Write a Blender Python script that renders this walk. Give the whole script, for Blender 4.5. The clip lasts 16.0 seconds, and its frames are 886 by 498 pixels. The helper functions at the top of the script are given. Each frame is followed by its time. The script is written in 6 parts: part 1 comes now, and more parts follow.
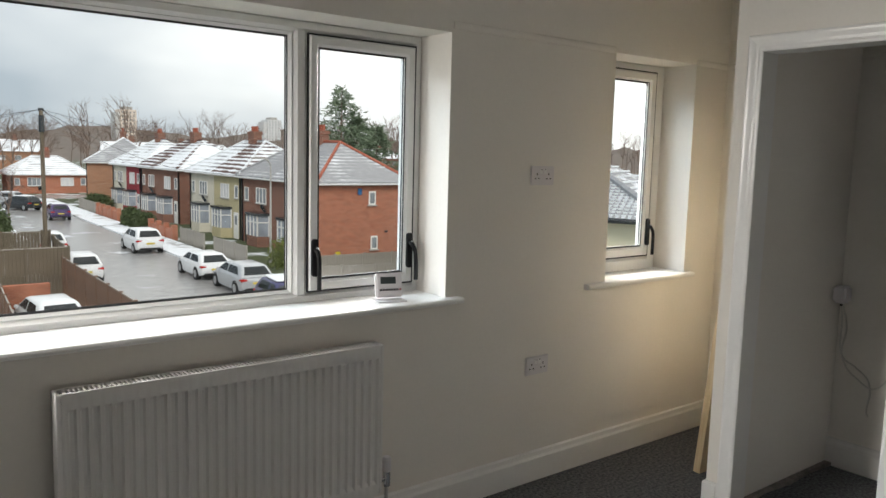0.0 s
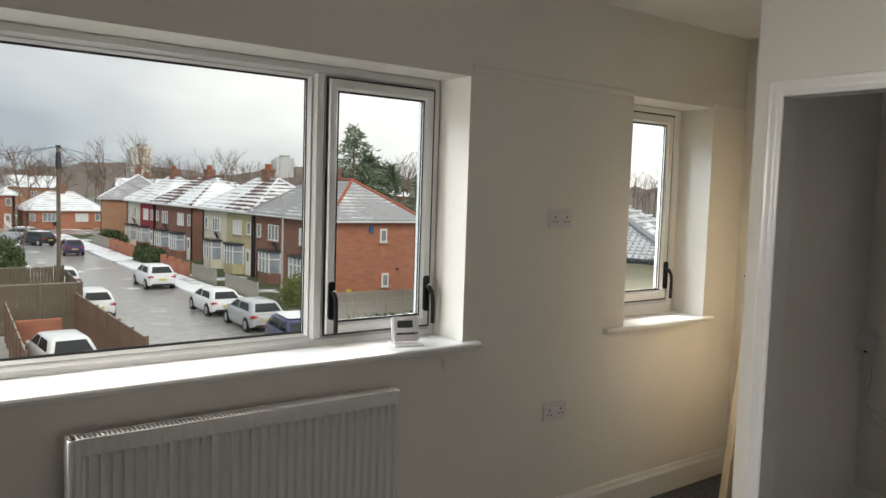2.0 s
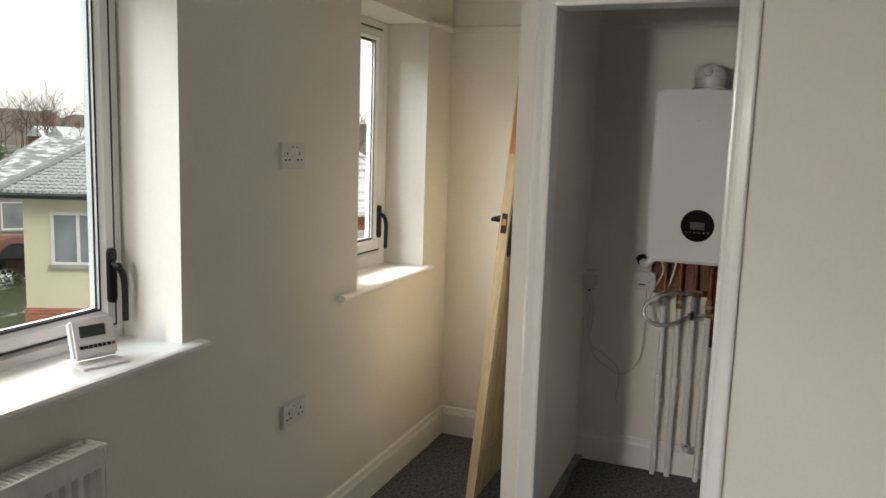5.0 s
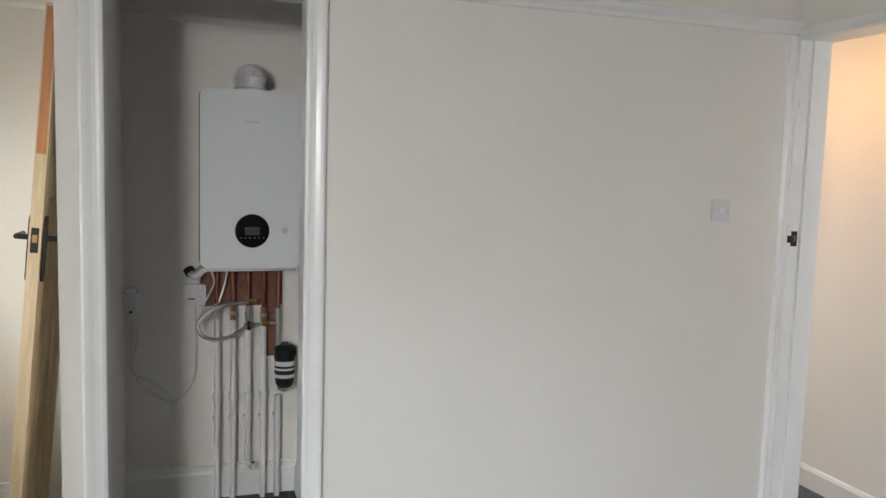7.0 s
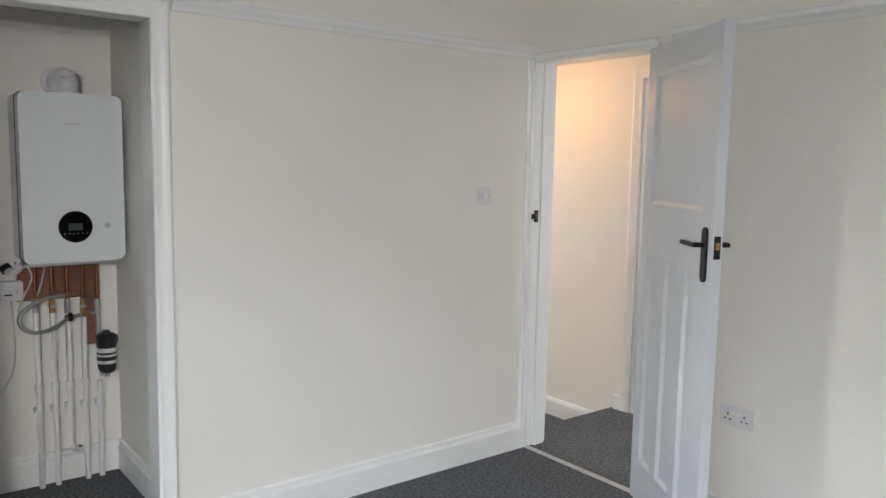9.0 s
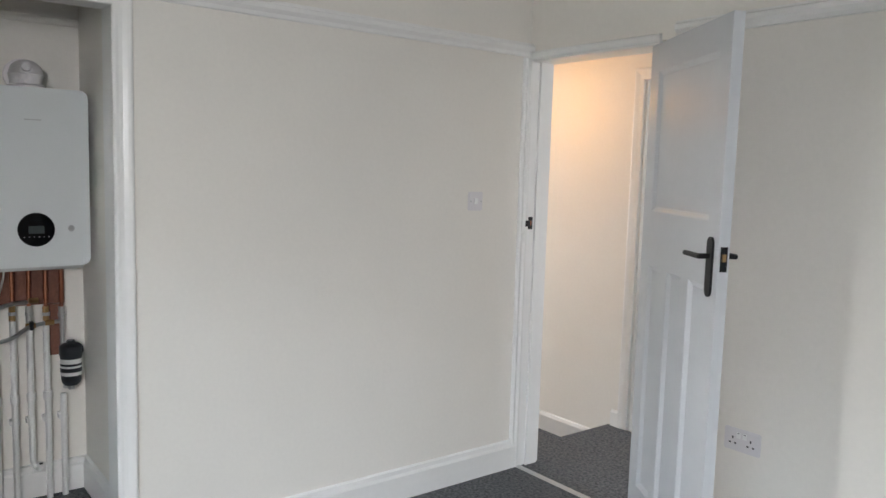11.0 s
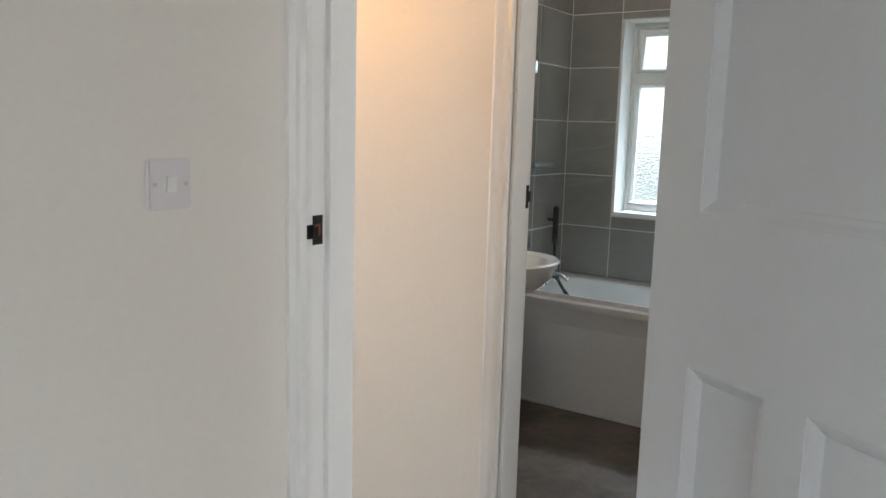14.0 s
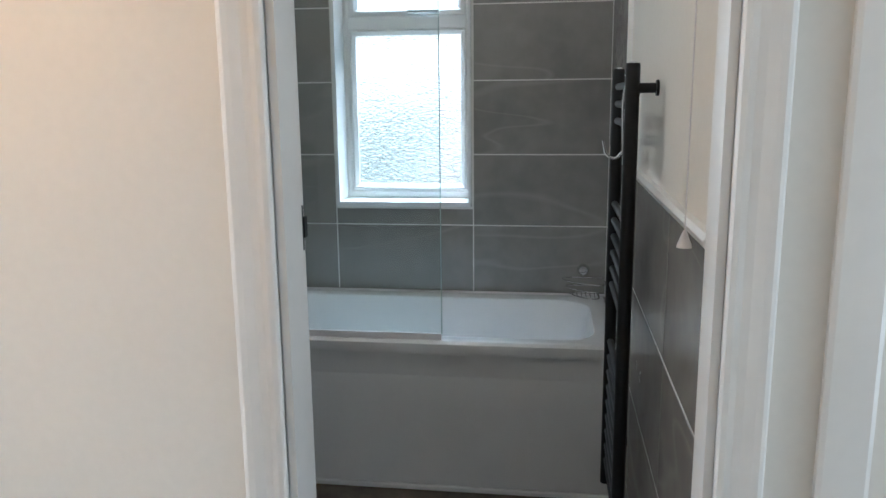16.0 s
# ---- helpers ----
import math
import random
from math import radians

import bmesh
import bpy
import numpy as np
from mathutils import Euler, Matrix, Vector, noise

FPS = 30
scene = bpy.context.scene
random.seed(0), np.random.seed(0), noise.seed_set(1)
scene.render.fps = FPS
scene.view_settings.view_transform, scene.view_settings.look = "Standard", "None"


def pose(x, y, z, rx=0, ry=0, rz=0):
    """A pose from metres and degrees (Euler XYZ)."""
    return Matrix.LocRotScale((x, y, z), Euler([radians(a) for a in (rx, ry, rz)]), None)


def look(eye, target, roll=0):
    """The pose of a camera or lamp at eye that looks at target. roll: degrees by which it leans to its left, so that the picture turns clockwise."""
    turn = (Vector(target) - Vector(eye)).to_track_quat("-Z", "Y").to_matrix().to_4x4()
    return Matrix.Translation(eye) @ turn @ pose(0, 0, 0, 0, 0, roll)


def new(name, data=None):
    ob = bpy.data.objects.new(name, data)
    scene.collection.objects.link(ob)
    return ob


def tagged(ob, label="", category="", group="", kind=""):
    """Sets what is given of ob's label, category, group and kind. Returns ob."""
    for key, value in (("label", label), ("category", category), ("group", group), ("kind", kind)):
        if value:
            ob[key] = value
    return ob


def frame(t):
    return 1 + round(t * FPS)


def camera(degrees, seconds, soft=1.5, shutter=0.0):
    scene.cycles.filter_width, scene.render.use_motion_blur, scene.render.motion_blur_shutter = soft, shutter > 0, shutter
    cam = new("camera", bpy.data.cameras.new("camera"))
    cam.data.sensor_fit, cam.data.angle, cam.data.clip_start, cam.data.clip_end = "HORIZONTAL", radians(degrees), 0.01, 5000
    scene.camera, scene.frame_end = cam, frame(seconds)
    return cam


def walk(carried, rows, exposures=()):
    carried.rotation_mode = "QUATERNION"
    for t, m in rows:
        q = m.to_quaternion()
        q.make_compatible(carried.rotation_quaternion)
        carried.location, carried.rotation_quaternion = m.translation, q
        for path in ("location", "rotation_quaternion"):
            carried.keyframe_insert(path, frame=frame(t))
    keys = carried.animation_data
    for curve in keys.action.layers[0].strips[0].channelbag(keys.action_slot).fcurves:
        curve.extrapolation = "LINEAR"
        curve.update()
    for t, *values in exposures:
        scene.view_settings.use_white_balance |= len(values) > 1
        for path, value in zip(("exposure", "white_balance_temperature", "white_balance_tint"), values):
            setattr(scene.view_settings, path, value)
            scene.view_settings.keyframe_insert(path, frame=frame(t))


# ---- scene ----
cam = camera(59.6, 16.0)
PATH = [
    (0, (0.192, 0.413, 1.527), (1.415, 1.975, 1.28), 1.5),
    (0.5, (0.191, 0.409, 1.543), (1.4, 1.991, 1.361), 1.6),
    (1, (0.194, 0.409, 1.553), (1.386, 2.009, 1.412), 1.7),
    (1.5, (0.193, 0.422, 1.559), (1.379, 2.027, 1.435), 1.8),
    (2, (0.188, 0.456, 1.546), (1.393, 2.044, 1.395), 1.8),
    (2.5, (0.205, 0.54, 1.515), (1.461, 2.08, 1.3), 1.7),
    (3, (0.33, 0.692, 1.486), (1.636, 2.181, 1.213), 2.1),
    (3.5, (0.456, 0.892, 1.499), (1.878, 2.273, 1.237), 3.2),
    (4, (0.468, 1.171, 1.496), (2.085, 2.323, 1.252), 2.9),
    (4.2, (0.48, 1.247, 1.506), (2.15, 2.317, 1.251), 2.5),
    (6.5, (0.633, 1.832, 1.447), (2.61, 1.614, 1.235), 2.0),
    (7, (0.708, 1.91, 1.429), (2.602, 1.297, 1.238), 1.7),
    (7.5, (0.665, 2.021, 1.448), (2.453, 1.147, 1.251), 1.6),
    (8, (0.539, 2.171, 1.454), (2.238, 1.143, 1.224), 1.5),
    (8.5, (0.436, 2.333, 1.463), (2.061, 1.195, 1.213), 1.1),
    (9, (0.35, 2.462, 1.484), (1.918, 1.24, 1.261), 1.1),
    (9.5, (0.268, 2.478, 1.493), (1.835, 1.25, 1.3), 1.4),
    (10, (0.258, 2.458, 1.489), (1.836, 1.244, 1.301), 1.6),
    (10.2, (0.268, 2.443, 1.488), (1.849, 1.235, 1.295), 1.7),
    (12.5, (1.313, 1.683, 1.436), (2.732, 0.302, 1.16), 1.1),
    (13, (1.593, 1.412, 1.437), (2.904, -0.076, 1.174), 1.0),
    (13.5, (1.83, 1.086, 1.43), (3.076, -0.453, 1.15), 2.1),
    (14, (2.113, 0.81, 1.426), (3.203, -0.839, 1.121), 1.6),
    (14.5, (2.37, 0.554, 1.428), (3.309, -1.18, 1.097), 0.9),
    (15, (2.58, 0.252, 1.424), (3.362, -1.555, 1.073), 0.2),
    (15.5, (2.744, 0.036, 1.432), (3.219, -1.87, 1.059), -0.4),
    (16, (2.835, -0.172, 1.43), (3.11, -2.115, 1.044), -0.6),
]
walk(cam, [(t, look(eye, target, roll)) for t, eye, target, roll in PATH],
     exposures=[(0.0, 0.17, 6700, 10), (2.0, 0.07, 6900, 10), (3.0, -0.04, 7100, 10), (4.2, 0.0, 7250, 10), (6.4, 0.38, 6450, 10), (8.0, 0.55, 6300, 10), (10.0, 0.52, 6250, 10), (12.5, 0.48, 6200, 10), (14.0, 0.42, 6300, 9), (15.3, 0.48, 5900, 6), (16.0, 0.50, 5500, 4)])

# ---- world, daylight and lamps ----
G = -5.55  # street level below the upper floor
world = bpy.data.worlds.new("overcast_sky")
scene.world = world
world.use_nodes = True
wn, wl = world.node_tree.nodes, world.node_tree.links
wn.clear()
w_out, w_bg = wn.new("ShaderNodeOutputWorld"), wn.new("ShaderNodeBackground")
w_sky = wn.new("ShaderNodeTexSky")
w_sky.sky_type, w_sky.sun_disc = "NISHITA", False
w_sky.sun_elevation, w_sky.sun_rotation = radians(24), radians(150)
w_co, w_map = wn.new("ShaderNodeTexCoord"), wn.new("ShaderNodeMapping")
w_map.inputs["Scale"].default_value = (1.0, 1.0, 2.6)
w_noise = wn.new("ShaderNodeTexNoise")
w_noise.inputs["Scale"].default_value, w_noise.inputs["Detail"].default_value, w_noise.inputs["Roughness"].default_value = 1.7, 4.0, 0.45
w_ramp = wn.new("ShaderNodeValToRGB")
w_ramp.color_ramp.elements[0].position, w_ramp.color_ramp.elements[0].color = 0.34, (0.52, 0.61, 0.70, 1)
w_ramp.color_ramp.elements[1].position, w_ramp.color_ramp.elements[1].color = 0.64, (1.42, 1.44, 1.43, 1)
w_mix = wn.new("ShaderNodeMix")
w_mix.data_type = "RGBA"
w_mix.inputs[0].default_value = 0.94
w_sc = wn.new("ShaderNodeVectorMath")
w_sc.operation = "SCALE"
w_sc.inputs["Scale"].default_value = 0.1
wl.new(w_co.outputs["Generated"], w_map.inputs["Vector"])
wl.new(w_map.outputs["Vector"], w_noise.inputs["Vector"])
# the cloud cover thins towards the east and overhead
w_dot, w_add = wn.new("ShaderNodeVectorMath"), wn.new("ShaderNodeMath")
w_dot.operation, w_add.operation = "DOT_PRODUCT", "ADD"
w_dot.inputs[1].default_value = (0.50, -0.25, 0.22)
wl.new(w_co.outputs["Generated"], w_dot.inputs[0])
wl.new(w_dot.outputs["Value"], w_add.inputs[0]), wl.new(w_noise.outputs["Fac"], w_add.inputs[1])
wl.new(w_add.outputs[0], w_ramp.inputs["Fac"])
wl.new(w_sky.outputs["Color"], w_sc.inputs[0])
wl.new(w_sc.outputs["Vector"], w_mix.inputs[6])
wl.new(w_ramp.outputs["Color"], w_mix.inputs[7])
wl.new(w_mix.outputs[2], w_bg.inputs["Color"])
w_bg.inputs["Strength"].default_value = 0.85
wl.new(w_bg.outputs["Background"], w_out.inputs["Surface"])


def lamp(name, kind, power, colour, m, size=0.1, size_y=0.1, angle=0.0, spread=math.pi):
    data = bpy.data.lights.new(name, kind)
    data.energy, data.color = power, colour
    if kind == "AREA":
        data.shape, data.size, data.size_y, data.spread = "RECTANGLE", size, size_y, spread
    elif kind == "SUN":
        data.angle = angle
    else:
        data.shadow_soft_size = size
    ob = new(name, data)
    ob.matrix_world = m
    return ob


lamp("sun", "SUN", 1.3, (1.0, 0.96, 0.9), look((0, 0, 30), (12, 16, 12)), angle=radians(25))
# added area lamps boosting sky light through the two bedroom windows and bathroom window
lamp("sky_light_bedroom", "AREA", 780, (0.76, 0.89, 1.0), look((-1.2, 7.4, 5.3), (1.7, 0.8, 0.3)), 6.5, 4.0)
# added fill in the unseen casement, aimed at the lower east wall
lamp("sky_light_casement", "AREA", 20.5, (1.0, 0.985, 0.965), look((-0.33, 3.085, 1.72), (3.2, 0.8, 0.15)), 0.5, 0.5, spread=radians(95))
lamp("sky_light_nook", "AREA", 120, (1.0, 0.98, 0.95), look((3.35, 4.35, 2.6), (3.75, 2.4, 0.9)), 0.9, 0.8)
lamp("sky_light_east", "AREA", 150, (1.0, 0.99, 0.97), look((5.2, 5.6, 2.3), (1.9, -0.3, 1.0)), 1.4, 1.2)
lamp("sky_light_bathroom", "AREA", 135, (0.74, 0.88, 1.0), look((3.47, -4.35, 2.95), (3.4, -2.7, 0.5)), 0.9, 0.8)
# added fill through an assumed, unseen opening at the stair end
lamp("fill_light_stairs", "AREA", 31, (0.97, 0.98, 1.0), look((6.62, -0.8, 1.3), (3.4, -1.0, 0.4)), 0.6, 1.6)
# added fill from an invented opening at the landing's west end
lamp("fill_light_landing", "AREA", 6, (0.92, 0.96, 1.0), look((1.05, -0.8, 1.35), (2.7, -1.2, 1.2)), 0.6, 1.6)
lamp("landing_bulb", "POINT", 3.2, (1.0, 0.47, 0.09), pose(3.75, -0.80, 1.88), 0.05)
lamp("bathroom_bulb", "POINT", 7, (1.0, 0.89, 0.78), pose(3.35, -2.0, 2.32), 0.06)


# ---- materials ----
def mat(name, colour, rough=0.5, metal=0.0, var=0.08, scale=6.0, fine=90.0, bump=0.0, dark=None, spec=0.5, stretch=None):
    """A painted, moulded or woven surface: broad tone changes, fine grain and relief."""
    m = bpy.data.materials.new(name)
    m.use_nodes = True
    n, l = m.node_tree.nodes, m.node_tree.links
    b = n["Principled BSDF"]
    b.inputs["Roughness"].default_value, b.inputs["Metallic"].default_value = rough, metal
    b.inputs["Specular IOR Level"].default_value = spec
    co, mp = n.new("ShaderNodeTexCoord"), n.new("ShaderNodeMapping")
    if stretch:
        mp.inputs["Scale"].default_value = stretch
    l.new(co.outputs["Object"], mp.inputs["Vector"])
    big, small = n.new("ShaderNodeTexNoise"), n.new("ShaderNodeTexNoise")
    big.inputs["Scale"].default_value, big.inputs["Detail"].default_value = scale, 3.0
    small.inputs["Scale"].default_value, small.inputs["Detail"].default_value = fine, 2.0
    for t in (big, small):
        l.new(mp.outputs["Vector"], t.inputs["Vector"])
    add = n.new("ShaderNodeMath")
    add.operation = "MULTIPLY_ADD"
    l.new(small.outputs["Fac"], add.inputs[0])
    add.inputs[1].default_value = 0.5
    l.new(big.outputs["Fac"], add.inputs[2])
    ramp = n.new("ShaderNodeValToRGB")
    lo = dark or [c * (1 - var) for c in colour]
    hi = colour if dark else [min(1, c * (1 + var * 0.6)) for c in colour]
    ramp.color_ramp.elements[0].position, ramp.color_ramp.elements[0].color = 0.5, (*lo, 1)
    ramp.color_ramp.elements[1].position, ramp.color_ramp.elements[1].color = 1.0, (*hi, 1)
    l.new(add.outputs[0], ramp.inputs["Fac"])
    l.new(ramp.outputs["Color"], b.inputs["Base Color"])
    if bump:
        bp = n.new("ShaderNodeBump")
        bp.inputs["Strength"].default_value, bp.inputs["Distance"].default_value = bump, 0.004
        l.new(small.outputs["Fac"], bp.inputs["Height"])
        l.new(bp.outputs["Normal"], b.inputs["Normal"])
    return m


PAINT = mat("white_wall_paint", (0.81, 0.775, 0.72), 0.75, var=0.035, scale=1.6, fine=60, bump=0.06)
CEIL = mat("ceiling_paint", (0.80, 0.78, 0.75), 0.85, var=0.03, scale=2, fine=70, bump=0.06)
GLOSS = mat("white_gloss_woodwork", (0.82, 0.81, 0.79), 0.28, var=0.03, scale=4, fine=40, bump=0.05)
SATIN = mat("grey_white_door_paint", (0.64, 0.655, 0.68), 0.38, var=0.03, scale=4, fine=40, bump=0.04)
UPVC = mat("white_upvc", (0.80, 0.79, 0.77), 0.3, var=0.02, scale=5, fine=50)
SEAL = mat("black_rubber_seal", (0.02, 0.02, 0.022), 0.6)
BLACK = mat("black_powder_coat", (0.008, 0.008, 0.009), 0.42, var=0.2, spec=0.3)
BRASS = mat("brass", (0.42, 0.27, 0.13), 0.35, 1.0)
PLASTIC = mat("white_plastic", (0.72, 0.69, 0.70), 0.35, var=0.03)
ROCKER = mat("white_rocker_plastic", (0.8, 0.79, 0.78), 0.3, var=0.02)
DARK = mat("dark_slot", (0.03, 0.03, 0.03), 0.7)
RAD = mat("radiator_enamel", (0.78, 0.765, 0.74), 0.35, var=0.03)
CARPET = mat("grey_loop_carpet", (0.21, 0.215, 0.225), 0.98, scale=70, fine=330, bump=1.0, dark=(0.045, 0.047, 0.052), spec=0.1)
LINO = mat("brown_grey_vinyl", (0.17, 0.135, 0.10), 0.42, scale=4, fine=22, dark=(0.045, 0.038, 0.032))
VEIN = mat("pale_tile_vein", (0.36, 0.34, 0.32), 0.3)
GROUT = mat("pale_grout", (0.70, 0.68, 0.64), 0.9)
CERAMIC = mat("white_ceramic", (0.82, 0.81, 0.79), 0.08, var=0.02)
ACRYLIC = mat("white_acrylic", (0.80, 0.80, 0.80), 0.16, var=0.02)
CHROME = mat("chrome", (0.8, 0.8, 0.82), 0.1, 1.0, var=0.02)
STEEL = mat("brushed_steel", (0.55, 0.55, 0.55), 0.32, 1.0)
COPPER = mat("copper_pipe", (0.36, 0.15, 0.085), 0.4, 1.0, dark=(0.16, 0.06, 0.035))
WHITEPIPE = mat("white_painted_pipe", (0.82, 0.81, 0.79), 0.4, var=0.06)
BOARD = mat("reddish_backboard", (0.26, 0.115, 0.075), 0.7, dark=(0.15, 0.06, 0.04))
BOILER = mat("boiler_enamel", (0.74, 0.76, 0.76), 0.2, var=0.015)
BLACKGLASS = mat("black_display_glass", (0.003, 0.003, 0.004), 0.12, spec=0.15)
FILTER = mat("dark_filter_plastic", (0.012, 0.014, 0.018), 0.4)
LABEL = mat("white_label", (0.7, 0.7, 0.68), 0.5)
OLDWOOD = mat("bare_cream_wood", (0.74, 0.60, 0.40), 0.6, scale=3, fine=18, dark=(0.50, 0.38, 0.22), bump=0.15, stretch=(8, 8, 0.7))
STRIPPED = mat("stripped_orange_wood", (0.60, 0.27, 0.10), 0.6, dark=(0.4, 0.16, 0.06), stretch=(8, 8, 0.7))
LCD = mat("green_grey_display", (0.035, 0.045, 0.045), 0.3)
CABLE = mat("white_flex", (0.68, 0.66, 0.62), 0.5)
SCREED = mat("bare_cement_edge", (0.30, 0.28, 0.25), 0.95, dark=(0.16, 0.15, 0.13), scale=20, fine=120, bump=0.5)
TRIMSTRIP = mat("steel_threshold", (0.62, 0.62, 0.62), 0.3, 1.0)


def glass_mat(name, tint, rough=0.0, bump=0.0, gloss=1.45):
    m = bpy.data.materials.new(name)
    m.use_nodes = True
    n, l = m.node_tree.nodes, m.node_tree.links
    n.clear()
    out, mix = n.new("ShaderNodeOutputMaterial"), n.new("ShaderNodeMixShader")
    tr, gl, lw = n.new("ShaderNodeBsdfTransparent"), n.new("ShaderNodeBsdfGlossy"), n.new("ShaderNodeLayerWeight")
    tr.inputs["Color"].default_value, gl.inputs["Roughness"].default_value = (*tint, 1), 0.02
    pw, ma = n.new("ShaderNodeMath"), n.new("ShaderNodeMath")
    pw.operation, ma.operation = "POWER", "MULTIPLY_ADD"
    pw.inputs[1].default_value, ma.inputs[1].default_value, ma.inputs[2].default_value = 4.0, 0.4, gloss
    l.new(lw.outputs["Facing"], pw.inputs[0]), l.new(pw.outputs[0], ma.inputs[0])
    l.new(ma.outputs[0], mix.inputs[0]), l.new(tr.outputs[0], mix.inputs[1]), l.new(gl.outputs[0], mix.inputs[2])
    l.new(mix.outputs[0], out.inputs["Surface"])
    return m


PANE = glass_mat("clear_window_glass", (0.97, 0.98, 0.98), gloss=0.012)
SCREEN = glass_mat("shower_screen_glass", (0.94, 0.968, 0.968), gloss=0.022)


def stone_tile():
    """Grey stone tile: cloudy body with thin pale veins, each tile cut from another place of the slab."""
    m = mat("grey_stone_tile", (0.30, 0.285, 0.265), 0.24, scale=2.2, fine=14, dark=(0.215, 0.207, 0.196), bump=0.02)
    n, l = m.node_tree.nodes, m.node_tree.links
    b, base = n["Principled BSDF"], n["Principled BSDF"].inputs["Base Color"].links[0].from_socket
    info, mp, co = n.new("ShaderNodeObjectInfo"), n["Mapping"], n["Texture Coordinate"]
    mul = n.new("ShaderNodeMath")
    mul.operation = "MULTIPLY"
    mul.inputs[1].default_value = 37.0
    l.new(info.outputs["Random"], mul.inputs[0])
    l.new(mul.outputs[0], mp.inputs["Location"])
    m2 = n.new("ShaderNodeMapping")
    m2.inputs["Rotation"].default_value, m2.inputs["Scale"].default_value = (0, radians(24), radians(10)), (0.55, 0.55, 2.0)
    l.new(mp.outputs["Vector"], m2.inputs["Vector"])
    v = n.new("ShaderNodeTexNoise")
    v.inputs["Scale"].default_value, v.inputs["Detail"].default_value, v.inputs["Distortion"].default_value = 1.2, 2.0, 0.5
    l.new(m2.outputs["Vector"], v.inputs["Vector"])
    rp = n.new("ShaderNodeValToRGB")
    e = rp.color_ramp.elements
    e[0].position, e[0].color, e[1].position, e[1].color = 0.488, (0, 0, 0, 1), 0.512, (0, 0, 0, 1)
    mid = rp.color_ramp.elements.new(0.5)
    mid.color = (0.24, 0.24, 0.24, 1)
    l.new(v.outputs["Fac"], rp.inputs["Fac"])
    mx = n.new("ShaderNodeMix")
    mx.data_type = "RGBA"
    l.new(rp.outputs["Color"], mx.inputs[0]), l.new(base, mx.inputs[6])
    mx.inputs[7].default_value = (0.46, 0.44, 0.40, 1)
    l.new(mx.outputs[2], b.inputs["Base Color"])
    return m


TILE = stone_tile()


def frosted():
    m = bpy.data.materials.new("rippled_obscure_glass")
    m.use_nodes = True
    n, l = m.node_tree.nodes, m.node_tree.links
    n.clear()
    out, tl, gl, mix = n.new("ShaderNodeOutputMaterial"), n.new("ShaderNodeBsdfTranslucent"), n.new("ShaderNodeBsdfRefraction"), n.new("ShaderNodeMixShader")
    tl.inputs["Color"].default_value = (0.9, 0.93, 0.95, 1)
    gl.inputs["Roughness"].default_value, gl.inputs["IOR"].default_value = 0.22, 1.3
    co, vo, bp = n.new("ShaderNodeTexCoord"), n.new("ShaderNodeTexVoronoi"), n.new("ShaderNodeBump")
    mp = n.new("ShaderNodeMapping")
    mp.inputs["Scale"].default_value = (0.75, 0.75, 1.5)
    vo.inputs["Scale"].default_value = 72
    bp.inputs["Strength"].default_value, bp.inputs["Distance"].default_value = 0.55, 0.009
    l.new(co.outputs["Object"], mp.inputs["Vector"]), l.new(mp.outputs["Vector"], vo.inputs["Vector"]), l.new(vo.outputs["Distance"], bp.inputs["Height"])
    l.new(bp.outputs["Normal"], gl.inputs["Normal"]), l.new(bp.outputs["Normal"], tl.inputs["Normal"])
    mix.inputs[0].default_value = 0.90
    l.new(tl.outputs[0], mix.inputs[1]), l.new(gl.outputs[0], mix.inputs[2]), l.new(mix.outputs[0], out.inputs["Surface"])
    return m


OBSCURE = frosted()

# ---- mesh helpers ----
ORIGIN = {}


def thing(name, base=(0, 0, 0), label="", category="", group="", kind=""):
    ob = new(name)
    ob.empty_display_size = 0.1
    ob.location = base
    ORIGIN[ob.name] = Vector(base)
    return tagged(ob, label, category, group, kind)


def part(name, bm, material, parent=None, label="", bevel=0.0, smooth=False):
    """Links bm, whose verts are in world metres (or local ones, for a thing based at 0), as one mesh under parent."""
    if bevel:
        bmesh.ops.bevel(bm, geom=bm.edges[:], offset=bevel, segments=2, affect="EDGES", clamp_overlap=True)
    o = ORIGIN.get(parent.name, Vector()) if parent else Vector()
    if o.length:
        bmesh.ops.translate(bm, verts=bm.verts[:], vec=-o)
    me = bpy.data.meshes.new(name)
    bmesh.ops.recalc_face_normals(bm, faces=bm.faces[:])
    bm.to_mesh(me)
    bm.free()
    if smooth:
        me.polygons.foreach_set("use_smooth", [True] * len(me.polygons))
        me.set_sharp_from_angle(angle=radians(35))
    me.materials.append(material)
    ob = new(name, me)
    if parent:
        ob.parent = parent
        ORIGIN[ob.name] = o
    return tagged(ob, label)


def solid(name, bm, material, label, category, kind="", bevel=0.0, smooth=False, group=""):
    """A thing of one mesh, in world metres, with its origin at the foot of its middle."""
    if bevel:
        bmesh.ops.bevel(bm, geom=bm.edges[:], offset=bevel, segments=2, affect="EDGES", clamp_overlap=True)
    if kind == "structure":
        ob = part(name, bm, material, None, "", 0, smooth)
    else:
        c = [v.co for v in bm.verts]
        base = Vector(((min(v.x for v in c) + max(v.x for v in c)) / 2, (min(v.y for v in c) + max(v.y for v in c)) / 2, min(v.z for v in c)))
        bmesh.ops.translate(bm, verts=bm.verts[:], vec=-base)
        ob = part(name, bm, material, None, "", 0, smooth)
        ob.location = base
        ORIGIN[ob.name] = base
    return tagged(ob, label, category, group, kind)


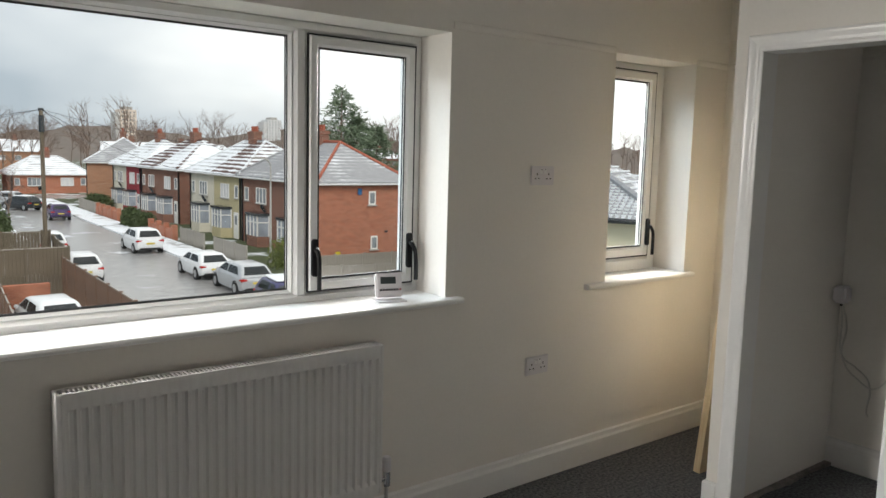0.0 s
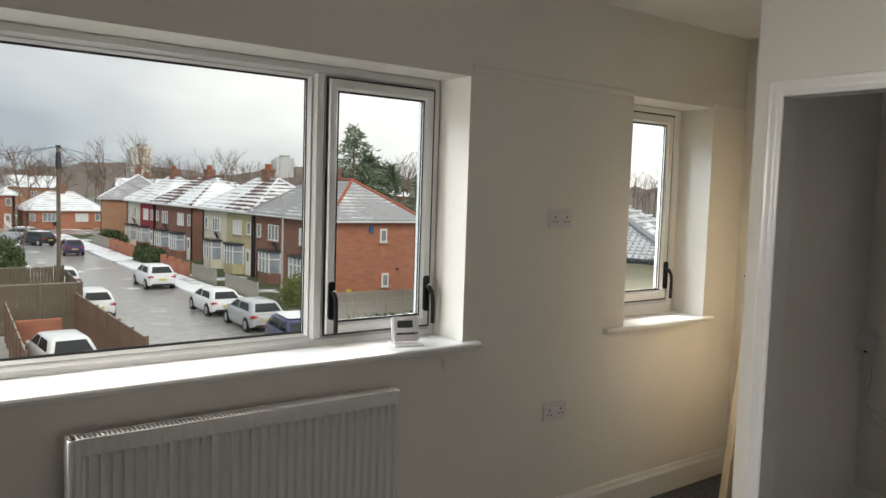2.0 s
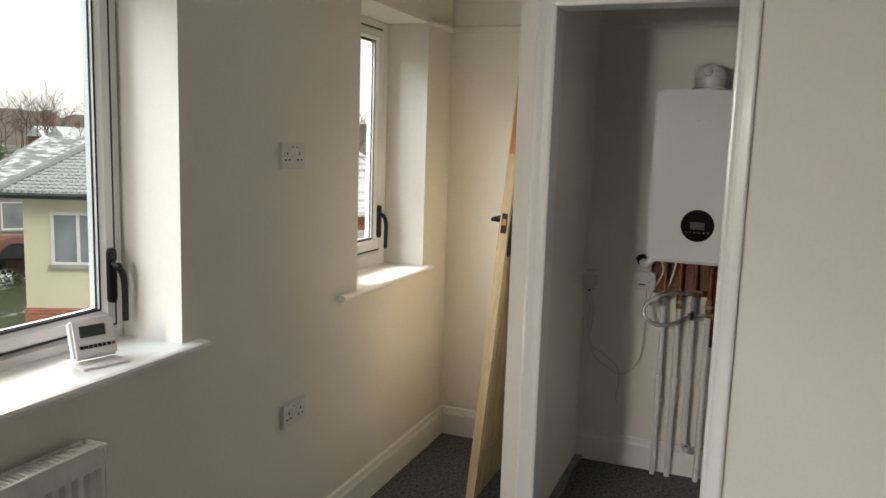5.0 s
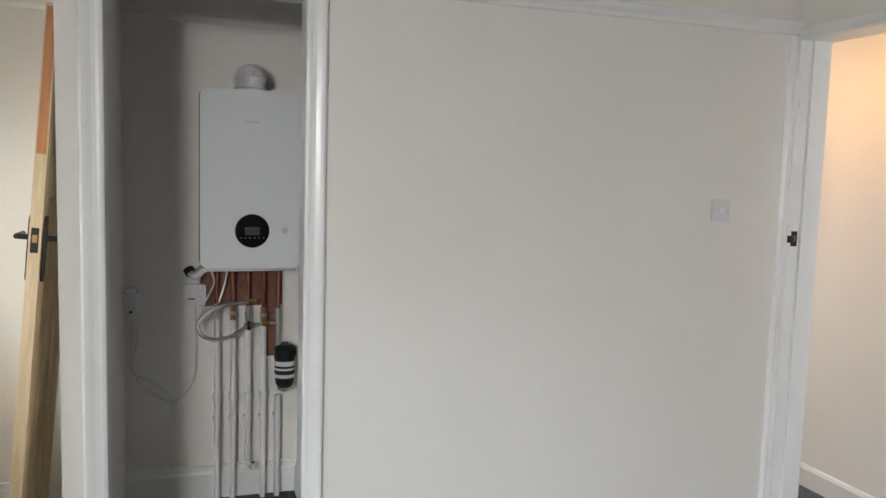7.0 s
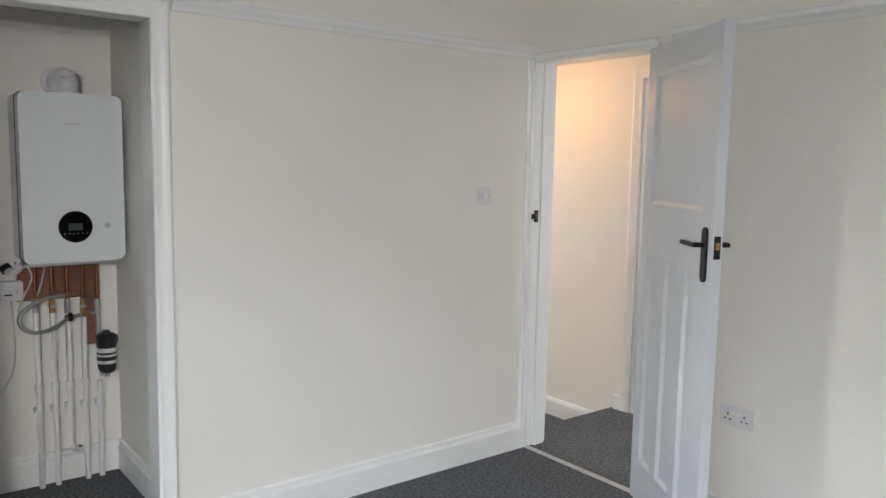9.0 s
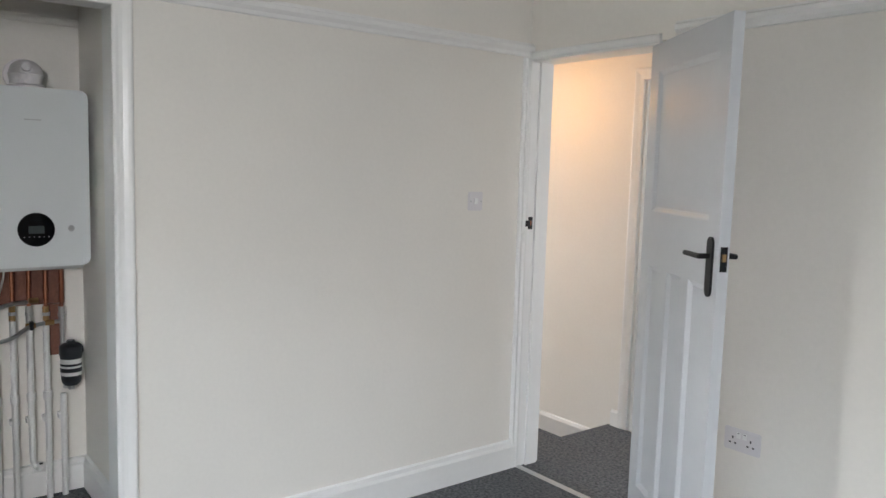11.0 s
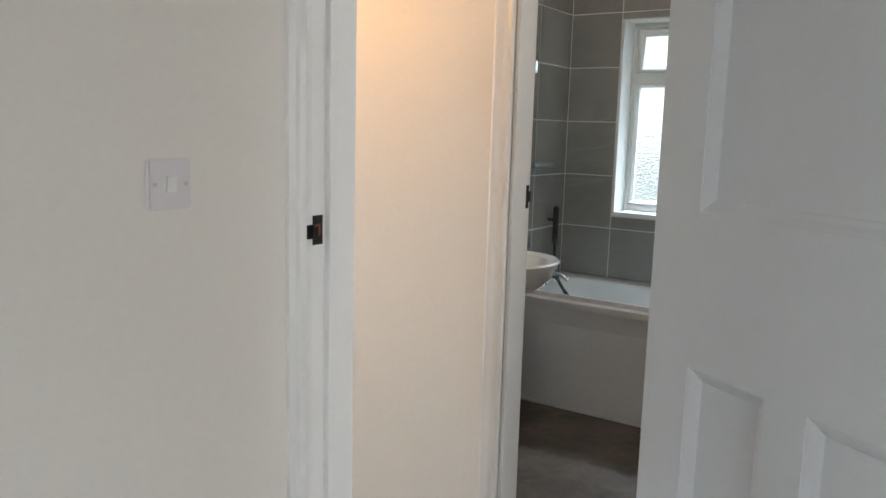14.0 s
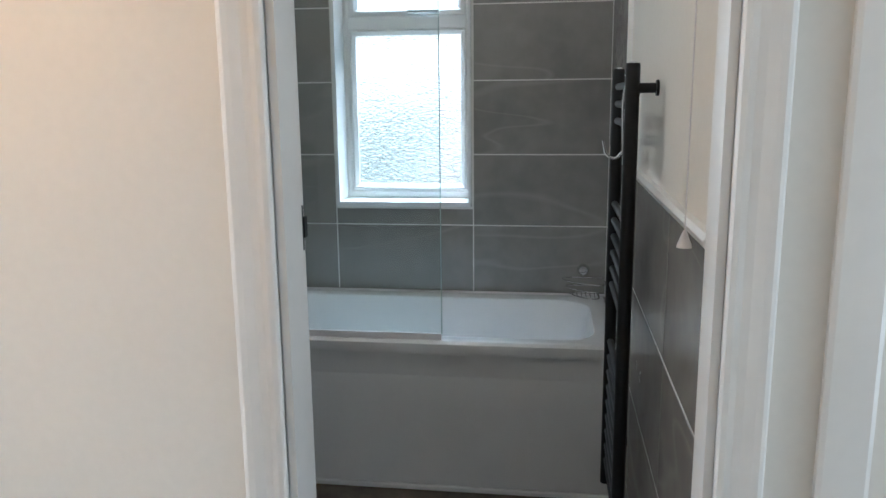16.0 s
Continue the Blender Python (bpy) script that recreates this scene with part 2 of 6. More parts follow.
def box(x0, x1, y0, y1, z0, z1, bm=None):
    bm = bm or bmesh.new()
    v = [bm.verts.new(p) for p in ((x0, y0, z0), (x1, y0, z0), (x1, y1, z0), (x0, y1, z0), (x0, y0, z1), (x1, y0, z1), (x1, y1, z1), (x0, y1, z1))]
    for f in ((0, 3, 2, 1), (4, 5, 6, 7), (0, 1, 5, 4), (1, 2, 6, 5), (2, 3, 7, 6), (3, 0, 4, 7)):
        bm.faces.new([v[i] for i in f])
    return bm


def prism(points, a, b, axis="x", bm=None):
    """A flat outline pushed along an axis from a to b: outline in (y, z) for x, (x, z) for y, (x, y) for z."""
    bm = bm or bmesh.new()

    def at(p, s):
        return {"x": (s, p[0], p[1]), "y": (p[0], s, p[1]), "z": (p[0], p[1], s)}[axis]
    lo, hi = [bm.verts.new(at(p, a)) for p in points], [bm.verts.new(at(p, b)) for p in points]
    bm.faces.new(lo), bm.faces.new(hi[::-1])
    for i in range(len(points)):
        j = (i + 1) % len(points)
        bm.faces.new((lo[i], lo[j], hi[j], hi[i]))
    return bm


def tube(points, r, n=10, bm=None, cap=True):
    """A round rod along a line of points; r may be one radius or one for each point."""
    bm = bm or bmesh.new()
    pts = [Vector(p) for p in points]
    rings = []
    side = None
    for i, p in enumerate(pts):
        d = (pts[min(i + 1, len(pts) - 1)] - pts[max(i - 1, 0)]).normalized()
        if side is None:
            side = d.orthogonal().normalized()
        side = (side - d * side.dot(d)).normalized()
        up = d.cross(side)
        rr = r[i] if isinstance(r, (list, tuple)) else r
        rings.append([bm.verts.new(p + (side * math.cos(a) + up * math.sin(a)) * rr) for a in (2 * math.pi * k / n for k in range(n))])
    for a, b in zip(rings, rings[1:]):
        for k in range(n):
            bm.faces.new((a[k], a[(k + 1) % n], b[(k + 1) % n], b[k]))
    if cap:
        bm.faces.new(rings[0][::-1]), bm.faces.new(rings[-1])
    return bm


def curve(points, steps=8):
    """A smooth line through points."""
    p = [Vector(q) for q in points]
    p = [p[0] * 2 - p[1], *p, p[-1] * 2 - p[-2]]
    out = []
    for i in range(1, len(p) - 2):
        for k in range(steps):
            t = k / steps
            out.append(0.5 * (2 * p[i] + (p[i + 1] - p[i - 1]) * t + (2 * p[i - 1] - 5 * p[i] + 4 * p[i + 1] - p[i + 2]) * t * t + (3 * p[i] - p[i - 1] - 3 * p[i + 1] + p[i + 2]) * t ** 3))
    return out + [p[-2]]


def lathe(profile, centre, n=24, bm=None, sx=1.0, sy=1.0):
    """A turned shape: profile of (radius, height) about an upright line."""
    bm = bm or bmesh.new()
    c = Vector(centre)
    rings = [[bm.verts.new(c + Vector((r * sx * math.cos(a), r * sy * math.sin(a), z))) for a in (2 * math.pi * k / n for k in range(n))] for r, z in profile]
    for a, b in zip(rings, rings[1:]):
        for k in range(n):
            bm.faces.new((a[k], a[(k + 1) % n], b[(k + 1) % n], b[k]))
    if profile[0][0] > 1e-4:
        bm.faces.new(rings[0][::-1])
    if profile[-1][0] > 1e-4:
        bm.faces.new(rings[-1])
    return bm


def rounded(w, h, r, n=6, cx=0.0, cy=0.0):
    """The outline of a rectangle with rounded corners."""
    out = []
    for sx, sy, a0 in ((1, 1, 0), (-1, 1, 90), (-1, -1, 180), (1, -1, 270)):
        for k in range(n + 1):
            a = radians(a0 + 90 * k / n)
            out.append((cx + sx * (w / 2 - r) + r * math.cos(a), cy + sy * (h / 2 - r) + r * math.sin(a)))
    return out


def wall(axis, c0, c1, u0, u1, z0, z1, holes=(), bm=None):
    """A wall between c0 and c1 across its axis, from u0 to u1, with holes (u0, u1, z0, z1) through it."""
    bm = bm or bmesh.new()
    us = sorted({u0, u1, *[h[0] for h in holes], *[h[1] for h in holes]})
    zs = sorted({z0, z1, *[h[2] for h in holes], *[h[3] for h in holes]})

    def full(i, j):
        if not (0 <= i < len(us) - 1 and 0 <= j < len(zs) - 1):
            return False
        u, z = (us[i] + us[i + 1]) / 2, (zs[j] + zs[j + 1]) / 2
        return not any(h[0] < u < h[1] and h[2] < z < h[3] for h in holes)

    def quad(*pts):
        bm.faces.new([bm.verts.new((c, u, z) if axis == "x" else (u, c, z)) for c, u, z in pts])
    for i in range(len(us) - 1):
        for j in range(len(zs) - 1):
            if not full(i, j):
                continue
            a, b, c, d = us[i], us[i + 1], zs[j], zs[j + 1]
            quad((c0, a, c), (c0, b, c), (c0, b, d), (c0, a, d))
            quad((c1, a, c), (c1, a, d), (c1, b, d), (c1, b, c))
            if not full(i - 1, j):
                quad((c0, a, c), (c0, a, d), (c1, a, d), (c1, a, c))
            if not full(i + 1, j):
                quad((c0, b, c), (c1, b, c), (c1, b, d), (c0, b, d))
            if not full(i, j - 1):
                quad((c0, a, c), (c1, a, c), (c1, b, c), (c0, b, c))
            if not full(i, j + 1):
                quad((c0, a, d), (c0, b, d), (c1, b, d), (c1, a, d))
    bmesh.ops.remove_doubles(bm, verts=bm.verts[:], dist=1e-5)
    return bm


def structure(name, bm, material, label, category, smooth=False):
    return solid(name, bm, material, label, category, "structure", smooth=smooth)


# ---- the rooms: bedroom with window nook and boiler cupboard, landing, bathroom ----
N, E, S, W, H = 2.90, 3.20, -0.325, -1.95, 2.42
NB = 3.20            # outer face of the window wall
XB = 4.11            # back of cupboard and nook
DW0, DW1, DH = 2.455, 3.185, 1.985   # bedroom doorway
CU0, CU1, CH = 1.575, 2.16, 1.968     # cupboard opening
SB = -0.46           # landing face of the bedroom wall
L0 = -1.235          # landing face of the bathroom wall
L1 = -1.36           # bathroom face of it
BA0, BA1 = 2.60, 3.23               # bathroom doorway
BS, BW, BE = -3.445, 2.60, 4.07      # bathroom walls

structure("wall_north", wall("y", N, NB, W - 0.2, 4.41, -0.3, H + 0.25, [(-0.64, 2.157, 0.905, 2.005), (3.162, 3.815, 0.885, 2.024)]), PAINT, "white painted window wall", "wall")
structure("wall_east", wall("x", E, E + 0.10, S, 2.29, 0, H, [(CU0 - 0.018, CU1 + 0.014, 0, CH + 0.012)]), PAINT, "white painted wall with the cupboard opening", "wall")
structure("wall_partition", wall("y", 2.185, 2.30, E + 0.10, XB, 0, H), PAINT, "white painted partition beside the cupboard", "wall")
structure("wall_cupboard_side", wall("y", 1.36, 1.465, E + 0.10, XB, 0, H), PAINT, "unseen white side wall closing the room of the cupboard", "wall")
structure("wall_far_east", wall("x", XB, XB + 0.3, 1.36, N, -0.3, H + 0.25), PAINT, "white painted outer wall behind the boiler", "wall")
structure("wall_south", wall("y", SB, S, W, E + 0.10, 0, H, [(DW0 - 0.02, DW1 + 0.02, 0, DH + 0.02)]), PAINT, "white painted wall with the bedroom doorway", "wall")
# unseen closing wall, its distance chosen to weaken bounced light near the radiator
structure("wall_west", wall("x", W - 0.2, W, SB, N, -0.3, H), PAINT, "unseen white side wall closing the room", "wall")
structure("wall_landing_south", wall("y", L1, L0, 1.2, 6.4, -2.6, H, [(BA0 - 0.02, BA1 + 0.02, 0, DH + 0.02)]), PAINT, "white painted landing wall with the bathroom doorway", "wall")
structure("wall_landing_north", wall("y", SB, SB + 0.1, E + 0.10, 6.4, -2.6, H), PAINT, "white painted stair wall", "wall")
# unseen wall; its opening is made up to admit the landing fill lamp
structure("wall_landing_west", wall("x", 1.1, 1.2, L1, SB, 0, H, [(-1.12, -0.5, 0.5, 2.2)]), PAINT, "unseen white landing end wall with an added light opening", "wall")
# unseen end wall, its opening assumed so the stair fill lamp shines in
structure("wall_stairs_east", wall("x", 6.4, 6.5, L1, SB + 0.1, -2.6, H, [(-1.15, -0.55, 0.2, 2.1)]), PAINT, "unseen white stair end wall with an assumed light opening", "wall")
structure("wall_bathroom_east", wall("x", BE + 0.012, BE + 0.2, BS, L1, 0, H), PAINT, "tiled bathroom wall behind the basin", "wall")
structure("wall_bathroom_west", wall("x", BW - 0.2, BW - 0.012, BS, L1, 0, H), PAINT, "part tiled bathroom wall", "wall")
structure("wall_bathroom_south", wall("y", BS - 0.3, BS - 0.012, BW - 0.2, BE + 0.2, -0.3, H + 0.25, [(3.173, 3.764, 0.962, 2.055)]), PAINT, "outer bathroom wall with the obscure window", "wall")

structure("floor", box(W, E + 0.95, S, N, -0.2, 0.0), CARPET, "dark grey loop pile bedroom carpet", "floor")
structure("floor_landing", box(1.2, 3.366, L0, S, -0.2, -0.002), CARPET, "dark grey loop pile landing carpet", "floor")
structure("floor_bathroom", box(BW - 0.012, BE + 0.012, BS, L1, -0.2, -0.004, box(BA0 - 0.018, BA1 + 0.018, L1, L0, -0.15, -0.004)), LINO, "mottled brown grey vinyl bathroom floor", "floor")
structure("ceiling", box(W - 0.2, XB + 0.3, S, NB, H, H + 0.2), CEIL, "white painted bedroom ceiling", "ceiling")
structure("ceiling_landing", box(1.1, 6.5, BS - 0.3, S, H, H + 0.2), CEIL, "white painted landing and bathroom ceiling", "ceiling")
structure("ceiling_cupboard", box(E + 0.10, XB, 1.465, 2.185, 2.16, 2.2), CEIL, "white painted cupboard ceiling", "ceiling")

# one step down to the quarter landing, then stairs that go on down
st = box(3.366, 4.35, L0, SB, -0.4, -0.185)
for k in range(2, 11):
    box(4.35 + 0.235 * (k - 2), 4.35 + 0.235 * (k - 1) if k < 10 else 6.4, L0, SB, -0.185 * k - 0.2, -0.185 * k, st)
structure("stairs", st, CARPET, "dark grey carpeted stairs going down", "stairs")
structure("stair_nosing", tube([(3.366, L0, -0.014), (3.366, SB, -0.014)], 0.012, 8), CARPET, "rounded carpeted top nosing", "stairs", True)


def solid_block(*b):
    """A block with softened edges."""
    bm = box(*b)
    bmesh.ops.bevel(bm, geom=bm.edges[:], offset=0.006, segments=2, affect="EDGES", clamp_overlap=True)
    return bm


def moulding(prof, a, b, axis, face, sign):
    """A moulded strip along a wall: prof is (out from the wall, height)."""
    return prism([(face + sign * o, z) for o, z in prof], a, b, axis)


SKIRT = [(0, 0), (0.018, 0), (0.018, 0.108), (0.012, 0.120), (0.010, 0.138), (0, 0.144)]
RAIL = [(0, 2.004), (0.010, 2.006), (0.014, 2.020), (0.026, 2.034), (0.028, 2.052), (0.018, 2.058), (0.016, 2.066), (0, 2.068)]
THIN = [(0, 2.020), (0.006, 2.022), (0.010, 2.034), (0.009, 2.046), (0, 2.050)]
for nm, a, b, axis, face, sg in (("baseboard", W, XB, "x", N, -1), ("baseboard", S, CU0 - 0.075, "y", E, -1), ("baseboard", 2.30, N, "y", XB, -1),
                                 ("baseboard", W, DW0 - 0.075, "x", S, 1), ("baseboard", 1.465, 2.185, "y", XB, -1), ("baseboard", E + 0.10, XB, "x", 1.465, 1)):
    structure(nm, moulding(SKIRT, a, b, axis, face, sg), GLOSS, "white gloss painted skirting board", "baseboard")
structure("picture_rail", moulding(RAIL, S, CU0 - 0.078, "y", E, -1), GLOSS, "white painted moulded picture rail", "trim")
structure("picture_rail", moulding(RAIL, W, DW0 - 0.075, "x", S, 1), GLOSS, "white painted moulded picture rail", "trim")
structure("picture_rail", moulding(THIN, 2.165, 3.155, "x", N, -1), PAINT, "thickly painted low picture rail", "trim")
structure("picture_rail", moulding(THIN, 3.822, XB, "x", N, -1), PAINT, "thickly painted low picture rail", "trim")
structure("picture_rail", moulding(THIN, 2.30, N, "y", XB, -1), PAINT, "thickly painted low picture rail", "trim")
structure("picture_rail", moulding(THIN, 1.465, 2.185, "y", XB, -1), PAINT, "thickly painted low picture rail", "trim")
structure("baseboard", prism([(L0, -0.185), (L0 + 0.018, -0.185), (L0 + 0.018, -0.09), (L0 + 0.01, -0.072), (L0, -0.068)], 3.37, 4.35, "x"), GLOSS, "white gloss skirting on the quarter landing", "baseboard")
structure("baseboard", prism([(L0, 0), (L0 + 0.018, 0), (L0 + 0.018, 0.08), (L0 + 0.01, 0.09), (L0, 0.094)], 3.292, 3.345, "x"), GLOSS, "short white gloss skirting end", "baseboard")


def architrave(axis, face, sign, u0, u1, top, wide=0.07, legs=(1, 1)):
    """A moulded frame round an opening from u0 to u1."""
    prof = [(0.0, 0.0), (0.0, 0.010), (0.004, 0.0135), (0.012, 0.015), (0.022, 0.0135), (0.034, 0.0145), (0.050, 0.019), (0.060, 0.0205), (0.066, 0.0185), (0.070, 0.013), (0.070, 0.0)]
    k = wide / 0.07
    bm = bmesh.new()
    rows = []
    for o, d in prof:
        o *= k
        pts = []
        if legs[0]:
            pts.append((u0 - o, 0.0))
        pts += [(u0 - (o if legs[0] else 0), top + o), (u1 + (o if legs[1] else 0), top + o)]
        if legs[1]:
            pts.append((u1 + o, 0.0))
        rows.append([bm.verts.new((face + sign * d, u, z) if axis == "x" else (u, face + sign * d, z)) for u, z in pts])
    n = len(rows)
    for i in range(n):
        a, b = rows[i], rows[(i + 1) % n]
        for k2 in range(len(a) - 1):
            bm.faces.new((a[k2], a[k2 + 1], b[k2 + 1], b[k2]))
    for e in (0, -1):
        bm.faces.new([r[e] for r in rows])
    return bm


structure("trim", architrave("x", E, -1, CU0, CU1, CH, 0.068), GLOSS, "white gloss architrave round the cupboard", "trim")
structure("trim", architrave("y", S, 1, DW0, DW1, DH, 0.045, (0, 0)), GLOSS, "white gloss architrave round the bedroom door", "trim")
structure("trim", architrave("y", L0, 1, BA0, BA1, DH, 0.066), GLOSS, "white gloss architrave round the bathroom door", "trim")
# linings
for nm, bx in (("trim", (E - 0.002, E + 0.102, CU0 - 0.018, CU0, 0, CH)), ("trim", (E - 0.002, E + 0.102, CU1, CU1 + 0.014, 0, CH)), ("trim", (E - 0.002, E + 0.102, CU0, CU1, CH, CH + 0.012)),
               ("trim", (DW1, DW1 + 0.018, SB - 0.004, S + 0.004, 0, DH)), ("trim", (DW0 - 0.018, DW0, SB - 0.004, S + 0.004, 0, DH)), ("trim", (DW0, DW1, SB - 0.004, S + 0.004, DH, DH + 0.018)),
               ("trim", (BA1, BA1 + 0.018, L1 - 0.004, L0 + 0.004, 0, DH)), ("trim", (BA0 - 0.018, BA0, L1 - 0.004, L0 + 0.004, 0, DH)), ("trim", (BA0, BA1, L1 - 0.004, L0 + 0.004, DH, DH + 0.018)),
               ("trim", (DW1 - 0.013, DW1, SB + 0.018, S - 0.045, 0, DH)), ("trim", (DW0, DW0 + 0.013, SB, S - 0.045, 0, DH)), ("trim", (BA1 - 0.013, BA1, L1 + 0.045, L0, 0, DH)), ("trim", (BA0, BA0 + 0.013, L1 + 0.045, L0, 0, DH))):
    structure(nm, box(*bx), GLOSS, "white gloss door lining", "trim")
# moulded cover strips on the wall where the lining meets the corner, and beside the bathroom door
structure("trim", prism([(E, S), (E - 0.02, S), (E - 0.022, S + 0.016), (E - 0.012, S + 0.024), (E - 0.016, S + 0.04), (E - 0.008, S + 0.05), (E, S + 0.05)], 0, 2.0, "z"), GLOSS, "white gloss moulded corner strip", "trim")
structure("trim", prism([(2.395, L0), (2.395, L0 + 0.010), (2.402, L0 + 0.014), (2.43, L0 + 0.0145), (2.458, L0 + 0.014), (2.465, L0 + 0.010), (2.465, L0)], 0, 2.04, "z"), GLOSS, "white gloss moulded upright strip", "trim")
structure("baseboard", solid_block(E - 0.026, E + 0.02, 2.222, 2.298, 0.0, 0.10), GLOSS, "white gloss plinth block at the foot of the architrave", "baseboard")
structure("threshold_strip", prism([(S - 0.02, 0.0), (S - 0.012, 0.006), (S + 0.008, 0.006), (S + 0.016, 0.0)], DW0, DW1, "x"), TRIMSTRIP, "steel carpet strip in the doorway", "trim")
structure("floor_edge", prism([(3.31, 2.185), (4.10, 2.185), (4.10, 2.15), (3.9, 2.165), (3.7, 2.150), (3.5, 2.168), (3.31, 2.155)], 0.0, 0.018, "z"), SCREED, "rough bare cement along the partition", "floor")


# ---- windows ----
def bar_frame(x0, x1, z0, z1, y0, y1, wide, bm=None):
    """Four bars round an opening, chamfered towards the room (y0 is the room side)."""
    bm = bm or bmesh.new()
    rows = []
    for o, y in ((0, y1), (0, y0 + 0.006), (0.006, y0), (wide - 0.014, y0), (wide, y0 + 0.016), (wide, y1)):
        rows.append([bm.verts.new(p) for p in ((x0 + o, y, z0 + o), (x1 - o, y, z0 + o), (x1 - o, y, z1 - o), (x0 + o, y, z1 - o))])
    for i in range(len(rows)):
        a, b = rows[i], rows[(i + 1) % len(rows)]
        for k in range(4):
            bm.faces.new((a[k], a[(k + 1) % 4], b[(k + 1) % 4], b[k]))
    return bm


def espag_handle(parent, x, y, z, lean=1):
    h = part("handle", prism(rounded(0.028, 0.15, 0.012, 4, x, z), y - 0.014, y, "y"), BLACK, parent, "black cranked window handle", 0.002)
    part("lever", tube(curve([(x, y - 0.012, z + 0.035), (x + 0.002 * lean, y - 0.030, z + 0.025), (x + 0.012 * lean, y - 0.036, z - 0.005), (x + 0.018 * lean, y - 0.034, z - 0.06), (x + 0.020 * lean, y - 0.032, z - 0.125)], 5), [0.010] * 6 + [0.009] * 15, 8), BLACK, h, "", 0, True)
    part("screw_cap", lathe([(0.006, 0), (0.006, 0.004), (0.0, 0.006)], (x, y - 0.03, z + 0.038), 10), STEEL, h)


def sash(parent, x0, x1, z0, z1, y, handles=(), wide=0.052):
    """A casement: seal line, frame, bead and pane."""
    part("seal", bar_frame(x0, x1, z0, z1, y - 0.0015, y + 0.01, 0.012), SEAL, parent)
    s = part("sash", bar_frame(x0 + 0.005, x1 - 0.005, z0 + 0.005, z1 - 0.005, y - 0.008, y + 0.04, wide), UPVC, parent)
    part("glazing_seal", bar_frame(x0 + wide + 0.002, x1 - wide - 0.002, z0 + wide + 0.002, z1 - wide - 0.002, y + 0.004, y + 0.016, 0.006), SEAL, s)
    p = part("pane", box(x0 + wide + 0.002, x1 - wide - 0.002, y + 0.014, y + 0.020, z0 + wide + 0.002, z1 - wide - 0.002), PANE, s)
    p.visible_shadow = False
    for hx, hz, ln in handles:
        espag_handle(s, hx, y - 0.008, hz, ln)


Y = 3.10
win = thing("window_1", (0.76, Y, 0.93), "wide white plastic window with a fixed pane and casements", "window", kind="structure")
part("frame", bar_frame(-0.64, 2.157, 0.925, 2.005, Y, Y + 0.07, 0.042), UPVC, win)
for mx0, mx1 in ((1.566, 1.622), (-0.062, 0.0)):
    part("mullion", prism([(mx0, Y + 0.07), (mx0, Y + 0.014), (mx0 + 0.014, Y + 0.001), (mx1 - 0.014, Y + 0.001), (mx1, Y + 0.014), (mx1, Y + 0.07)], 0.96, 1.97, "z"), UPVC, win)
fx = part("fixed_bead", bar_frame(0.0, 1.566, 0.965, 1.966, Y + 0.012, Y + 0.05, 0.018), UPVC, win)
part("glazing_seal", bar_frame(0.016, 1.550, 0.981, 1.950, Y + 0.026, Y + 0.04, 0.006), SEAL, fx)
pn = part("pane", box(0.018, 1.548, Y + 0.034, Y + 0.040, 0.983, 1.948), PANE, fx)
pn.visible_shadow = False
sash(win, 1.622, 2.126, 0.968, 1.962, Y, ((1.648, 1.105, 0.3), (2.100, 1.110, 1)), 0.045)
sash(win, -0.60, -0.064, 0.968, 1.982, Y)
win2 = thing("window_2", (3.49, Y, 0.91), "narrow white plastic casement window in a deep reveal", "window", kind="structure")
part("frame", bar_frame(3.162, 3.815, 0.91, 2.024, Y, Y + 0.07, 0.07), UPVC, win2)
sash(win2, 3.232, 3.747, 0.985, 1.988, Y, ((3.722, 1.12, 1),))


def sill(name, x0, x1, r0, r1, z, front, label):
    """A board in the reveal from r0 to r1, with a rounded nose that runs past it from x0 to x1."""
    bm = prism([(Y, z - 0.018), (Y, z), (front + 0.012, z), (front + 0.003, z - 0.004), (front, z - 0.012), (front + 0.003, z - 0.022), (front + 0.012, z - 0.026), (N, z - 0.026), (N + 0.004, z - 0.018)], r0 + 0.002, r1 - 0.002, "x")
    nose = [(N - 0.001, z), (front + 0.012, z), (front + 0.003, z - 0.004), (front, z - 0.012), (front + 0.003, z - 0.022), (front + 0.012, z - 0.026), (N - 0.001, z - 0.026)]
    prism(nose, x0, r0 + 0.002, "x", bm), prism(nose, r1 - 0.002, x1, "x", bm)
    return structure(name, bm, GLOSS, label, "window sill")


sill("window_sill", -0.70, 2.225, -0.64, 2.157, 0.93, 2.855, "white gloss window board with a rounded nose")
sill("window_sill", 3.012, 3.872, 3.162, 3.815, 0.914, 2.865, "white gloss window board with a rounded nose")
bwn = thing("window_3", (3.47, BS - 0.2, 0.97), "white bathroom window of obscure glass with a top vent", "window", kind="structure")


def flip(bm, y):
    for v in bm.verts:
        v.co.y = 2 * y - v.co.y
    return bm


YB = BS - 0.15
part("frame", flip(bar_frame(3.173, 3.764, 0.985, 2.055, YB, YB + 0.06, 0.04), YB), UPVC, bwn)
part("transom", prism([(YB - 0.06, 1.716), (YB - 0.006, 1.716), (YB, 1.724), (YB, 1.770), (YB - 0.006, 1.778), (YB - 0.06, 1.778)], 3.21, 3.73, "x"), UPVC, bwn)
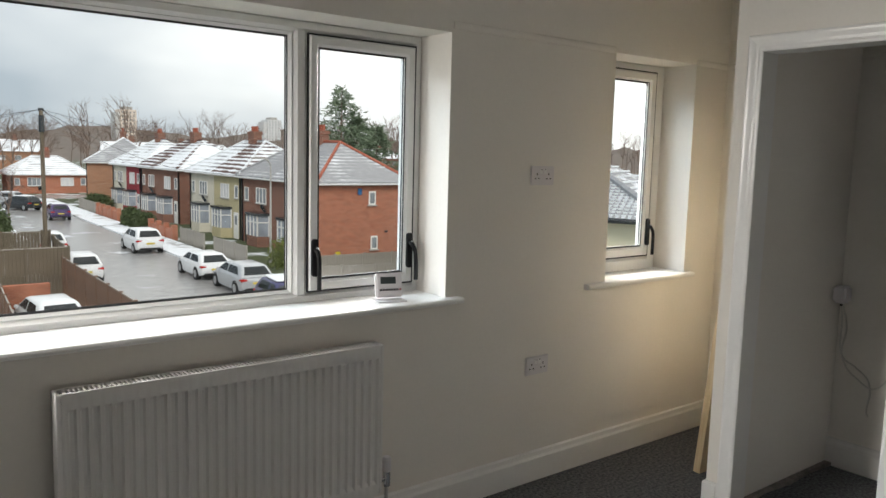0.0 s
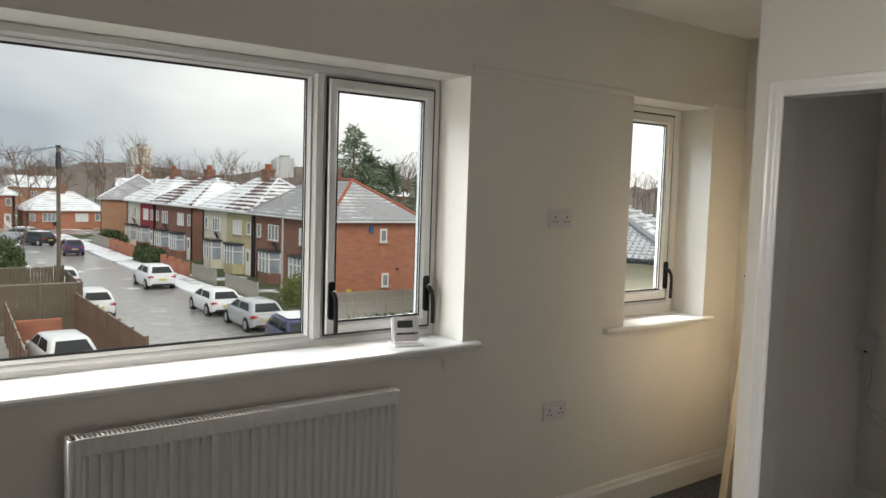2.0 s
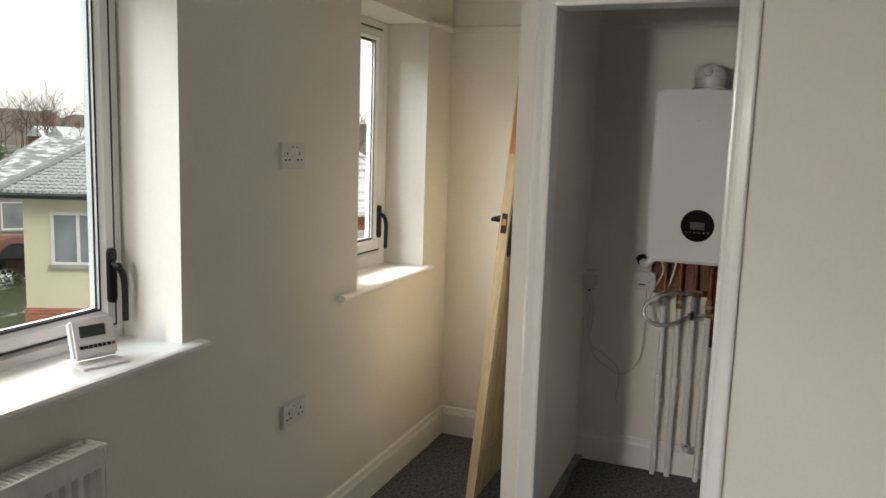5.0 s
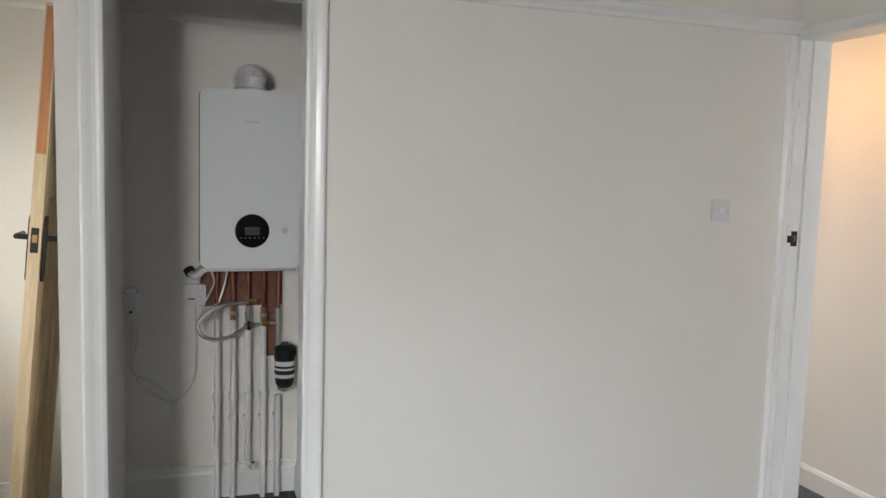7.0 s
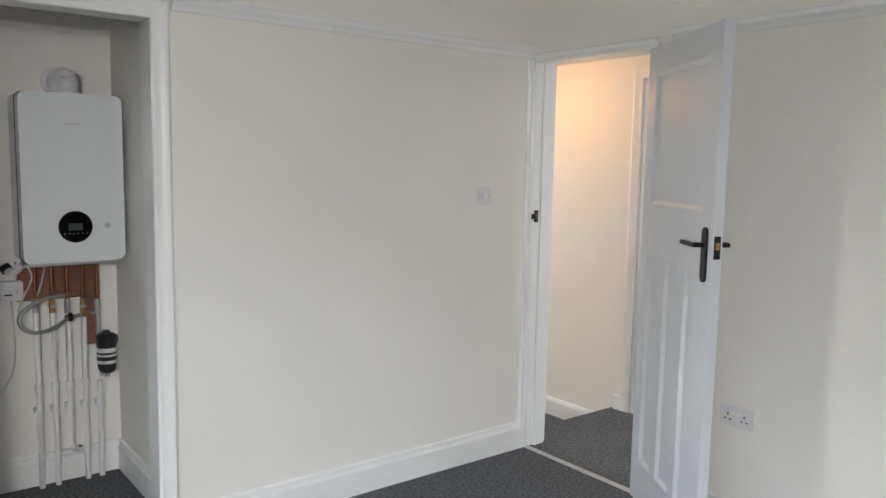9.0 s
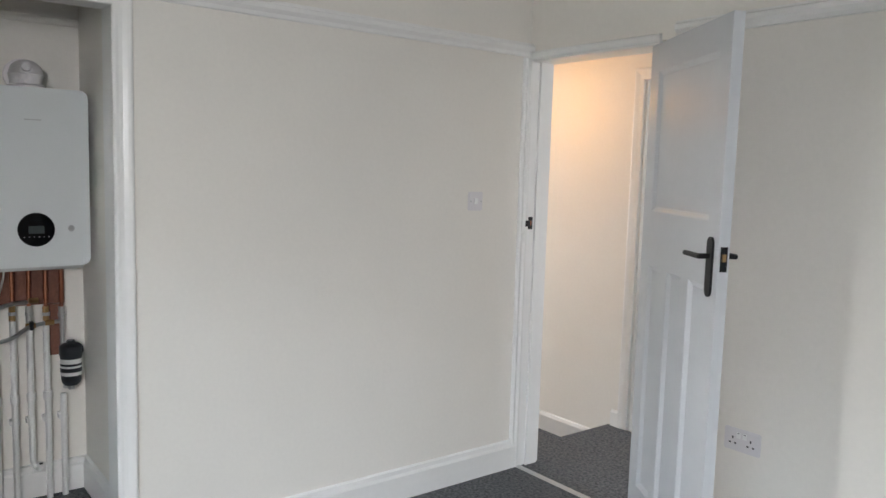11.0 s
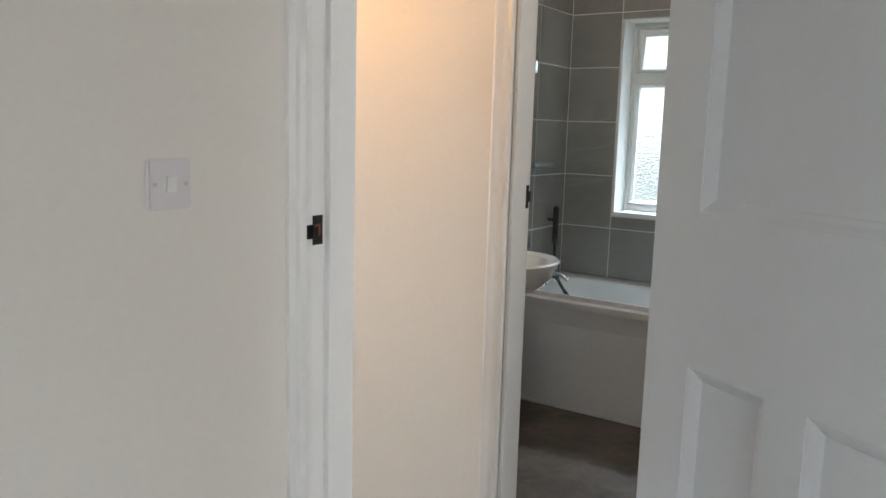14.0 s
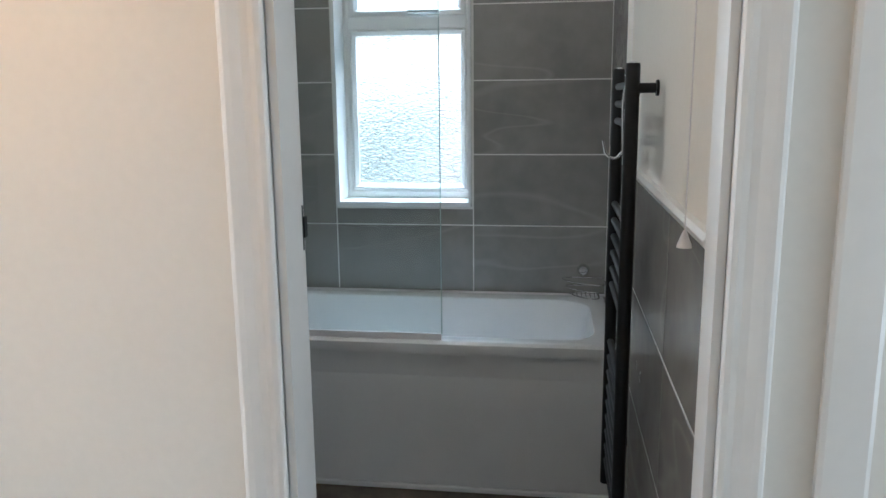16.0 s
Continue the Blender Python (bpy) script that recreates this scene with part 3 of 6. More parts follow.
for z0, z1, k in ((1.024, 1.720, 0), (1.776, 2.018, 1)):
    sh = part("vent_sash" if k else "fixed_bead", flip(bar_frame(3.212, 3.725, z0, z1, YB - 0.002 + 0.008 * k, YB + 0.04, 0.022 + 0.012 * k), YB), UPVC, bwn)
    op = part("pane", box(3.23, 3.707, YB - 0.026, YB - 0.020, z0 + 0.02, z1 - 0.02), OBSCURE, sh)
    op.visible_shadow = False
part("handle", tube([(3.32, YB + 0.016, 1.786), (3.32, YB + 0.028, 1.788), (3.46, YB + 0.028, 1.790), (3.46, YB + 0.014, 1.788)], 0.006, 8), CHROME, bwn, "chrome vent catch")
part("sill", box(3.176, 3.761, YB, BS + 0.006, 0.964, 0.984), ACRYLIC, bwn, "white window board")
for x0, x1 in ((3.174, 3.186), (3.751, 3.763)):
    part("reveal_lining", box(x0, x1, YB, BS + 0.003, 0.984, 2.052), ACRYLIC, bwn)

# ---- bedroom things ----
# radiator
rx0, rx1, rz0, rz1, ry = 0.652, 1.79, 0.20, 0.80, 2.80
rad = thing("radiator", (1.215, 2.85, rz0), "white steel panel radiator with a slotted top grille below the window", "radiator")
bm = bmesh.new()
cols, prev = [], None
nrib = 33
for i in range(nrib * 6 + 1):
    u = i / (nrib * 6)
    x = rx0 + 0.022 + (rx1 - rx0 - 0.044) * u
    ph = (i % 6) / 6
    d = 0.013 if 0.34 < ph < 0.84 else (0.0065 if 0.16 < ph <= 0.34 or ph >= 0.84 else 0.0)
    col = [bm.verts.new(p) for p in ((x, ry, rz1 - 0.001), (x, ry, rz1 - 0.05), (x, ry + d, rz1 - 0.060), (x, ry + d, rz0 + 0.062), (x, ry, rz0 + 0.05), (x, ry, rz0 + 0.004))]
    if prev:
        for a in range(5):
            bm.faces.new((prev[a], col[a], col[a + 1], prev[a + 1]))
    prev = col
part("front_panel", bm, RAD, rad, "", 0, True)
part("back_panel", box(rx0 + 0.02, rx1 - 0.02, 2.85, 2.865, rz0 + 0.01, rz1 - 0.02), RAD, rad)
for x0, x1 in ((rx0, rx0 + 0.014), (rx1 - 0.014, rx1)):
    part("side_cover", box(x0, x1, ry - 0.002, 2.868, rz0 + 0.01, rz1), RAD, rad, "", 0.003)
for x0, x1 in ((rx0 + 0.015, rx0 + 0.022), (rx1 - 0.022, rx1 - 0.015)):
    part("edge_strip", box(x0, x1, ry, ry + 0.02, rz0 + 0.004, rz1 - 0.004), RAD, rad)
# dark sheet below the slats gives the shade inside the radiator
part("well_shade", box(rx0 + 0.015, rx1 - 0.015, ry + 0.004, 2.866, rz1 - 0.03, rz1 - 0.012), DARK, rad)
for y0, y1 in ((ry + 0.003, ry + 0.013), (2.856, 2.868)):
    part("grille_edge", box(rx0 + 0.014, rx1 - 0.014, y0, y1, rz1 - 0.010, rz1 - 0.001), RAD, rad)
slat = box(-0.0032, 0.0032, ry + 0.012, 2.856, rz1 - 0.006, rz1 - 0.0015)
bmesh.ops.translate(slat, verts=slat.verts[:], vec=-Vector((0, 2.85, rz0)))
slat_me = bpy.data.meshes.new("slat")
slat.to_mesh(slat_me), slat.free()
slat_me.materials.append(RAD)
for i in range(78):
    so = new("slat", slat_me)
    so.parent = rad
    so.location = (rx0 + 0.022 + (rx1 - rx0 - 0.044) * (i + 0.5) / 78 - 1.215, 0, 0)
for x in (rx0 + 0.2, rx1 - 0.2):
    part("bracket", box(x - 0.02, x + 0.02, 2.86, N, rz0 + 0.08, rz1 - 0.08), RAD, rad)
part("tail", tube([(rx1 - 0.02, 2.835, 0.245), (rx1 + 0.045, 2.835, 0.245)], 0.009, 10), CHROME, rad, "chrome valve tail")
val = part("valve", tube([(rx1 + 0.045, 2.835, 0.215), (rx1 + 0.045, 2.835, 0.275)], 0.014, 12), CHROME, rad, "chrome lockshield valve")
part("valve_cap", lathe([(0.016, 0.275), (0.018, 0.28), (0.018, 0.325), (0.014, 0.335), (0, 0.336)], (rx1 + 0.045, 2.835, 0), 14), PLASTIC, val, "white ribbed valve cap")
part("pipe", tube([(rx1 + 0.045, 2.835, 0.0), (rx1 + 0.045, 2.835, 0.22)], 0.0075, 10), STEEL, rad, "thin tail pipe")


def socket(axis, face, sign, u, z, label):
    """A double switched wall socket facing along sign."""
    def b(u0, u1, d0, d1, z0, z1):
        d0, d1 = sorted((face + sign * d0, face + sign * d1))
        return box(u0, u1, d0, d1, z0, z1) if axis == "y" else box(d0, d1, u0, u1, z0, z1)
    base = (u, face, z - 0.043) if axis == "y" else (face, u, z - 0.043)
    o = thing("wall_socket", base, label, "socket", "double wall sockets")
    part("plate", b(u - 0.073, u + 0.073, 0, 0.011, z - 0.043, z + 0.043), PLASTIC, o, "", 0.004)
    for c in (-0.036, 0.036):
        part("rocker", b(u + c * 0.34 - 0.008, u + c * 0.34 + 0.008, 0.011, 0.0145, z + 0.008, z + 0.030), ROCKER, o, "", 0.001)
        part("earth_slot", b(u + c - 0.0028, u + c + 0.0028, 0.0105, 0.0118, z + 0.002, z + 0.012), DARK, o)
        for k in (-0.011, 0.011):
            part("pin_slot", b(u + c + k - 0.0042, u + c + k + 0.0042, 0.0105, 0.0118, z - 0.016, z - 0.0105), DARK, o)
        part("rocker_mark", b(u + c * 0.34 - 0.004, u + c * 0.34 + 0.004, 0.0143, 0.0149, z + 0.026, z + 0.0285), DARK, o)
    return o


socket("y", N, -1, 2.690, 1.436, "white plastic double socket high on the window wall")
socket("y", N, -1, 2.704, 0.560, "white plastic double socket low on the window wall")
socket("y", S, 1, 1.988, 0.494, "white plastic double socket behind the open door")
sw = thing("light_switch", (E, -0.002, 1.282), "white plastic single rocker light switch beside the door", "light switch")
part("plate", box(E - 0.010, E, -0.045, 0.041, 1.282, 1.368), PLASTIC, sw, "", 0.004)
part("rocker", prism([(E - 0.010, 1.312), (E - 0.013, 1.312), (E - 0.017, 1.338), (E - 0.010, 1.338)], -0.011, 0.007, "y"), ROCKER, sw)
for yy in (-0.032, 0.028):
    part("screw", tube([(E - 0.009, yy, 1.325), (E - 0.0115, yy, 1.325)], 0.004, 10), STEEL, sw, "steel plate screw")

# room thermostat that stands on the window board
kp = thing("heating_controller", (1.925, 2.985, 0.93), "white room thermostat on a stand on the window board", "thermostat")
def leaned(u0, u1, v0, v1, d0, d1):
    bm = box(u0, u1, -d1, -d0, v0, v1)
    bmesh.ops.rotate(bm, verts=bm.verts[:], cent=(0, 0, 0), matrix=Matrix.Rotation(radians(-14), 3, "X"))
    bmesh.ops.rotate(bm, verts=bm.verts[:], cent=(0, 0, 0), matrix=Matrix.Rotation(radians(-16), 3, "Z"))
    bmesh.ops.translate(bm, verts=bm.verts[:], vec=(1.925, 2.98, 0.938))
    return bm
part("case", leaned(-0.056, 0.056, 0, 0.098, 0, 0.026), PLASTIC, kp, "", 0.006)
part("display", leaned(-0.036, 0.028, 0.054, 0.082, 0.0255, 0.0275), LCD, kp, "dark green display")
for i in range(7):
    part("button", leaned(-0.040 + 0.0115 * i, -0.032 + 0.0115 * i, 0.026, 0.034, 0.0255, 0.0285), BLACK, kp, "small black button")
part("dial_button", leaned(0.042, 0.049, 0.027, 0.034, 0.0255, 0.0285), mat("red_button", (0.35, 0.05, 0.06), 0.4), kp, "small red button")
bs = box(-0.06, 0.06, -0.07, 0.03, 0, 0.006)
bmesh.ops.rotate(bs, verts=bs.verts[:], cent=(0, 0, 0), matrix=Matrix.Rotation(radians(-16), 3, "Z"))
bmesh.ops.translate(bs, verts=bs.verts[:], vec=(1.925, 2.98, 0.9302))
part("stand", bs, PLASTIC, kp, "", 0.002)


def panel_door(o, wide, tall, thick, paint, panels, mould=0.008):
    """A panelled door leaf, local: x from the hinge, y through the leaf, z up. panels: (x0, x1, z0, z1)."""
    xs = sorted({0, wide, *[p[0] for p in panels], *[p[1] for p in panels]})
    part("leaf_core", box(0.012, wide - 0.012, thick * 0.32, thick * 0.68, 0.012, tall - 0.012), paint, o)
    part("frame", wall("y", 0, thick, 0, wide, 0, tall, panels), paint, o)
    for x0, x1, z0, z1 in panels:
        for y0, y1, yc in ((0.0015, thick * 0.32, 1), (thick - 0.0015, thick * 0.68, -1)):
            bm = bmesh.new()
            rows = []
            for off, y in ((0, y0), (0.004, y0 + yc * 0.0015), (0.010, y0 + (y1 - y0) * 0.55), (0.016, y1 - yc * 0.0015), (0.018, y1)):
                rows.append([bm.verts.new(p) for p in ((x0 + off, y, z0 + off), (x1 - off, y, z0 + off), (x1 - off, y, z1 - off), (x0 + off, y, z1 - off))])
            for a, b in zip(rows, rows[1:]):
                for k in range(4):
                    bm.faces.new((a[k], a[(k + 1) % 4], b[(k + 1) % 4], b[k]))
            part("panel_moulding", bm, paint, o)


def lever_set(o, x, z, thick, wide, toward=-1, tall=0.215):
    """Black plates and levers on both faces, with the latch in the edge."""
    for y0, sg in ((0, -1), (thick, 1)):
        pl = part("handle_plate", prism(rounded(0.042, tall, 0.02, 6, x, z - 0.035), y0, y0 + sg * 0.008, "y"), BLACK, o, "black handle plate", 0.002)
        part("spindle", tube([(x, y0 + sg * 0.006, z), (x, y0 + sg * 0.045, z)], 0.009, 12), BLACK, pl)
        a, b = sorted((y0 + sg * 0.036, y0 + sg * 0.050))
        part("lever", box(*sorted((x + 0.012 * -toward, x + toward * 0.115)), a, b, z - 0.008, z + 0.008), BLACK, pl, "black square lever", 0.003)
        for dz in (0.046, -0.116):
            part("screw", tube([(x, y0 + sg * 0.0075, z + dz), (x, y0 + sg * 0.009, z + dz)], 0.004, 8), DARK, pl)
    part("latch_plate", box(wide, wide + 0.0015, thick * 0.18, thick * 0.82, z - 0.045, z + 0.035), BLACK, o, "black latch plate")
    part("latch_bolt", prism([(wide, thick * 0.30), (wide + 0.011, thick * 0.34), (wide + 0.003, thick * 0.70), (wide, thick * 0.70)], z - 0.012, z + 0.012, "z"), BRASS, o, "brass latch bolt")


DOOR_PANELS = [(0.09, 0.632, 1.318, 1.862), (0.09, 0.228, 0.19, 1.104), (0.292, 0.430, 0.19, 1.104), (0.494, 0.632, 0.19, 1.104)]
door = thing("door_1", (0, 0, 0), "grey white painted panelled bedroom door, standing wide open", "door", kind="structure")
panel_door(door, 0.722, 1.97, 0.036, SATIN, DOOR_PANELS)
lever_set(door, 0.668, 1.205, 0.036, 0.722, tall=0.196)
# local +y face is the one that shows once the door has swung round against the wall
door.matrix_basis = pose(2.473, -0.292, 0.008, 0, 0, 146.7)
for zz in (0.25, 1.72):
    part("hinge", tube([(-0.004, 0.040, zz), (-0.004, 0.040, zz + 0.09)], 0.006, 8), STEEL, door, "steel butt hinge")
sk = thing("strike_plate", (DW1, S - 0.02, 1.18), "black strike plate with a lip on the door lining", "strike plate")
part("plate", box(DW1 - 0.002, DW1, S - 0.036, S - 0.008, 1.188, 1.248), BLACK, sk)
part("lip", prism([(DW1 - 0.002, S - 0.012), (DW1 - 0.004, S - 0.012), (DW1 - 0.028, S + 0.004), (DW1 - 0.030, S + 0.018), (DW1 - 0.027, S + 0.018), (DW1 - 0.025, S + 0.006), (DW1 - 0.002, S - 0.008)], 1.204, 1.230, "z"), BLACK, sk)
part("lip_flange", box(E - 0.0262, E - 0.0205, S - 0.004, S + 0.016, 1.203, 1.231), BLACK, sk)
part("hole", box(DW1 - 0.003, DW1 - 0.0015, S - 0.028, S - 0.013, 1.206, 1.230), COPPER, sk, "raw wooden latch hole")
sk2 = thing("strike_plate", (BA1, L1 + 0.03, 1.18), "black strike plate on the bathroom door lining", "strike plate")
part("plate", box(BA1 - 0.002, BA1, L1 + 0.004, L1 + 0.036, 1.190, 1.262), BLACK, sk2)
part("lip", box(BA1 - 0.004, BA1, L1 - 0.008, L1 + 0.006, 1.210, 1.243), BLACK, sk2)

# the old door that leans against the partition
old = thing("old_panel_door", (0, 0, 0), "removed cream wooden panelled door leaning on the partition", "door")
panel_door(old, 0.60, 1.93, 0.036, OLDWOOD, [(0.09, 0.51, 1.30, 1.84), (0.09, 0.20, 0.19, 1.08), (0.245, 0.355, 0.19, 1.08), (0.40, 0.51, 0.19, 1.08)])
part("bare_edge", box(0.600, 0.6015, 0.004, 0.032, 1.46, 1.92), STRIPPED, old, "stripped orange edge")
lever_set(old, 0.555, 1.19, 0.036, 0.60)
old.matrix_basis = pose(4.035, 2.511, 0.004, 0, 0, 180) @ pose(0, 0, 0, -4.9, 0, 0)

# ---- boiler cupboard ----
bl = thing("boiler", (XB, 1.69, 1.03), "white wall-hung combination boiler with a round black display", "boiler")
part("casing", prism(rounded(0.398, 0.702, 0.028, 6, 1.689, 1.386), 3.862, 4.09, "x"), BOILER, bl, "", 0.004, True)
part("front_joint", prism(rounded(0.404, 0.708, 0.03, 6, 1.689, 1.386), 3.935, 3.94, "x"), DARK, bl)
part("base_plate", box(3.90, 4.085, 1.51, 1.88, 1.018, 1.031), STEEL, bl, "grey metal underside")
ds = part("display", tube([(3.864, 1.689, 1.184), (3.858, 1.689, 1.184)], 0.064, 40), BLACKGLASS, bl, "round black glass display")
part("bezel", tube([(3.863, 1.689, 1.184), (3.8605, 1.689, 1.184)], 0.067, 40), BLACK, ds)
part("screen", box(3.8565, 3.858, 1.661, 1.717, 1.169, 1.199), LCD, ds)
for a in range(6):
    part("key", tube([(3.8582, 1.645 + 0.0175 * a, 1.156), (3.8568, 1.645 + 0.0175 * a, 1.156)], 0.0018, 8), PLASTIC, ds)
part("gauge", tube([(3.864, 1.562, 1.187), (3.857, 1.562, 1.187)], 0.0125, 20), STEEL, bl, "small steel pressure gauge")
part("badge", box(3.860, 3.8625, 1.662, 1.722, 1.610, 1.615), STEEL, bl, "thin grey badge bar")
part("wall_bracket", box(4.085, XB, 1.53, 1.86, 1.1, 1.7), STEEL, bl)
fl = part("flue_elbow", lathe([(0.072, 1.736), (0.072, 1.750), (0.060, 1.754), (0.058, 1.772), (0.063, 1.786), (0.062, 1.806), (0.053, 1.828), (0.036, 1.844), (0.016, 1.851), (0.0, 1.852)], (3.99, 1.69, 0), 28), PLASTIC, bl, "white plastic flue elbow", 0, True)
part("flue_pipe", tube([(3.995, 1.69, 1.798), (XB, 1.69, 1.798)], 0.05, 24), PLASTIC, fl, "", 0, True)
part("seam", lathe([(0.0625, 1.790), (0.0645, 1.793), (0.0645, 1.797), (0.0625, 1.800)], (3.99, 1.69, 0), 28), PLASTIC, fl)
part("flue_collar", tube([(4.085, 1.69, 1.798), (XB, 1.69, 1.798)], 0.066, 24), PLASTIC, fl)
part("test_cap", tube([(3.945, 1.695, 1.812), (3.922, 1.698, 1.820)], 0.018, 16), PLASTIC, fl)
bd = thing("pipe_board", (XB, 1.70, 0.72), "reddish wooden backboard behind the boiler pipes", "board")
part("board", box(XB - 0.016, XB, 1.545, 1.885, 0.845, 1.02), BOARD, bd, "", 0.002)
part("offcut", box(XB - 0.014, XB, 1.555, 1.625, 0.62, 0.842), BOARD, bd)
PIPES = [(1.818, 0.0, 0), (1.752, 0.0, 0), (1.690, 0.165, 1), (1.626, 0.0, 0), (1.565, 0.0, 0)]
for i, (py, z0, hook) in enumerate(PIPES):
    o = thing("heating_pipe", (4.06, py, max(z0, 0)), "copper boiler pipe painted white below the valves", "pipe", "boiler pipes")
    top = 0.80 - 0.006 * i
    part("copper_tail", tube([(4.06, py, top + 0.05), (4.06, py, 1.02)], 0.0085, 10), COPPER, o, "bare copper")
    part("valve", tube([(4.06, py, top - 0.005), (4.06, py, top + 0.06)], 0.013, 8), BRASS if i % 2 else STEEL, o, "compression valve")
    part("valve_nut", tube([(4.06, py, top + 0.02), (4.06, py, top + 0.034)], 0.017, 6), STEEL, o)
    if i == 4:
        part("painted_run", tube([(4.06, py, 0.0), (4.06, py, 0.455)], 0.0125, 10), WHITEPIPE, o, "white painted pipe")
        part("upper_run", tube([(4.06, py, 0.66), (4.06, py, top)], 0.0085, 10), STEEL, o)
    elif hook:
        part("painted_run", tube(curve([(4.06, py, top), (4.06, py, 0.5), (4.06, py, 0.22), (4.055, py - 0.004, 0.17), (4.03, py - 0.012, 0.155), (4.0, py - 0.016, 0.165), (3.99, py - 0.018, 0.185)], 5), 0.0125, 10), WHITEPIPE, o, "white painted discharge pipe", 0, True)
        part("open_end", tube([(3.99, py - 0.018, 0.183), (3.99, py - 0.018, 0.1865)], 0.008, 10), DARK, o)
    else:
        part("painted_run", tube([(4.06, py, 0.0), (4.06, py, top)], 0.0125, 10), WHITEPIPE, o, "white painted pipe")
    if i != 4:
        part("coupling", tube([(4.06, py, 0.44), (4.06, py, 0.475)], 0.0175, 10), WHITEPIPE, o)
    part("clip", box(4.065, XB, py - 0.017, py + 0.017, 0.34, 0.362), WHITEPIPE, o)
mf = thing("magnetic_filter", (4.05, 1.538, 0.492), "dark blue grey heating filter canister with a white label", "filter")
part("canister", lathe([(0.028, 0.497), (0.036, 0.507), (0.040, 0.522), (0.043, 0.622), (0.046, 0.627), (0.046, 0.667), (0.034, 0.677), (0.018, 0.682), (0.016, 0.692)], (4.03, 1.538, 0), 22), FILTER, mf, "", 0, True)
lb = part("label", lathe([(0.0425, 0.542), (0.0437, 0.614)], (4.03, 1.538, 0), 22), LABEL, mf, "white band with dark writing")
for z0, z1 in ((0.557, 0.575), (0.584, 0.594)):
    part("writing_bar", lathe([(0.0432, z0), (0.0437, z1)], (4.03, 1.538, 0), 22), FILTER, lb)
part("drain_cap", tube([(4.03, 1.538, 0.477), (4.03, 1.538, 0.500)], 0.012, 10), STEEL, mf)
part("inlet", tube([(4.06, 1.552, 0.477), (4.06, 1.552, 0.682)], 0.013, 8), STEEL, mf)
part("bleed_lug", tube([(4.03, 1.49, 0.647), (4.03, 1.496, 0.647)], 0.016, 8), FILTER, mf)
fh = thing("filling_loop", (4.04, 1.75, 0.72), "braided steel filling loop between two pipes", "hose")
part("hose", tube(curve([(4.055, 1.70, 0.865), (4.03, 1.74, 0.868), (4.0, 1.80, 0.862), (3.99, 1.86, 0.835), (3.99, 1.895, 0.79), (3.985, 1.88, 0.745), (3.985, 1.83, 0.722), (3.99, 1.76, 0.735), (4.02, 1.70, 0.765), (4.05, 1.63, 0.772), (4.06, 1.575, 0.772)], 6), 0.0085, 10), STEEL, fh, "", 0, True)
for q in ((4.045, 1.675, 0.872), (4.03, 1.69, 0.768), (4.05, 1.615, 0.772)):
    part("isolating_valve", tube([(q[0], q[1] + 0.018, q[2]), (q[0], q[1] - 0.018, q[2])], 0.012, 8), BRASS, fh)
part("black_tap", box(4.0, 4.025, 1.683, 1.697, 0.755, 0.79), BLACK, fh)
cb = thing("wiring_box", (XB, 1.905, 0.855), "small white heating receiver box with a red light", "control box")
part("case", box(4.06, XB, 1.862, 1.950, 0.855, 0.940), PLASTIC, cb, "", 0.005)
part("light", box(4.0585, 4.061, 1.885, 1.891, 0.893, 0.897), mat("red_indicator", (0.6, 0.06, 0.03)), cb, "red indicator")
part("label_bar", box(4.0588, 4.0606, 1.905, 1.935, 0.880, 0.886), DARK, cb)
fc = thing("condensate_trap", (4.03, 1.90, 0.99), "white flexible condensate fitting beside the boiler", "pipe fitting")
part("elbow", tube(curve([(4.03, 1.865, 1.03), (4.03, 1.885, 1.0), (4.03, 1.91, 0.985), (4.05, 1.925, 1.0)], 5), 0.018, 12), PLASTIC, fc, "", 0, True)
part("black_ring", tube([(4.045, 1.921, 0.99), (4.06, 1.932, 1.008)], 0.023, 12), BLACK, fc)
sp = thing("fused_spur", (4.05, 2.185, 0.86), "white fused spur on the cupboard partition", "socket")
part("box", box(4.012, 4.095, 2.122, 2.185, 0.845, 0.930), PLASTIC, sp, "", 0.012)
part("flex_outlet", tube([(4.055, 2.155, 0.83), (4.055, 2.155, 0.85)], 0.007, 8), DARK, sp)
for pts in ([(4.055, 2.155, 0.835), (4.07, 2.15, 0.74), (4.085, 2.155, 0.62), (4.09, 2.12, 0.52), (4.095, 2.06, 0.47), (4.095, 2.0, 0.44), (4.095, 1.95, 0.47), (4.095, 1.91, 0.54), (4.095, 1.90, 0.66), (4.09, 1.905, 0.86)],
            [(4.065, 2.15, 0.835), (4.09, 2.135, 0.72), (4.095, 2.15, 0.58), (4.095, 2.08, 0.53), (4.095, 2.02, 0.485), (4.095, 2.0, 0.42), (4.095, 2.01, 0.33), (4.095, 2.0, 0.30)],
            [(4.08, 1.89, 0.94), (4.05, 1.88, 1.0), (4.06, 1.85, 1.01), (4.055, 1.83, 0.95), (4.05, 1.87, 0.86), (4.05, 1.885, 0.80), (4.055, 1.84, 0.82), (4.06, 1.80, 0.90), (4.06, 1.78, 0.98), (4.06, 1.78, 1.02)]):
    c = tube(curve(pts, 6), 0.0042, 6)
    tagged(solid("electric_cable", c, CABLE, "thin white flex hanging loosely on the cupboard wall", "cable", smooth=True, group="cupboard cables"))

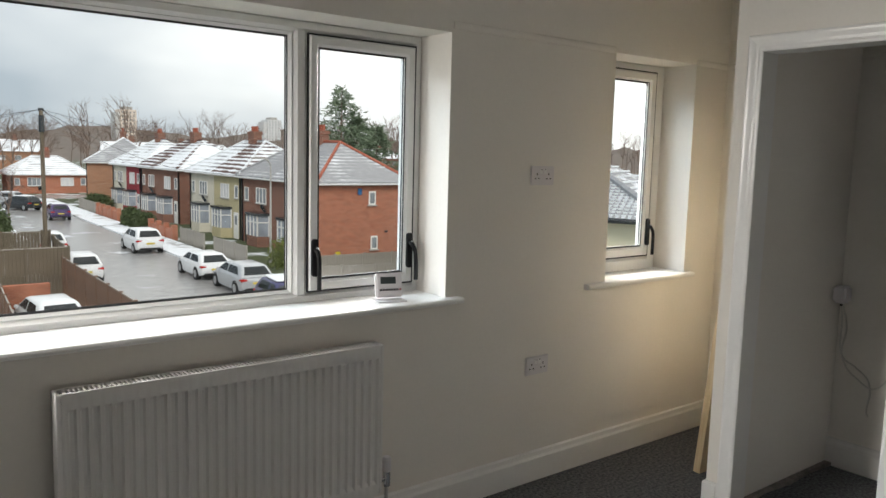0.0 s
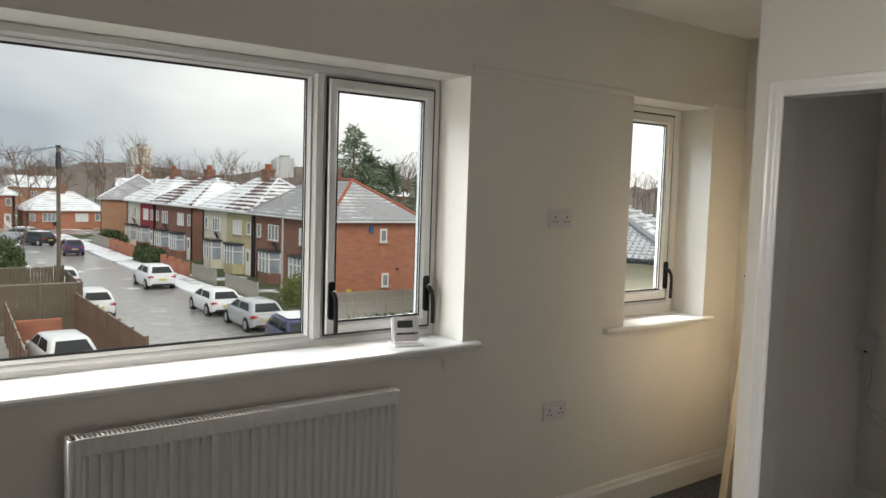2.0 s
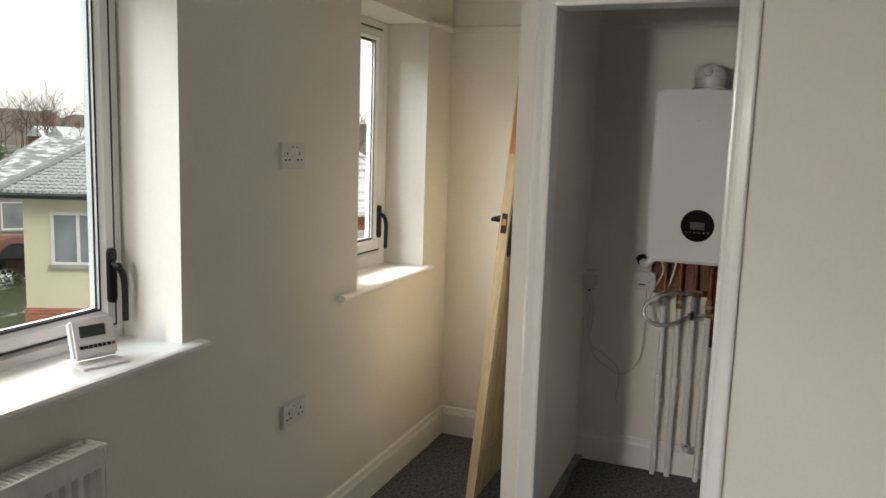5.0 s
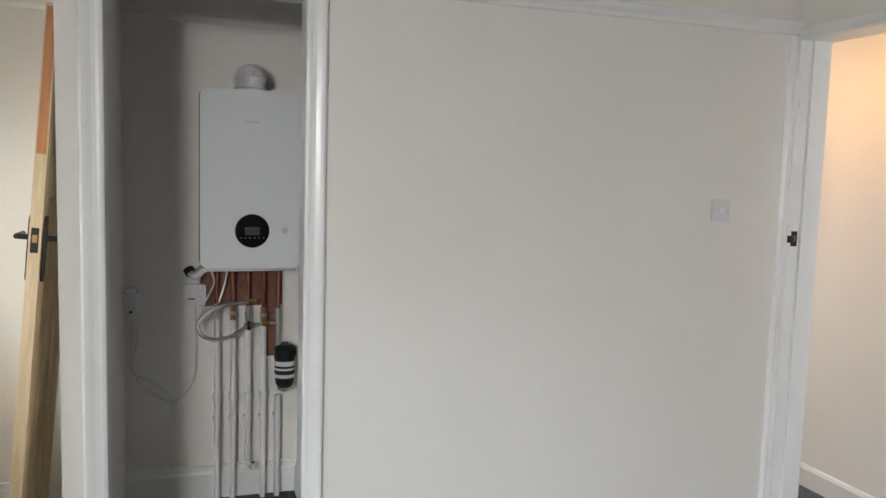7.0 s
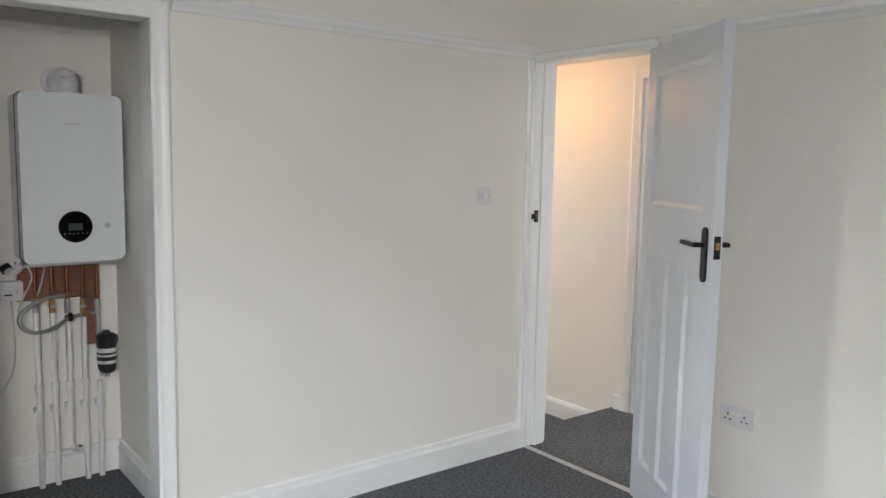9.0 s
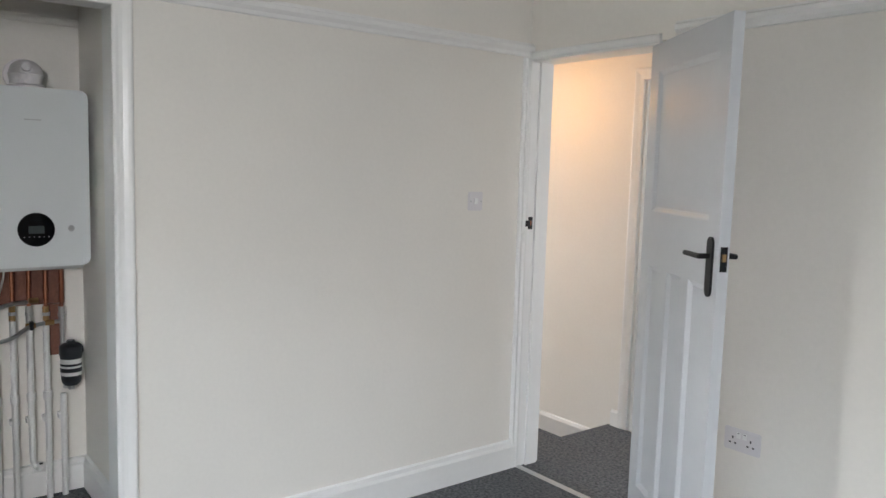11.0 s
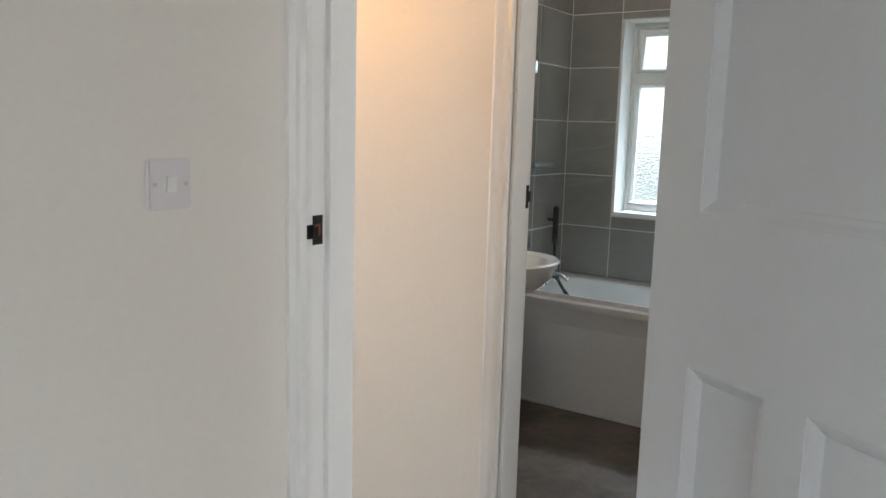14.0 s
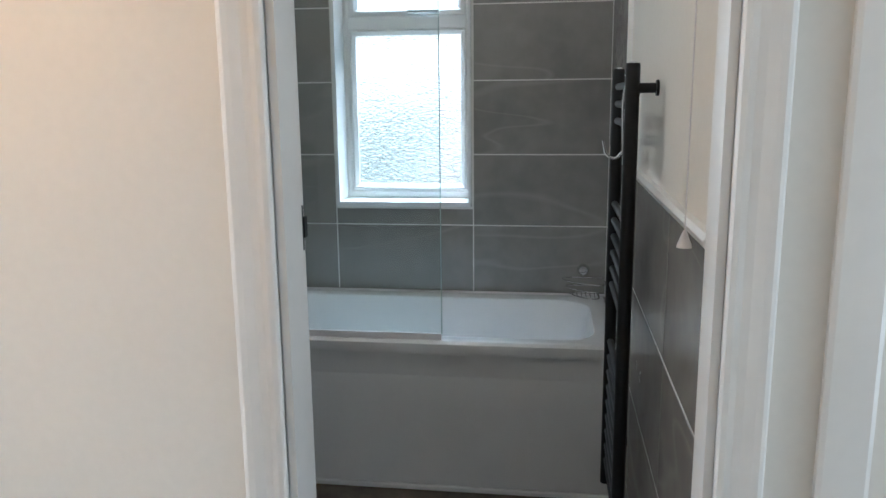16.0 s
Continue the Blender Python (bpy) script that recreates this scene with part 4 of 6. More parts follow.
# ---- bathroom ----
def tiles(parent, axis, face, out, us, zs, skip=()):
    """Single tiles with bevelled edges, standing out from the bed of grout at face."""
    g = 0.0026
    for i in range(len(us) - 1):
        for j in range(len(zs) - 1):
            u0, u1, z0, z1 = us[i] + g, us[i + 1] - g, zs[j] + g, zs[j + 1] - g
            if any(u0 >= k[0] - 0.01 and u1 <= k[1] + 0.01 and z0 >= k[2] - 0.01 and z1 <= k[3] + 0.01 for k in skip):
                continue
            bm = bmesh.new()
            e = 0.0015
            lo = [(u0, z0), (u1, z0), (u1, z1), (u0, z1)]
            hi = [(u0 + e, z0 + e), (u1 - e, z0 + e), (u1 - e, z1 - e), (u0 + e, z1 - e)]
            r = []
            for pts, d in ((lo, 0.0), (lo, 0.0065), (hi, 0.008)):
                r.append([bm.verts.new((face + out * d, u, z) if axis == "x" else (u, face + out * d, z)) for u, z in pts])
            for a, b in zip(r, r[1:]):
                for k in range(4):
                    bm.faces.new((a[k], a[(k + 1) % 4], b[(k + 1) % 4], b[k]))
            bm.faces.new(r[-1])
            part("tile", bm, TILE, parent)


ROWS_Z = [0.0, 0.286, 0.589, 0.886, 1.189, 1.495, 1.80, 2.10, H]
tb = structure("tile_bed_south", wall("y", BS - 0.012, BS - 0.0014, BW, BE, 0, H, [(3.173, 3.764, 0.962, 2.055)]), GROUT, "grouted tile bed round the bathroom window", "wall tiles")
te = structure("tile_bed_east", wall("x", BE + 0.0014, BE + 0.012, BS, -2.76, 0, H), GROUT, "grouted tile bed beside the bath", "wall tiles")
te2 = structure("tile_bed_half_east", wall("x", BE + 0.0014, BE + 0.012, -2.76, L1, 0, 1.205), GROUT, "grouted half height tile bed behind the basin", "wall tiles")
tw = structure("tile_bed_west", wall("x", BW - 0.012, BW - 0.0014, BS, L1, 0, 1.205), GROUT, "grouted half height tile bed behind the towel rail", "wall tiles")
tw2 = structure("tile_bed_west_upper", wall("x", BW - 0.012, BW - 0.0014, BS, -2.76, 1.205, H), GROUT, "grouted tile bed above the bath end", "wall tiles")
structure("trim", prism([(BW - 0.012, 1.200), (BW + 0.004, 1.200), (BW + 0.008, 1.212), (BW + 0.002, 1.222), (BW - 0.012, 1.222)], -2.76, L1, "y"), GLOSS, "white tile edging", "trim")
structure("trim", box(BW - 0.012, BW + 0.004, -2.768, -2.756, 1.222, H), GLOSS, "white upright tile edging", "trim")
structure("trim", box(BE - 0.004, BE + 0.012, -2.764, -2.752, 1.205, H), GLOSS, "white upright tile edging", "trim")

bt = thing("bath", (3.34, -3.09, 0), "white acrylic bath with a plain white front panel under the window", "bath")
bx0, bx1, by0, by1, bz = BW + 0.002, BE - 0.002, BS + 0.002, -2.742, 0.588
bm = bmesh.new()
def ring(inset, r, z):
    return [bm.verts.new((x, y, z)) for x, y in rounded(bx1 - bx0 - 2 * inset, by1 - by0 - 2 * inset, r, 6, (bx0 + bx1) / 2, (by0 + by1) / 2)]
rings = [ring(0.004, 0.012, bz - 0.05), ring(0, 0.014, bz - 0.036), ring(0, 0.014, bz - 0.010), ring(0.008, 0.016, bz), ring(0.060, 0.12, bz + 0.001), ring(0.070, 0.13, bz - 0.006), ring(0.085, 0.15, bz - 0.05), ring(0.13, 0.16, bz - 0.34), ring(0.20, 0.14, bz - 0.40)]
for a, b in zip(rings, rings[1:]):
    for k in range(len(a)):
        bm.faces.new((a[k], a[(k + 1) % len(a)], b[(k + 1) % len(a)], b[k]))
bm.faces.new(rings[-1])
part("tub", bm, ACRYLIC, bt, "", 0, True)
part("front_panel", prism([(-2.80, 0.022), (-2.783, 0.022), (-2.768, 0.45), (-2.752, 0.545), (-2.80, 0.545)], bx0, bx1, "x"), ACRYLIC, bt, "flat white bath panel")
part("plinth", prism([(-2.80, 0.0), (-2.778, 0.0), (-2.778, 0.014), (-2.782, 0.019), (-2.80, 0.019)], bx0, bx1, "x"), ACRYLIC, bt)
part("sealant", tube([(bx0, BS + 0.004, bz + 0.002), (bx1, BS + 0.004, bz + 0.002)], 0.006, 6), PLASTIC, bt)
part("tap_body", tube([(BE - 0.10, -3.02, bz + 0.055), (BE - 0.10, -3.17, bz + 0.055)], 0.018, 14), CHROME, bt, "chrome bath mixer")
for yy in (-3.03, -3.16):
    part("tap_pillar", tube([(BE - 0.10, yy, bz), (BE - 0.10, yy, bz + 0.055)], 0.014, 12), CHROME, bt)
    part("tap_head", tube([(BE - 0.10, yy, bz + 0.06), (BE - 0.10, yy, bz + 0.10)], 0.021, 12), CHROME, bt)
part("spout", tube(curve([(BE - 0.10, -3.095, bz + 0.055), (BE - 0.16, -3.095, bz + 0.06), (BE - 0.21, -3.095, bz + 0.03)], 5), 0.013, 12), CHROME, bt, "", 0, True)
scn = thing("shower_screen", (3.63, -2.762, bz), "clear glass shower screen standing on the bath rim", "shower screen")
gp = part("glass", box(3.21, BE - 0.03, -2.765, -2.759, bz + 0.022, 1.98), SCREEN, scn)
gp.visible_shadow = False
part("wall_channel", box(BE - 0.036, BE - 0.002, -2.775, -2.749, bz + 0.02, 1.98), CHROME, scn, "chrome wall channel")
for zz in (0.86, 1.75):
    part("hinge_block", box(BE - 0.13, BE - 0.10, -2.772, -2.752, zz - 0.03, zz + 0.03), CHROME, scn)
part("bottom_seal", box(3.21, BE - 0.03, -2.767, -2.757, bz + 0.001, bz + 0.024), PLASTIC, scn, "clear rubber seal")
part("edge", box(3.2075, 3.2105, -2.765, -2.759, bz + 0.022, 1.98), mat("green_glass_edge", (0.42, 0.52, 0.48), 0.15), scn, "polished green glass edge")
shl = thing("shower_shelf", (BE, -3.02, 1.23), "chrome and glass shower shelf on the tiled wall", "shelf")
part("glass_shelf", box(BE - 0.11, BE, -3.13, -2.92, 1.226, 1.232), SCREEN, shl)
part("mixer_bar", tube([(BE - 0.05, -3.16, 1.252), (BE - 0.05, -2.92, 1.252)], 0.017, 14), CHROME, shl, "chrome shower bar")
for yy in (-3.10, -2.98):
    part("support", tube([(BE, yy, 1.252), (BE - 0.05, yy, 1.252)], 0.012, 10), CHROME, shl)
hs = thing("hand_shower", (3.98, -3.25, bz), "black hand shower hanging with its hose into the bath", "shower")
part("hand_piece", box(4.006, 4.036, -3.26, -3.235, 0.79, 1.01), BLACK, hs, "", 0.006)
part("hose", tube(curve([(4.02, -3.247, 0.80), (4.00, -3.21, 0.71), (3.93, -3.10, 0.635), (3.86, -3.04, 0.580), (3.77, -3.00, 0.515), (3.70, -3.02, 0.43)], 6), 0.009, 8), BLACK, hs, "", 0, True)
part("hose_return", tube(curve([(3.97, -3.095, 0.63), (3.90, -3.04, 0.63), (3.82, -2.99, 0.565), (3.75, -2.97, 0.50), (3.70, -2.99, 0.43)], 6), 0.008, 8), BLACK, hs, "", 0, True)
part("wall_clip", tube([(BE, -3.247, 0.93), (4.02, -3.247, 0.93)], 0.010, 8), BLACK, hs)

ba = thing("basin", (3.80, -2.33, 0), "white ceramic pedestal basin", "basin")
bm = bmesh.new()
def oval(sx, sy, z, cx=3.84, n=28):
    return [bm.verts.new((min(cx + sx * math.cos(a), BE - 0.003), -2.33 + sy * math.sin(a), z)) for a in (2 * math.pi * k / n for k in range(n))]
rg = [oval(0.07, 0.09, 0.66, 3.86), oval(0.15, 0.17, 0.70, 3.84), oval(0.22, 0.235, 0.76), oval(0.245, 0.265, 0.815), oval(0.255, 0.275, 0.835), oval(0.245, 0.265, 0.842), oval(0.205, 0.225, 0.832), oval(0.17, 0.19, 0.78), oval(0.08, 0.09, 0.72)]
for a, b in zip(rg, rg[1:]):
    for k in range(28):
        bm.faces.new((a[k], a[(k + 1) % 28], b[(k + 1) % 28], b[k]))
bm.faces.new(rg[0][::-1]), bm.faces.new(rg[-1])
part("bowl", bm, CERAMIC, ba, "", 0, True)
part("pedestal", lathe([(0.115, 0), (0.11, 0.03), (0.085, 0.12), (0.075, 0.4), (0.085, 0.6), (0.11, 0.69)], (3.90, -2.33, 0), 22, None, 1.0, 0.95), CERAMIC, ba, "", 0, True)
part("tap", tube(curve([(3.98, -2.33, 0.83), (3.98, -2.33, 0.90), (3.94, -2.33, 0.92), (3.89, -2.33, 0.90)], 5), 0.012, 12), CHROME, ba, "chrome basin mixer", 0, True)
wc = thing("toilet", (3.75, -1.80, 0), "white ceramic close-coupled toilet with a closed seat", "toilet")
part("pan", lathe([(0.115, 0), (0.12, 0.03), (0.10, 0.12), (0.13, 0.24), (0.18, 0.34), (0.185, 0.385), (0.0, 0.386)], (3.74, -1.80, 0), 24, None, 1.22, 0.98), CERAMIC, wc, "", 0, True)
part("seat", lathe([(0.18, 0.388), (0.19, 0.395), (0.188, 0.408), (0.0, 0.412)], (3.74, -1.80, 0), 26, None, 1.22, 1.0), PLASTIC, wc, "white plastic seat", 0, True)
part("lid", lathe([(0.178, 0.413), (0.186, 0.420), (0.182, 0.430), (0.0, 0.436)], (3.74, -1.80, 0), 26, None, 1.22, 1.0), PLASTIC, wc, "white plastic lid", 0, True)
part("cistern", box(3.88, BE - 0.006, -1.98, -1.62, 0.40, 0.76), CERAMIC, wc, "", 0.02, True)
part("cistern_lid", box(3.87, BE - 0.004, -1.99, -1.61, 0.762, 0.79), CERAMIC, wc, "", 0.008, True)
part("flush_button", tube([(3.97, -1.80, 0.79), (3.97, -1.80, 0.796)], 0.02, 16), CHROME, wc)

tr = thing("towel_rail", (2.675, -2.17, 0.3), "black ladder towel radiator on the bathroom wall", "towel rail")
TY0, TY1, TX = -1.995, -2.385, 2.658
for yy in (TY0, TY1):
    part("upright", tube([(TX, yy, 0.28), (TX, yy, 1.495), (TX, yy, 1.500)], [0.0165, 0.0165, 0.015], 18), BLACK, tr, "", 0, True)
    part("cap", tube([(TX, yy, 1.500), (TX, yy, 1.5035)], 0.009, 12), CHROME, tr, "chrome vent cap")
    for zz in (1.445, 0.415):
        part("bracket", tube([(BW, yy, zz), (TX, yy, zz)], 0.0115, 14), BLACK, tr)
        part("rosette", tube([(BW, yy, zz), (BW + 0.006, yy, zz)], 0.018, 14), BLACK, tr)
for z0, n in ((1.36, 3), (0.90, 6), (0.36, 9)):
    for k in range(n):
        part("rung", tube([(TX, TY1, z0 + 0.046 * k), (TX, TY0, z0 + 0.046 * k)], 0.0095, 12), BLACK, tr, "", 0, True)
part("valve", tube([(TX, TY0, 0.28), (TX, TY0, 0.22), (BW + 0.01, TY0, 0.215)], 0.013, 10), CHROME, tr, "chrome valve")
hk = thing("towel_hook", (TX - 0.0, -2.05, 1.33), "bent wire hook hung over the towel rungs", "hook")
part("wire", tube(curve([(TX + 0.014, -2.03, 1.30), (TX + 0.016, -2.03, 1.42), (TX + 0.006, -2.03, 1.466), (TX - 0.012, -2.03, 1.462), (TX - 0.013, -2.03, 1.44)], 6), 0.0032, 8), CHROME, hk, "", 0, True)
part("hook", tube(curve([(TX + 0.014, -2.03, 1.30), (TX + 0.030, -2.03, 1.285), (TX + 0.052, -2.03, 1.295), (TX + 0.060, -2.03, 1.325)], 6), 0.0032, 8), CHROME, hk, "", 0, True)
cd = thing("wire_basket", (2.69, -3.36, 0.6), "chrome wire corner basket on a suction cup above the bath", "basket")
for zz, w in ((0.668, 0.0), (0.634, 0.012), (0.602, 0.024)):
    part("hoop", tube(curve([(BW + 0.012 + w, BS + 0.012, zz), (BW + 0.17 - w, BS + 0.012, zz), (BW + 0.165 - w, BS + 0.07 - w, zz), (BW + 0.09, BS + 0.13 - w, zz), (BW + 0.012 + w, BS + 0.135 - w, zz), (BW + 0.012 + w, BS + 0.012, zz)], 4), 0.0022, 6), CHROME, cd)
for k in range(7):
    part("wire", tube([(BW + 0.03 + 0.018 * k, BS + 0.014, 0.602), (BW + 0.03 + 0.018 * k, BS + 0.105 - 0.006 * k, 0.602)], 0.0018, 6), CHROME, cd)
part("suction_cup", tube([(2.695, BS, 0.700), (2.695, BS + 0.02, 0.700)], [0.026, 0.018], 16), CHROME, cd, "chrome suction cup")
part("hanger", tube([(2.695, BS + 0.018, 0.700), (2.695, BS + 0.014, 0.666)], 0.0025, 6), CHROME, cd)
pc = thing("light_pull", (2.628, -1.40, 1.195), "white bell-shaped light pull on a thin cord", "pull cord")
part("bell", lathe([(0.012, 1.195), (0.011, 1.200), (0.005, 1.216), (0.0025, 1.222), (0.0, 1.223)], (2.628, -1.40, 0), 16), PLASTIC, pc, "", 0, True)
part("cord", tube([(2.628, -1.40, 1.221), (2.628, -1.40, H)], 0.0012, 5), PLASTIC, pc)
pl = thing("ceiling_pendant", (3.75, -0.80, 1.85), "plain pendant lamp holder over the stairs", "lamp")
part("holder", lathe([(0.02, 1.94), (0.022, 1.97), (0.012, 2.0), (0.0, 2.002)], (3.75, -0.80, 0), 14), PLASTIC, pl)
part("flex", tube([(3.75, -0.80, 1.99), (3.75, -0.80, H)], 0.003, 6), PLASTIC, pl)

# ---- outside: the street below the windows ----
def brick_mat(name, a, b, mortar=(0.42, 0.38, 0.33), scale=1.0):
    m = mat(name, a, 0.85)
    n, l = m.node_tree.nodes, m.node_tree.links
    bt_, co, mp = n.new("ShaderNodeTexBrick"), n["Texture Coordinate"], n.new("ShaderNodeMapping")
    # courses run level on every wall: (x + y, z)
    sep, com, ad = n.new("ShaderNodeSeparateXYZ"), n.new("ShaderNodeCombineXYZ"), n.new("ShaderNodeMath")
    l.new(co.outputs["Object"], sep.inputs[0])
    l.new(sep.outputs[0], ad.inputs[0]), l.new(sep.outputs[1], ad.inputs[1])
    l.new(ad.outputs[0], com.inputs[0]), l.new(sep.outputs[2], com.inputs[1])
    l.new(com.outputs[0], bt_.inputs["Vector"])
    bt_.inputs["Scale"].default_value = scale
    bt_.inputs["Brick Width"].default_value, bt_.inputs["Row Height"].default_value, bt_.inputs["Mortar Size"].default_value = 0.225, 0.075, 0.013
    bt_.inputs["Color1"].default_value, bt_.inputs["Color2"].default_value, bt_.inputs["Mortar"].default_value = (*a, 1), (*b, 1), (*mortar, 1)
    big = n.new("ShaderNodeTexNoise")
    big.inputs["Scale"].default_value, big.inputs["Detail"].default_value, big.inputs["Roughness"].default_value = 1.6, 6, 0.75
    mp.inputs["Scale"].default_value = (1, 1, 3.5)
    l.new(co.outputs["Object"], mp.inputs["Vector"]), l.new(mp.outputs["Vector"], big.inputs["Vector"])
    mx = n.new("ShaderNodeMix")
    mx.data_type, mx.blend_type = "RGBA", "MULTIPLY"
    rp = n.new("ShaderNodeValToRGB")
    rp.color_ramp.elements[0].position, rp.color_ramp.elements[0].color = 0.34, (0.66, 0.64, 0.64, 1)
    rp.color_ramp.elements[1].position, rp.color_ramp.elements[1].color = 0.66, (1.14, 1.12, 1.10, 1)
    l.new(big.outputs["Fac"], rp.inputs["Fac"])
    mx.inputs[0].default_value = 1.0
    l.new(bt_.outputs["Color"], mx.inputs[6]), l.new(rp.outputs["Color"], mx.inputs[7])
    l.new(mx.outputs[2], n["Principled BSDF"].inputs["Base Color"])
    return m


def snowy(name, base, dark, amount, scale=0.6, rough=0.8, streak=(1, 1, 1), rows=0.0, soft=0.05):
    """A base surface with thawing snow lying on it in patches; amount 0 to 1."""
    m = mat(name, base, rough, dark=dark, scale=3, fine=25)
    n, l = m.node_tree.nodes, m.node_tree.links
    b = n["Principled BSDF"]
    src = b.inputs["Base Color"].links[0].from_socket
    co, mp, ns, rp, mx = n["Texture Coordinate"], n.new("ShaderNodeMapping"), n.new("ShaderNodeTexNoise"), n.new("ShaderNodeValToRGB"), n.new("ShaderNodeMix")
    mp.inputs["Scale"].default_value = streak
    ns.inputs["Scale"].default_value, ns.inputs["Detail"].default_value, ns.inputs["Roughness"].default_value = scale, 6, 0.65
    l.new(co.outputs["Object"], mp.inputs["Vector"]), l.new(mp.outputs["Vector"], ns.inputs["Vector"]), 
    if rows:
        wv, ma = n.new("ShaderNodeTexWave"), n.new("ShaderNodeMath")
        wv.wave_type, wv.bands_direction = "BANDS", "Z"
        wv.inputs["Scale"].default_value, wv.inputs["Distortion"].default_value, wv.inputs["Detail Scale"].default_value = rows, 1.2, 0.6
        ma.operation, ma.inputs[1].default_value = "MULTIPLY_ADD", 0.30
        l.new(co.outputs["Object"], wv.inputs["Vector"]), l.new(wv.outputs["Fac"], ma.inputs[0])
        sb = n.new("ShaderNodeMath")
        sb.operation, sb.inputs[1].default_value = "SUBTRACT", 0.15
        l.new(ns.outputs["Fac"], sb.inputs[0]), l.new(sb.outputs[0], ma.inputs[2]), l.new(ma.outputs[0], rp.inputs["Fac"])
    else:
        l.new(ns.outputs["Fac"], rp.inputs["Fac"])
    p = 0.5 + (0.5 - amount) * 0.5
    rp.color_ramp.elements[0].position, rp.color_ramp.elements[1].position = max(0, p - soft), min(1, p + soft)
    mx.data_type = "RGBA"
    l.new(rp.outputs["Color"], mx.inputs[0]), l.new(src, mx.inputs[6])
    mx.inputs[7].default_value = (0.78, 0.81, 0.85, 1)
    l.new(mx.outputs[2], b.inputs["Base Color"])
    return m


RED = brick_mat("red_brick", (0.50, 0.155, 0.08), (0.36, 0.10, 0.055), (0.46, 0.27, 0.19))
BROWN = brick_mat("brown_brick", (0.27, 0.095, 0.06), (0.17, 0.06, 0.042), (0.32, 0.22, 0.17))
ORANGE = brick_mat("orange_brick", (0.46, 0.22, 0.12), (0.40, 0.18, 0.10), (0.4, 0.28, 0.2))
CREAM = mat("cream_render", (0.66, 0.62, 0.52), 0.85, var=0.12, scale=1)
YELLOW = mat("yellow_render", (0.50, 0.44, 0.27), 0.85, var=0.12, scale=1)
CRIMSON = mat("red_painted_render", (0.33, 0.04, 0.05), 0.8, var=0.15, scale=1)
GREYR = mat("grey_render", (0.36, 0.35, 0.34), 0.85, var=0.12, scale=1)
PALE = mat("pale_yellow_render", (0.72, 0.68, 0.50), 0.85, var=0.08, scale=1)
SLATE = snowy("grey_tiles_light_snow", (0.34, 0.345, 0.36), (0.25, 0.255, 0.27), 0.02, 0.35, streak=(1, 1, 1.5), rows=1.5, soft=0.10)
SNOWROOF = snowy("roof_under_snow", (0.20, 0.20, 0.21), (0.12, 0.12, 0.13), 0.84, 0.4, streak=(1, 1, 1.5), rows=1.1, soft=0.12)
BROWNROOF = snowy("brown_tiles_streaked_snow", (0.12, 0.062, 0.05), (0.07, 0.04, 0.035), 0.44, 0.4, streak=(1, 1, 1.5), rows=1.1, soft=0.07)
PANTILE = snowy("dark_pantiles_snow", (0.34, 0.35, 0.37), (0.25, 0.26, 0.27), 0.45, 1.6, streak=(1, 1, 4))
RIDGE = mat("red_ridge_tile", (0.42, 0.12, 0.07), 0.8, dark=(0.28, 0.08, 0.05))
SLATEGREY = mat("grey_pantile", (0.36, 0.37, 0.39), 0.8, dark=(0.27, 0.28, 0.30))
SNOW = mat("snow", (0.80, 0.83, 0.87), 0.7, var=0.08, scale=2, fine=12, bump=0.3)
ROAD = snowy("wet_asphalt", (0.37, 0.36, 0.35), (0.21, 0.21, 0.21), 0.21, 0.30, 0.25)
PAVE = snowy("pavement_snow", (0.30, 0.29, 0.28), (0.2, 0.2, 0.2), 0.66, 0.5)
GRASS = snowy("rough_grass_snow", (0.075, 0.095, 0.035), (0.035, 0.045, 0.02), 0.32, 0.25, 0.95)
PALEWOOD = mat("pale_grey_fence_wood", (0.42, 0.39, 0.35), 0.9, dark=(0.26, 0.24, 0.21), stretch=(6, 6, 0.6), scale=3, fine=20)
FENCE = mat("weathered_fence_wood", (0.20, 0.16, 0.115), 0.9, dark=(0.09, 0.072, 0.052), stretch=(6, 6, 0.6), scale=3, fine=20)
REDFENCE = mat("brown_fence_wood", (0.23, 0.135, 0.09), 0.9, dark=(0.13, 0.08, 0.055), stretch=(6, 6, 0.6), scale=3, fine=20)
HEDGE = mat("hedge_leaf", (0.085, 0.115, 0.04), 0.8, dark=(0.03, 0.048, 0.016), scale=3, fine=20)
CONIF = mat("conifer_needles", (0.19, 0.25, 0.16), 0.8, dark=(0.09, 0.13, 0.08), scale=2, fine=12)
BARK = mat("bare_bark", (0.22, 0.155, 0.125), 0.95, dark=(0.12, 0.085, 0.07), scale=1)
WOODS = mat("far_bare_woods", (0.20, 0.165, 0.14), 1.0, dark=(0.105, 0.09, 0.08), scale=0.15, fine=1.2)
WINGLASS = mat("far_window_glass", (0.27, 0.30, 0.33), 0.12, var=0.4, scale=1.5)
BAYGLASS = mat("bay_window_glass", (0.36, 0.40, 0.46), 0.15, var=0.35, scale=1.2)
NET = mat("net_curtain", (0.66, 0.67, 0.69), 0.6, var=0.15, scale=2)
CARWHITE = mat("white_car_paint", (0.78, 0.80, 0.82), 0.2, var=0.03)
CARBLUE = mat("dark_blue_car_paint", (0.035, 0.035, 0.12), 0.2)
CARPURPLE = mat("purple_car_paint", (0.07, 0.045, 0.13), 0.2)
CARDARK = mat("dark_car_paint", (0.03, 0.035, 0.04), 0.2)
CARSILVER = mat("silver_car_paint", (0.52, 0.54, 0.56), 0.22, 0.3)
CARGLASS = mat("car_glass", (0.055, 0.065, 0.07), 0.03)
TYRE = mat("tyre_rubber", (0.02, 0.02, 0.021), 0.85)
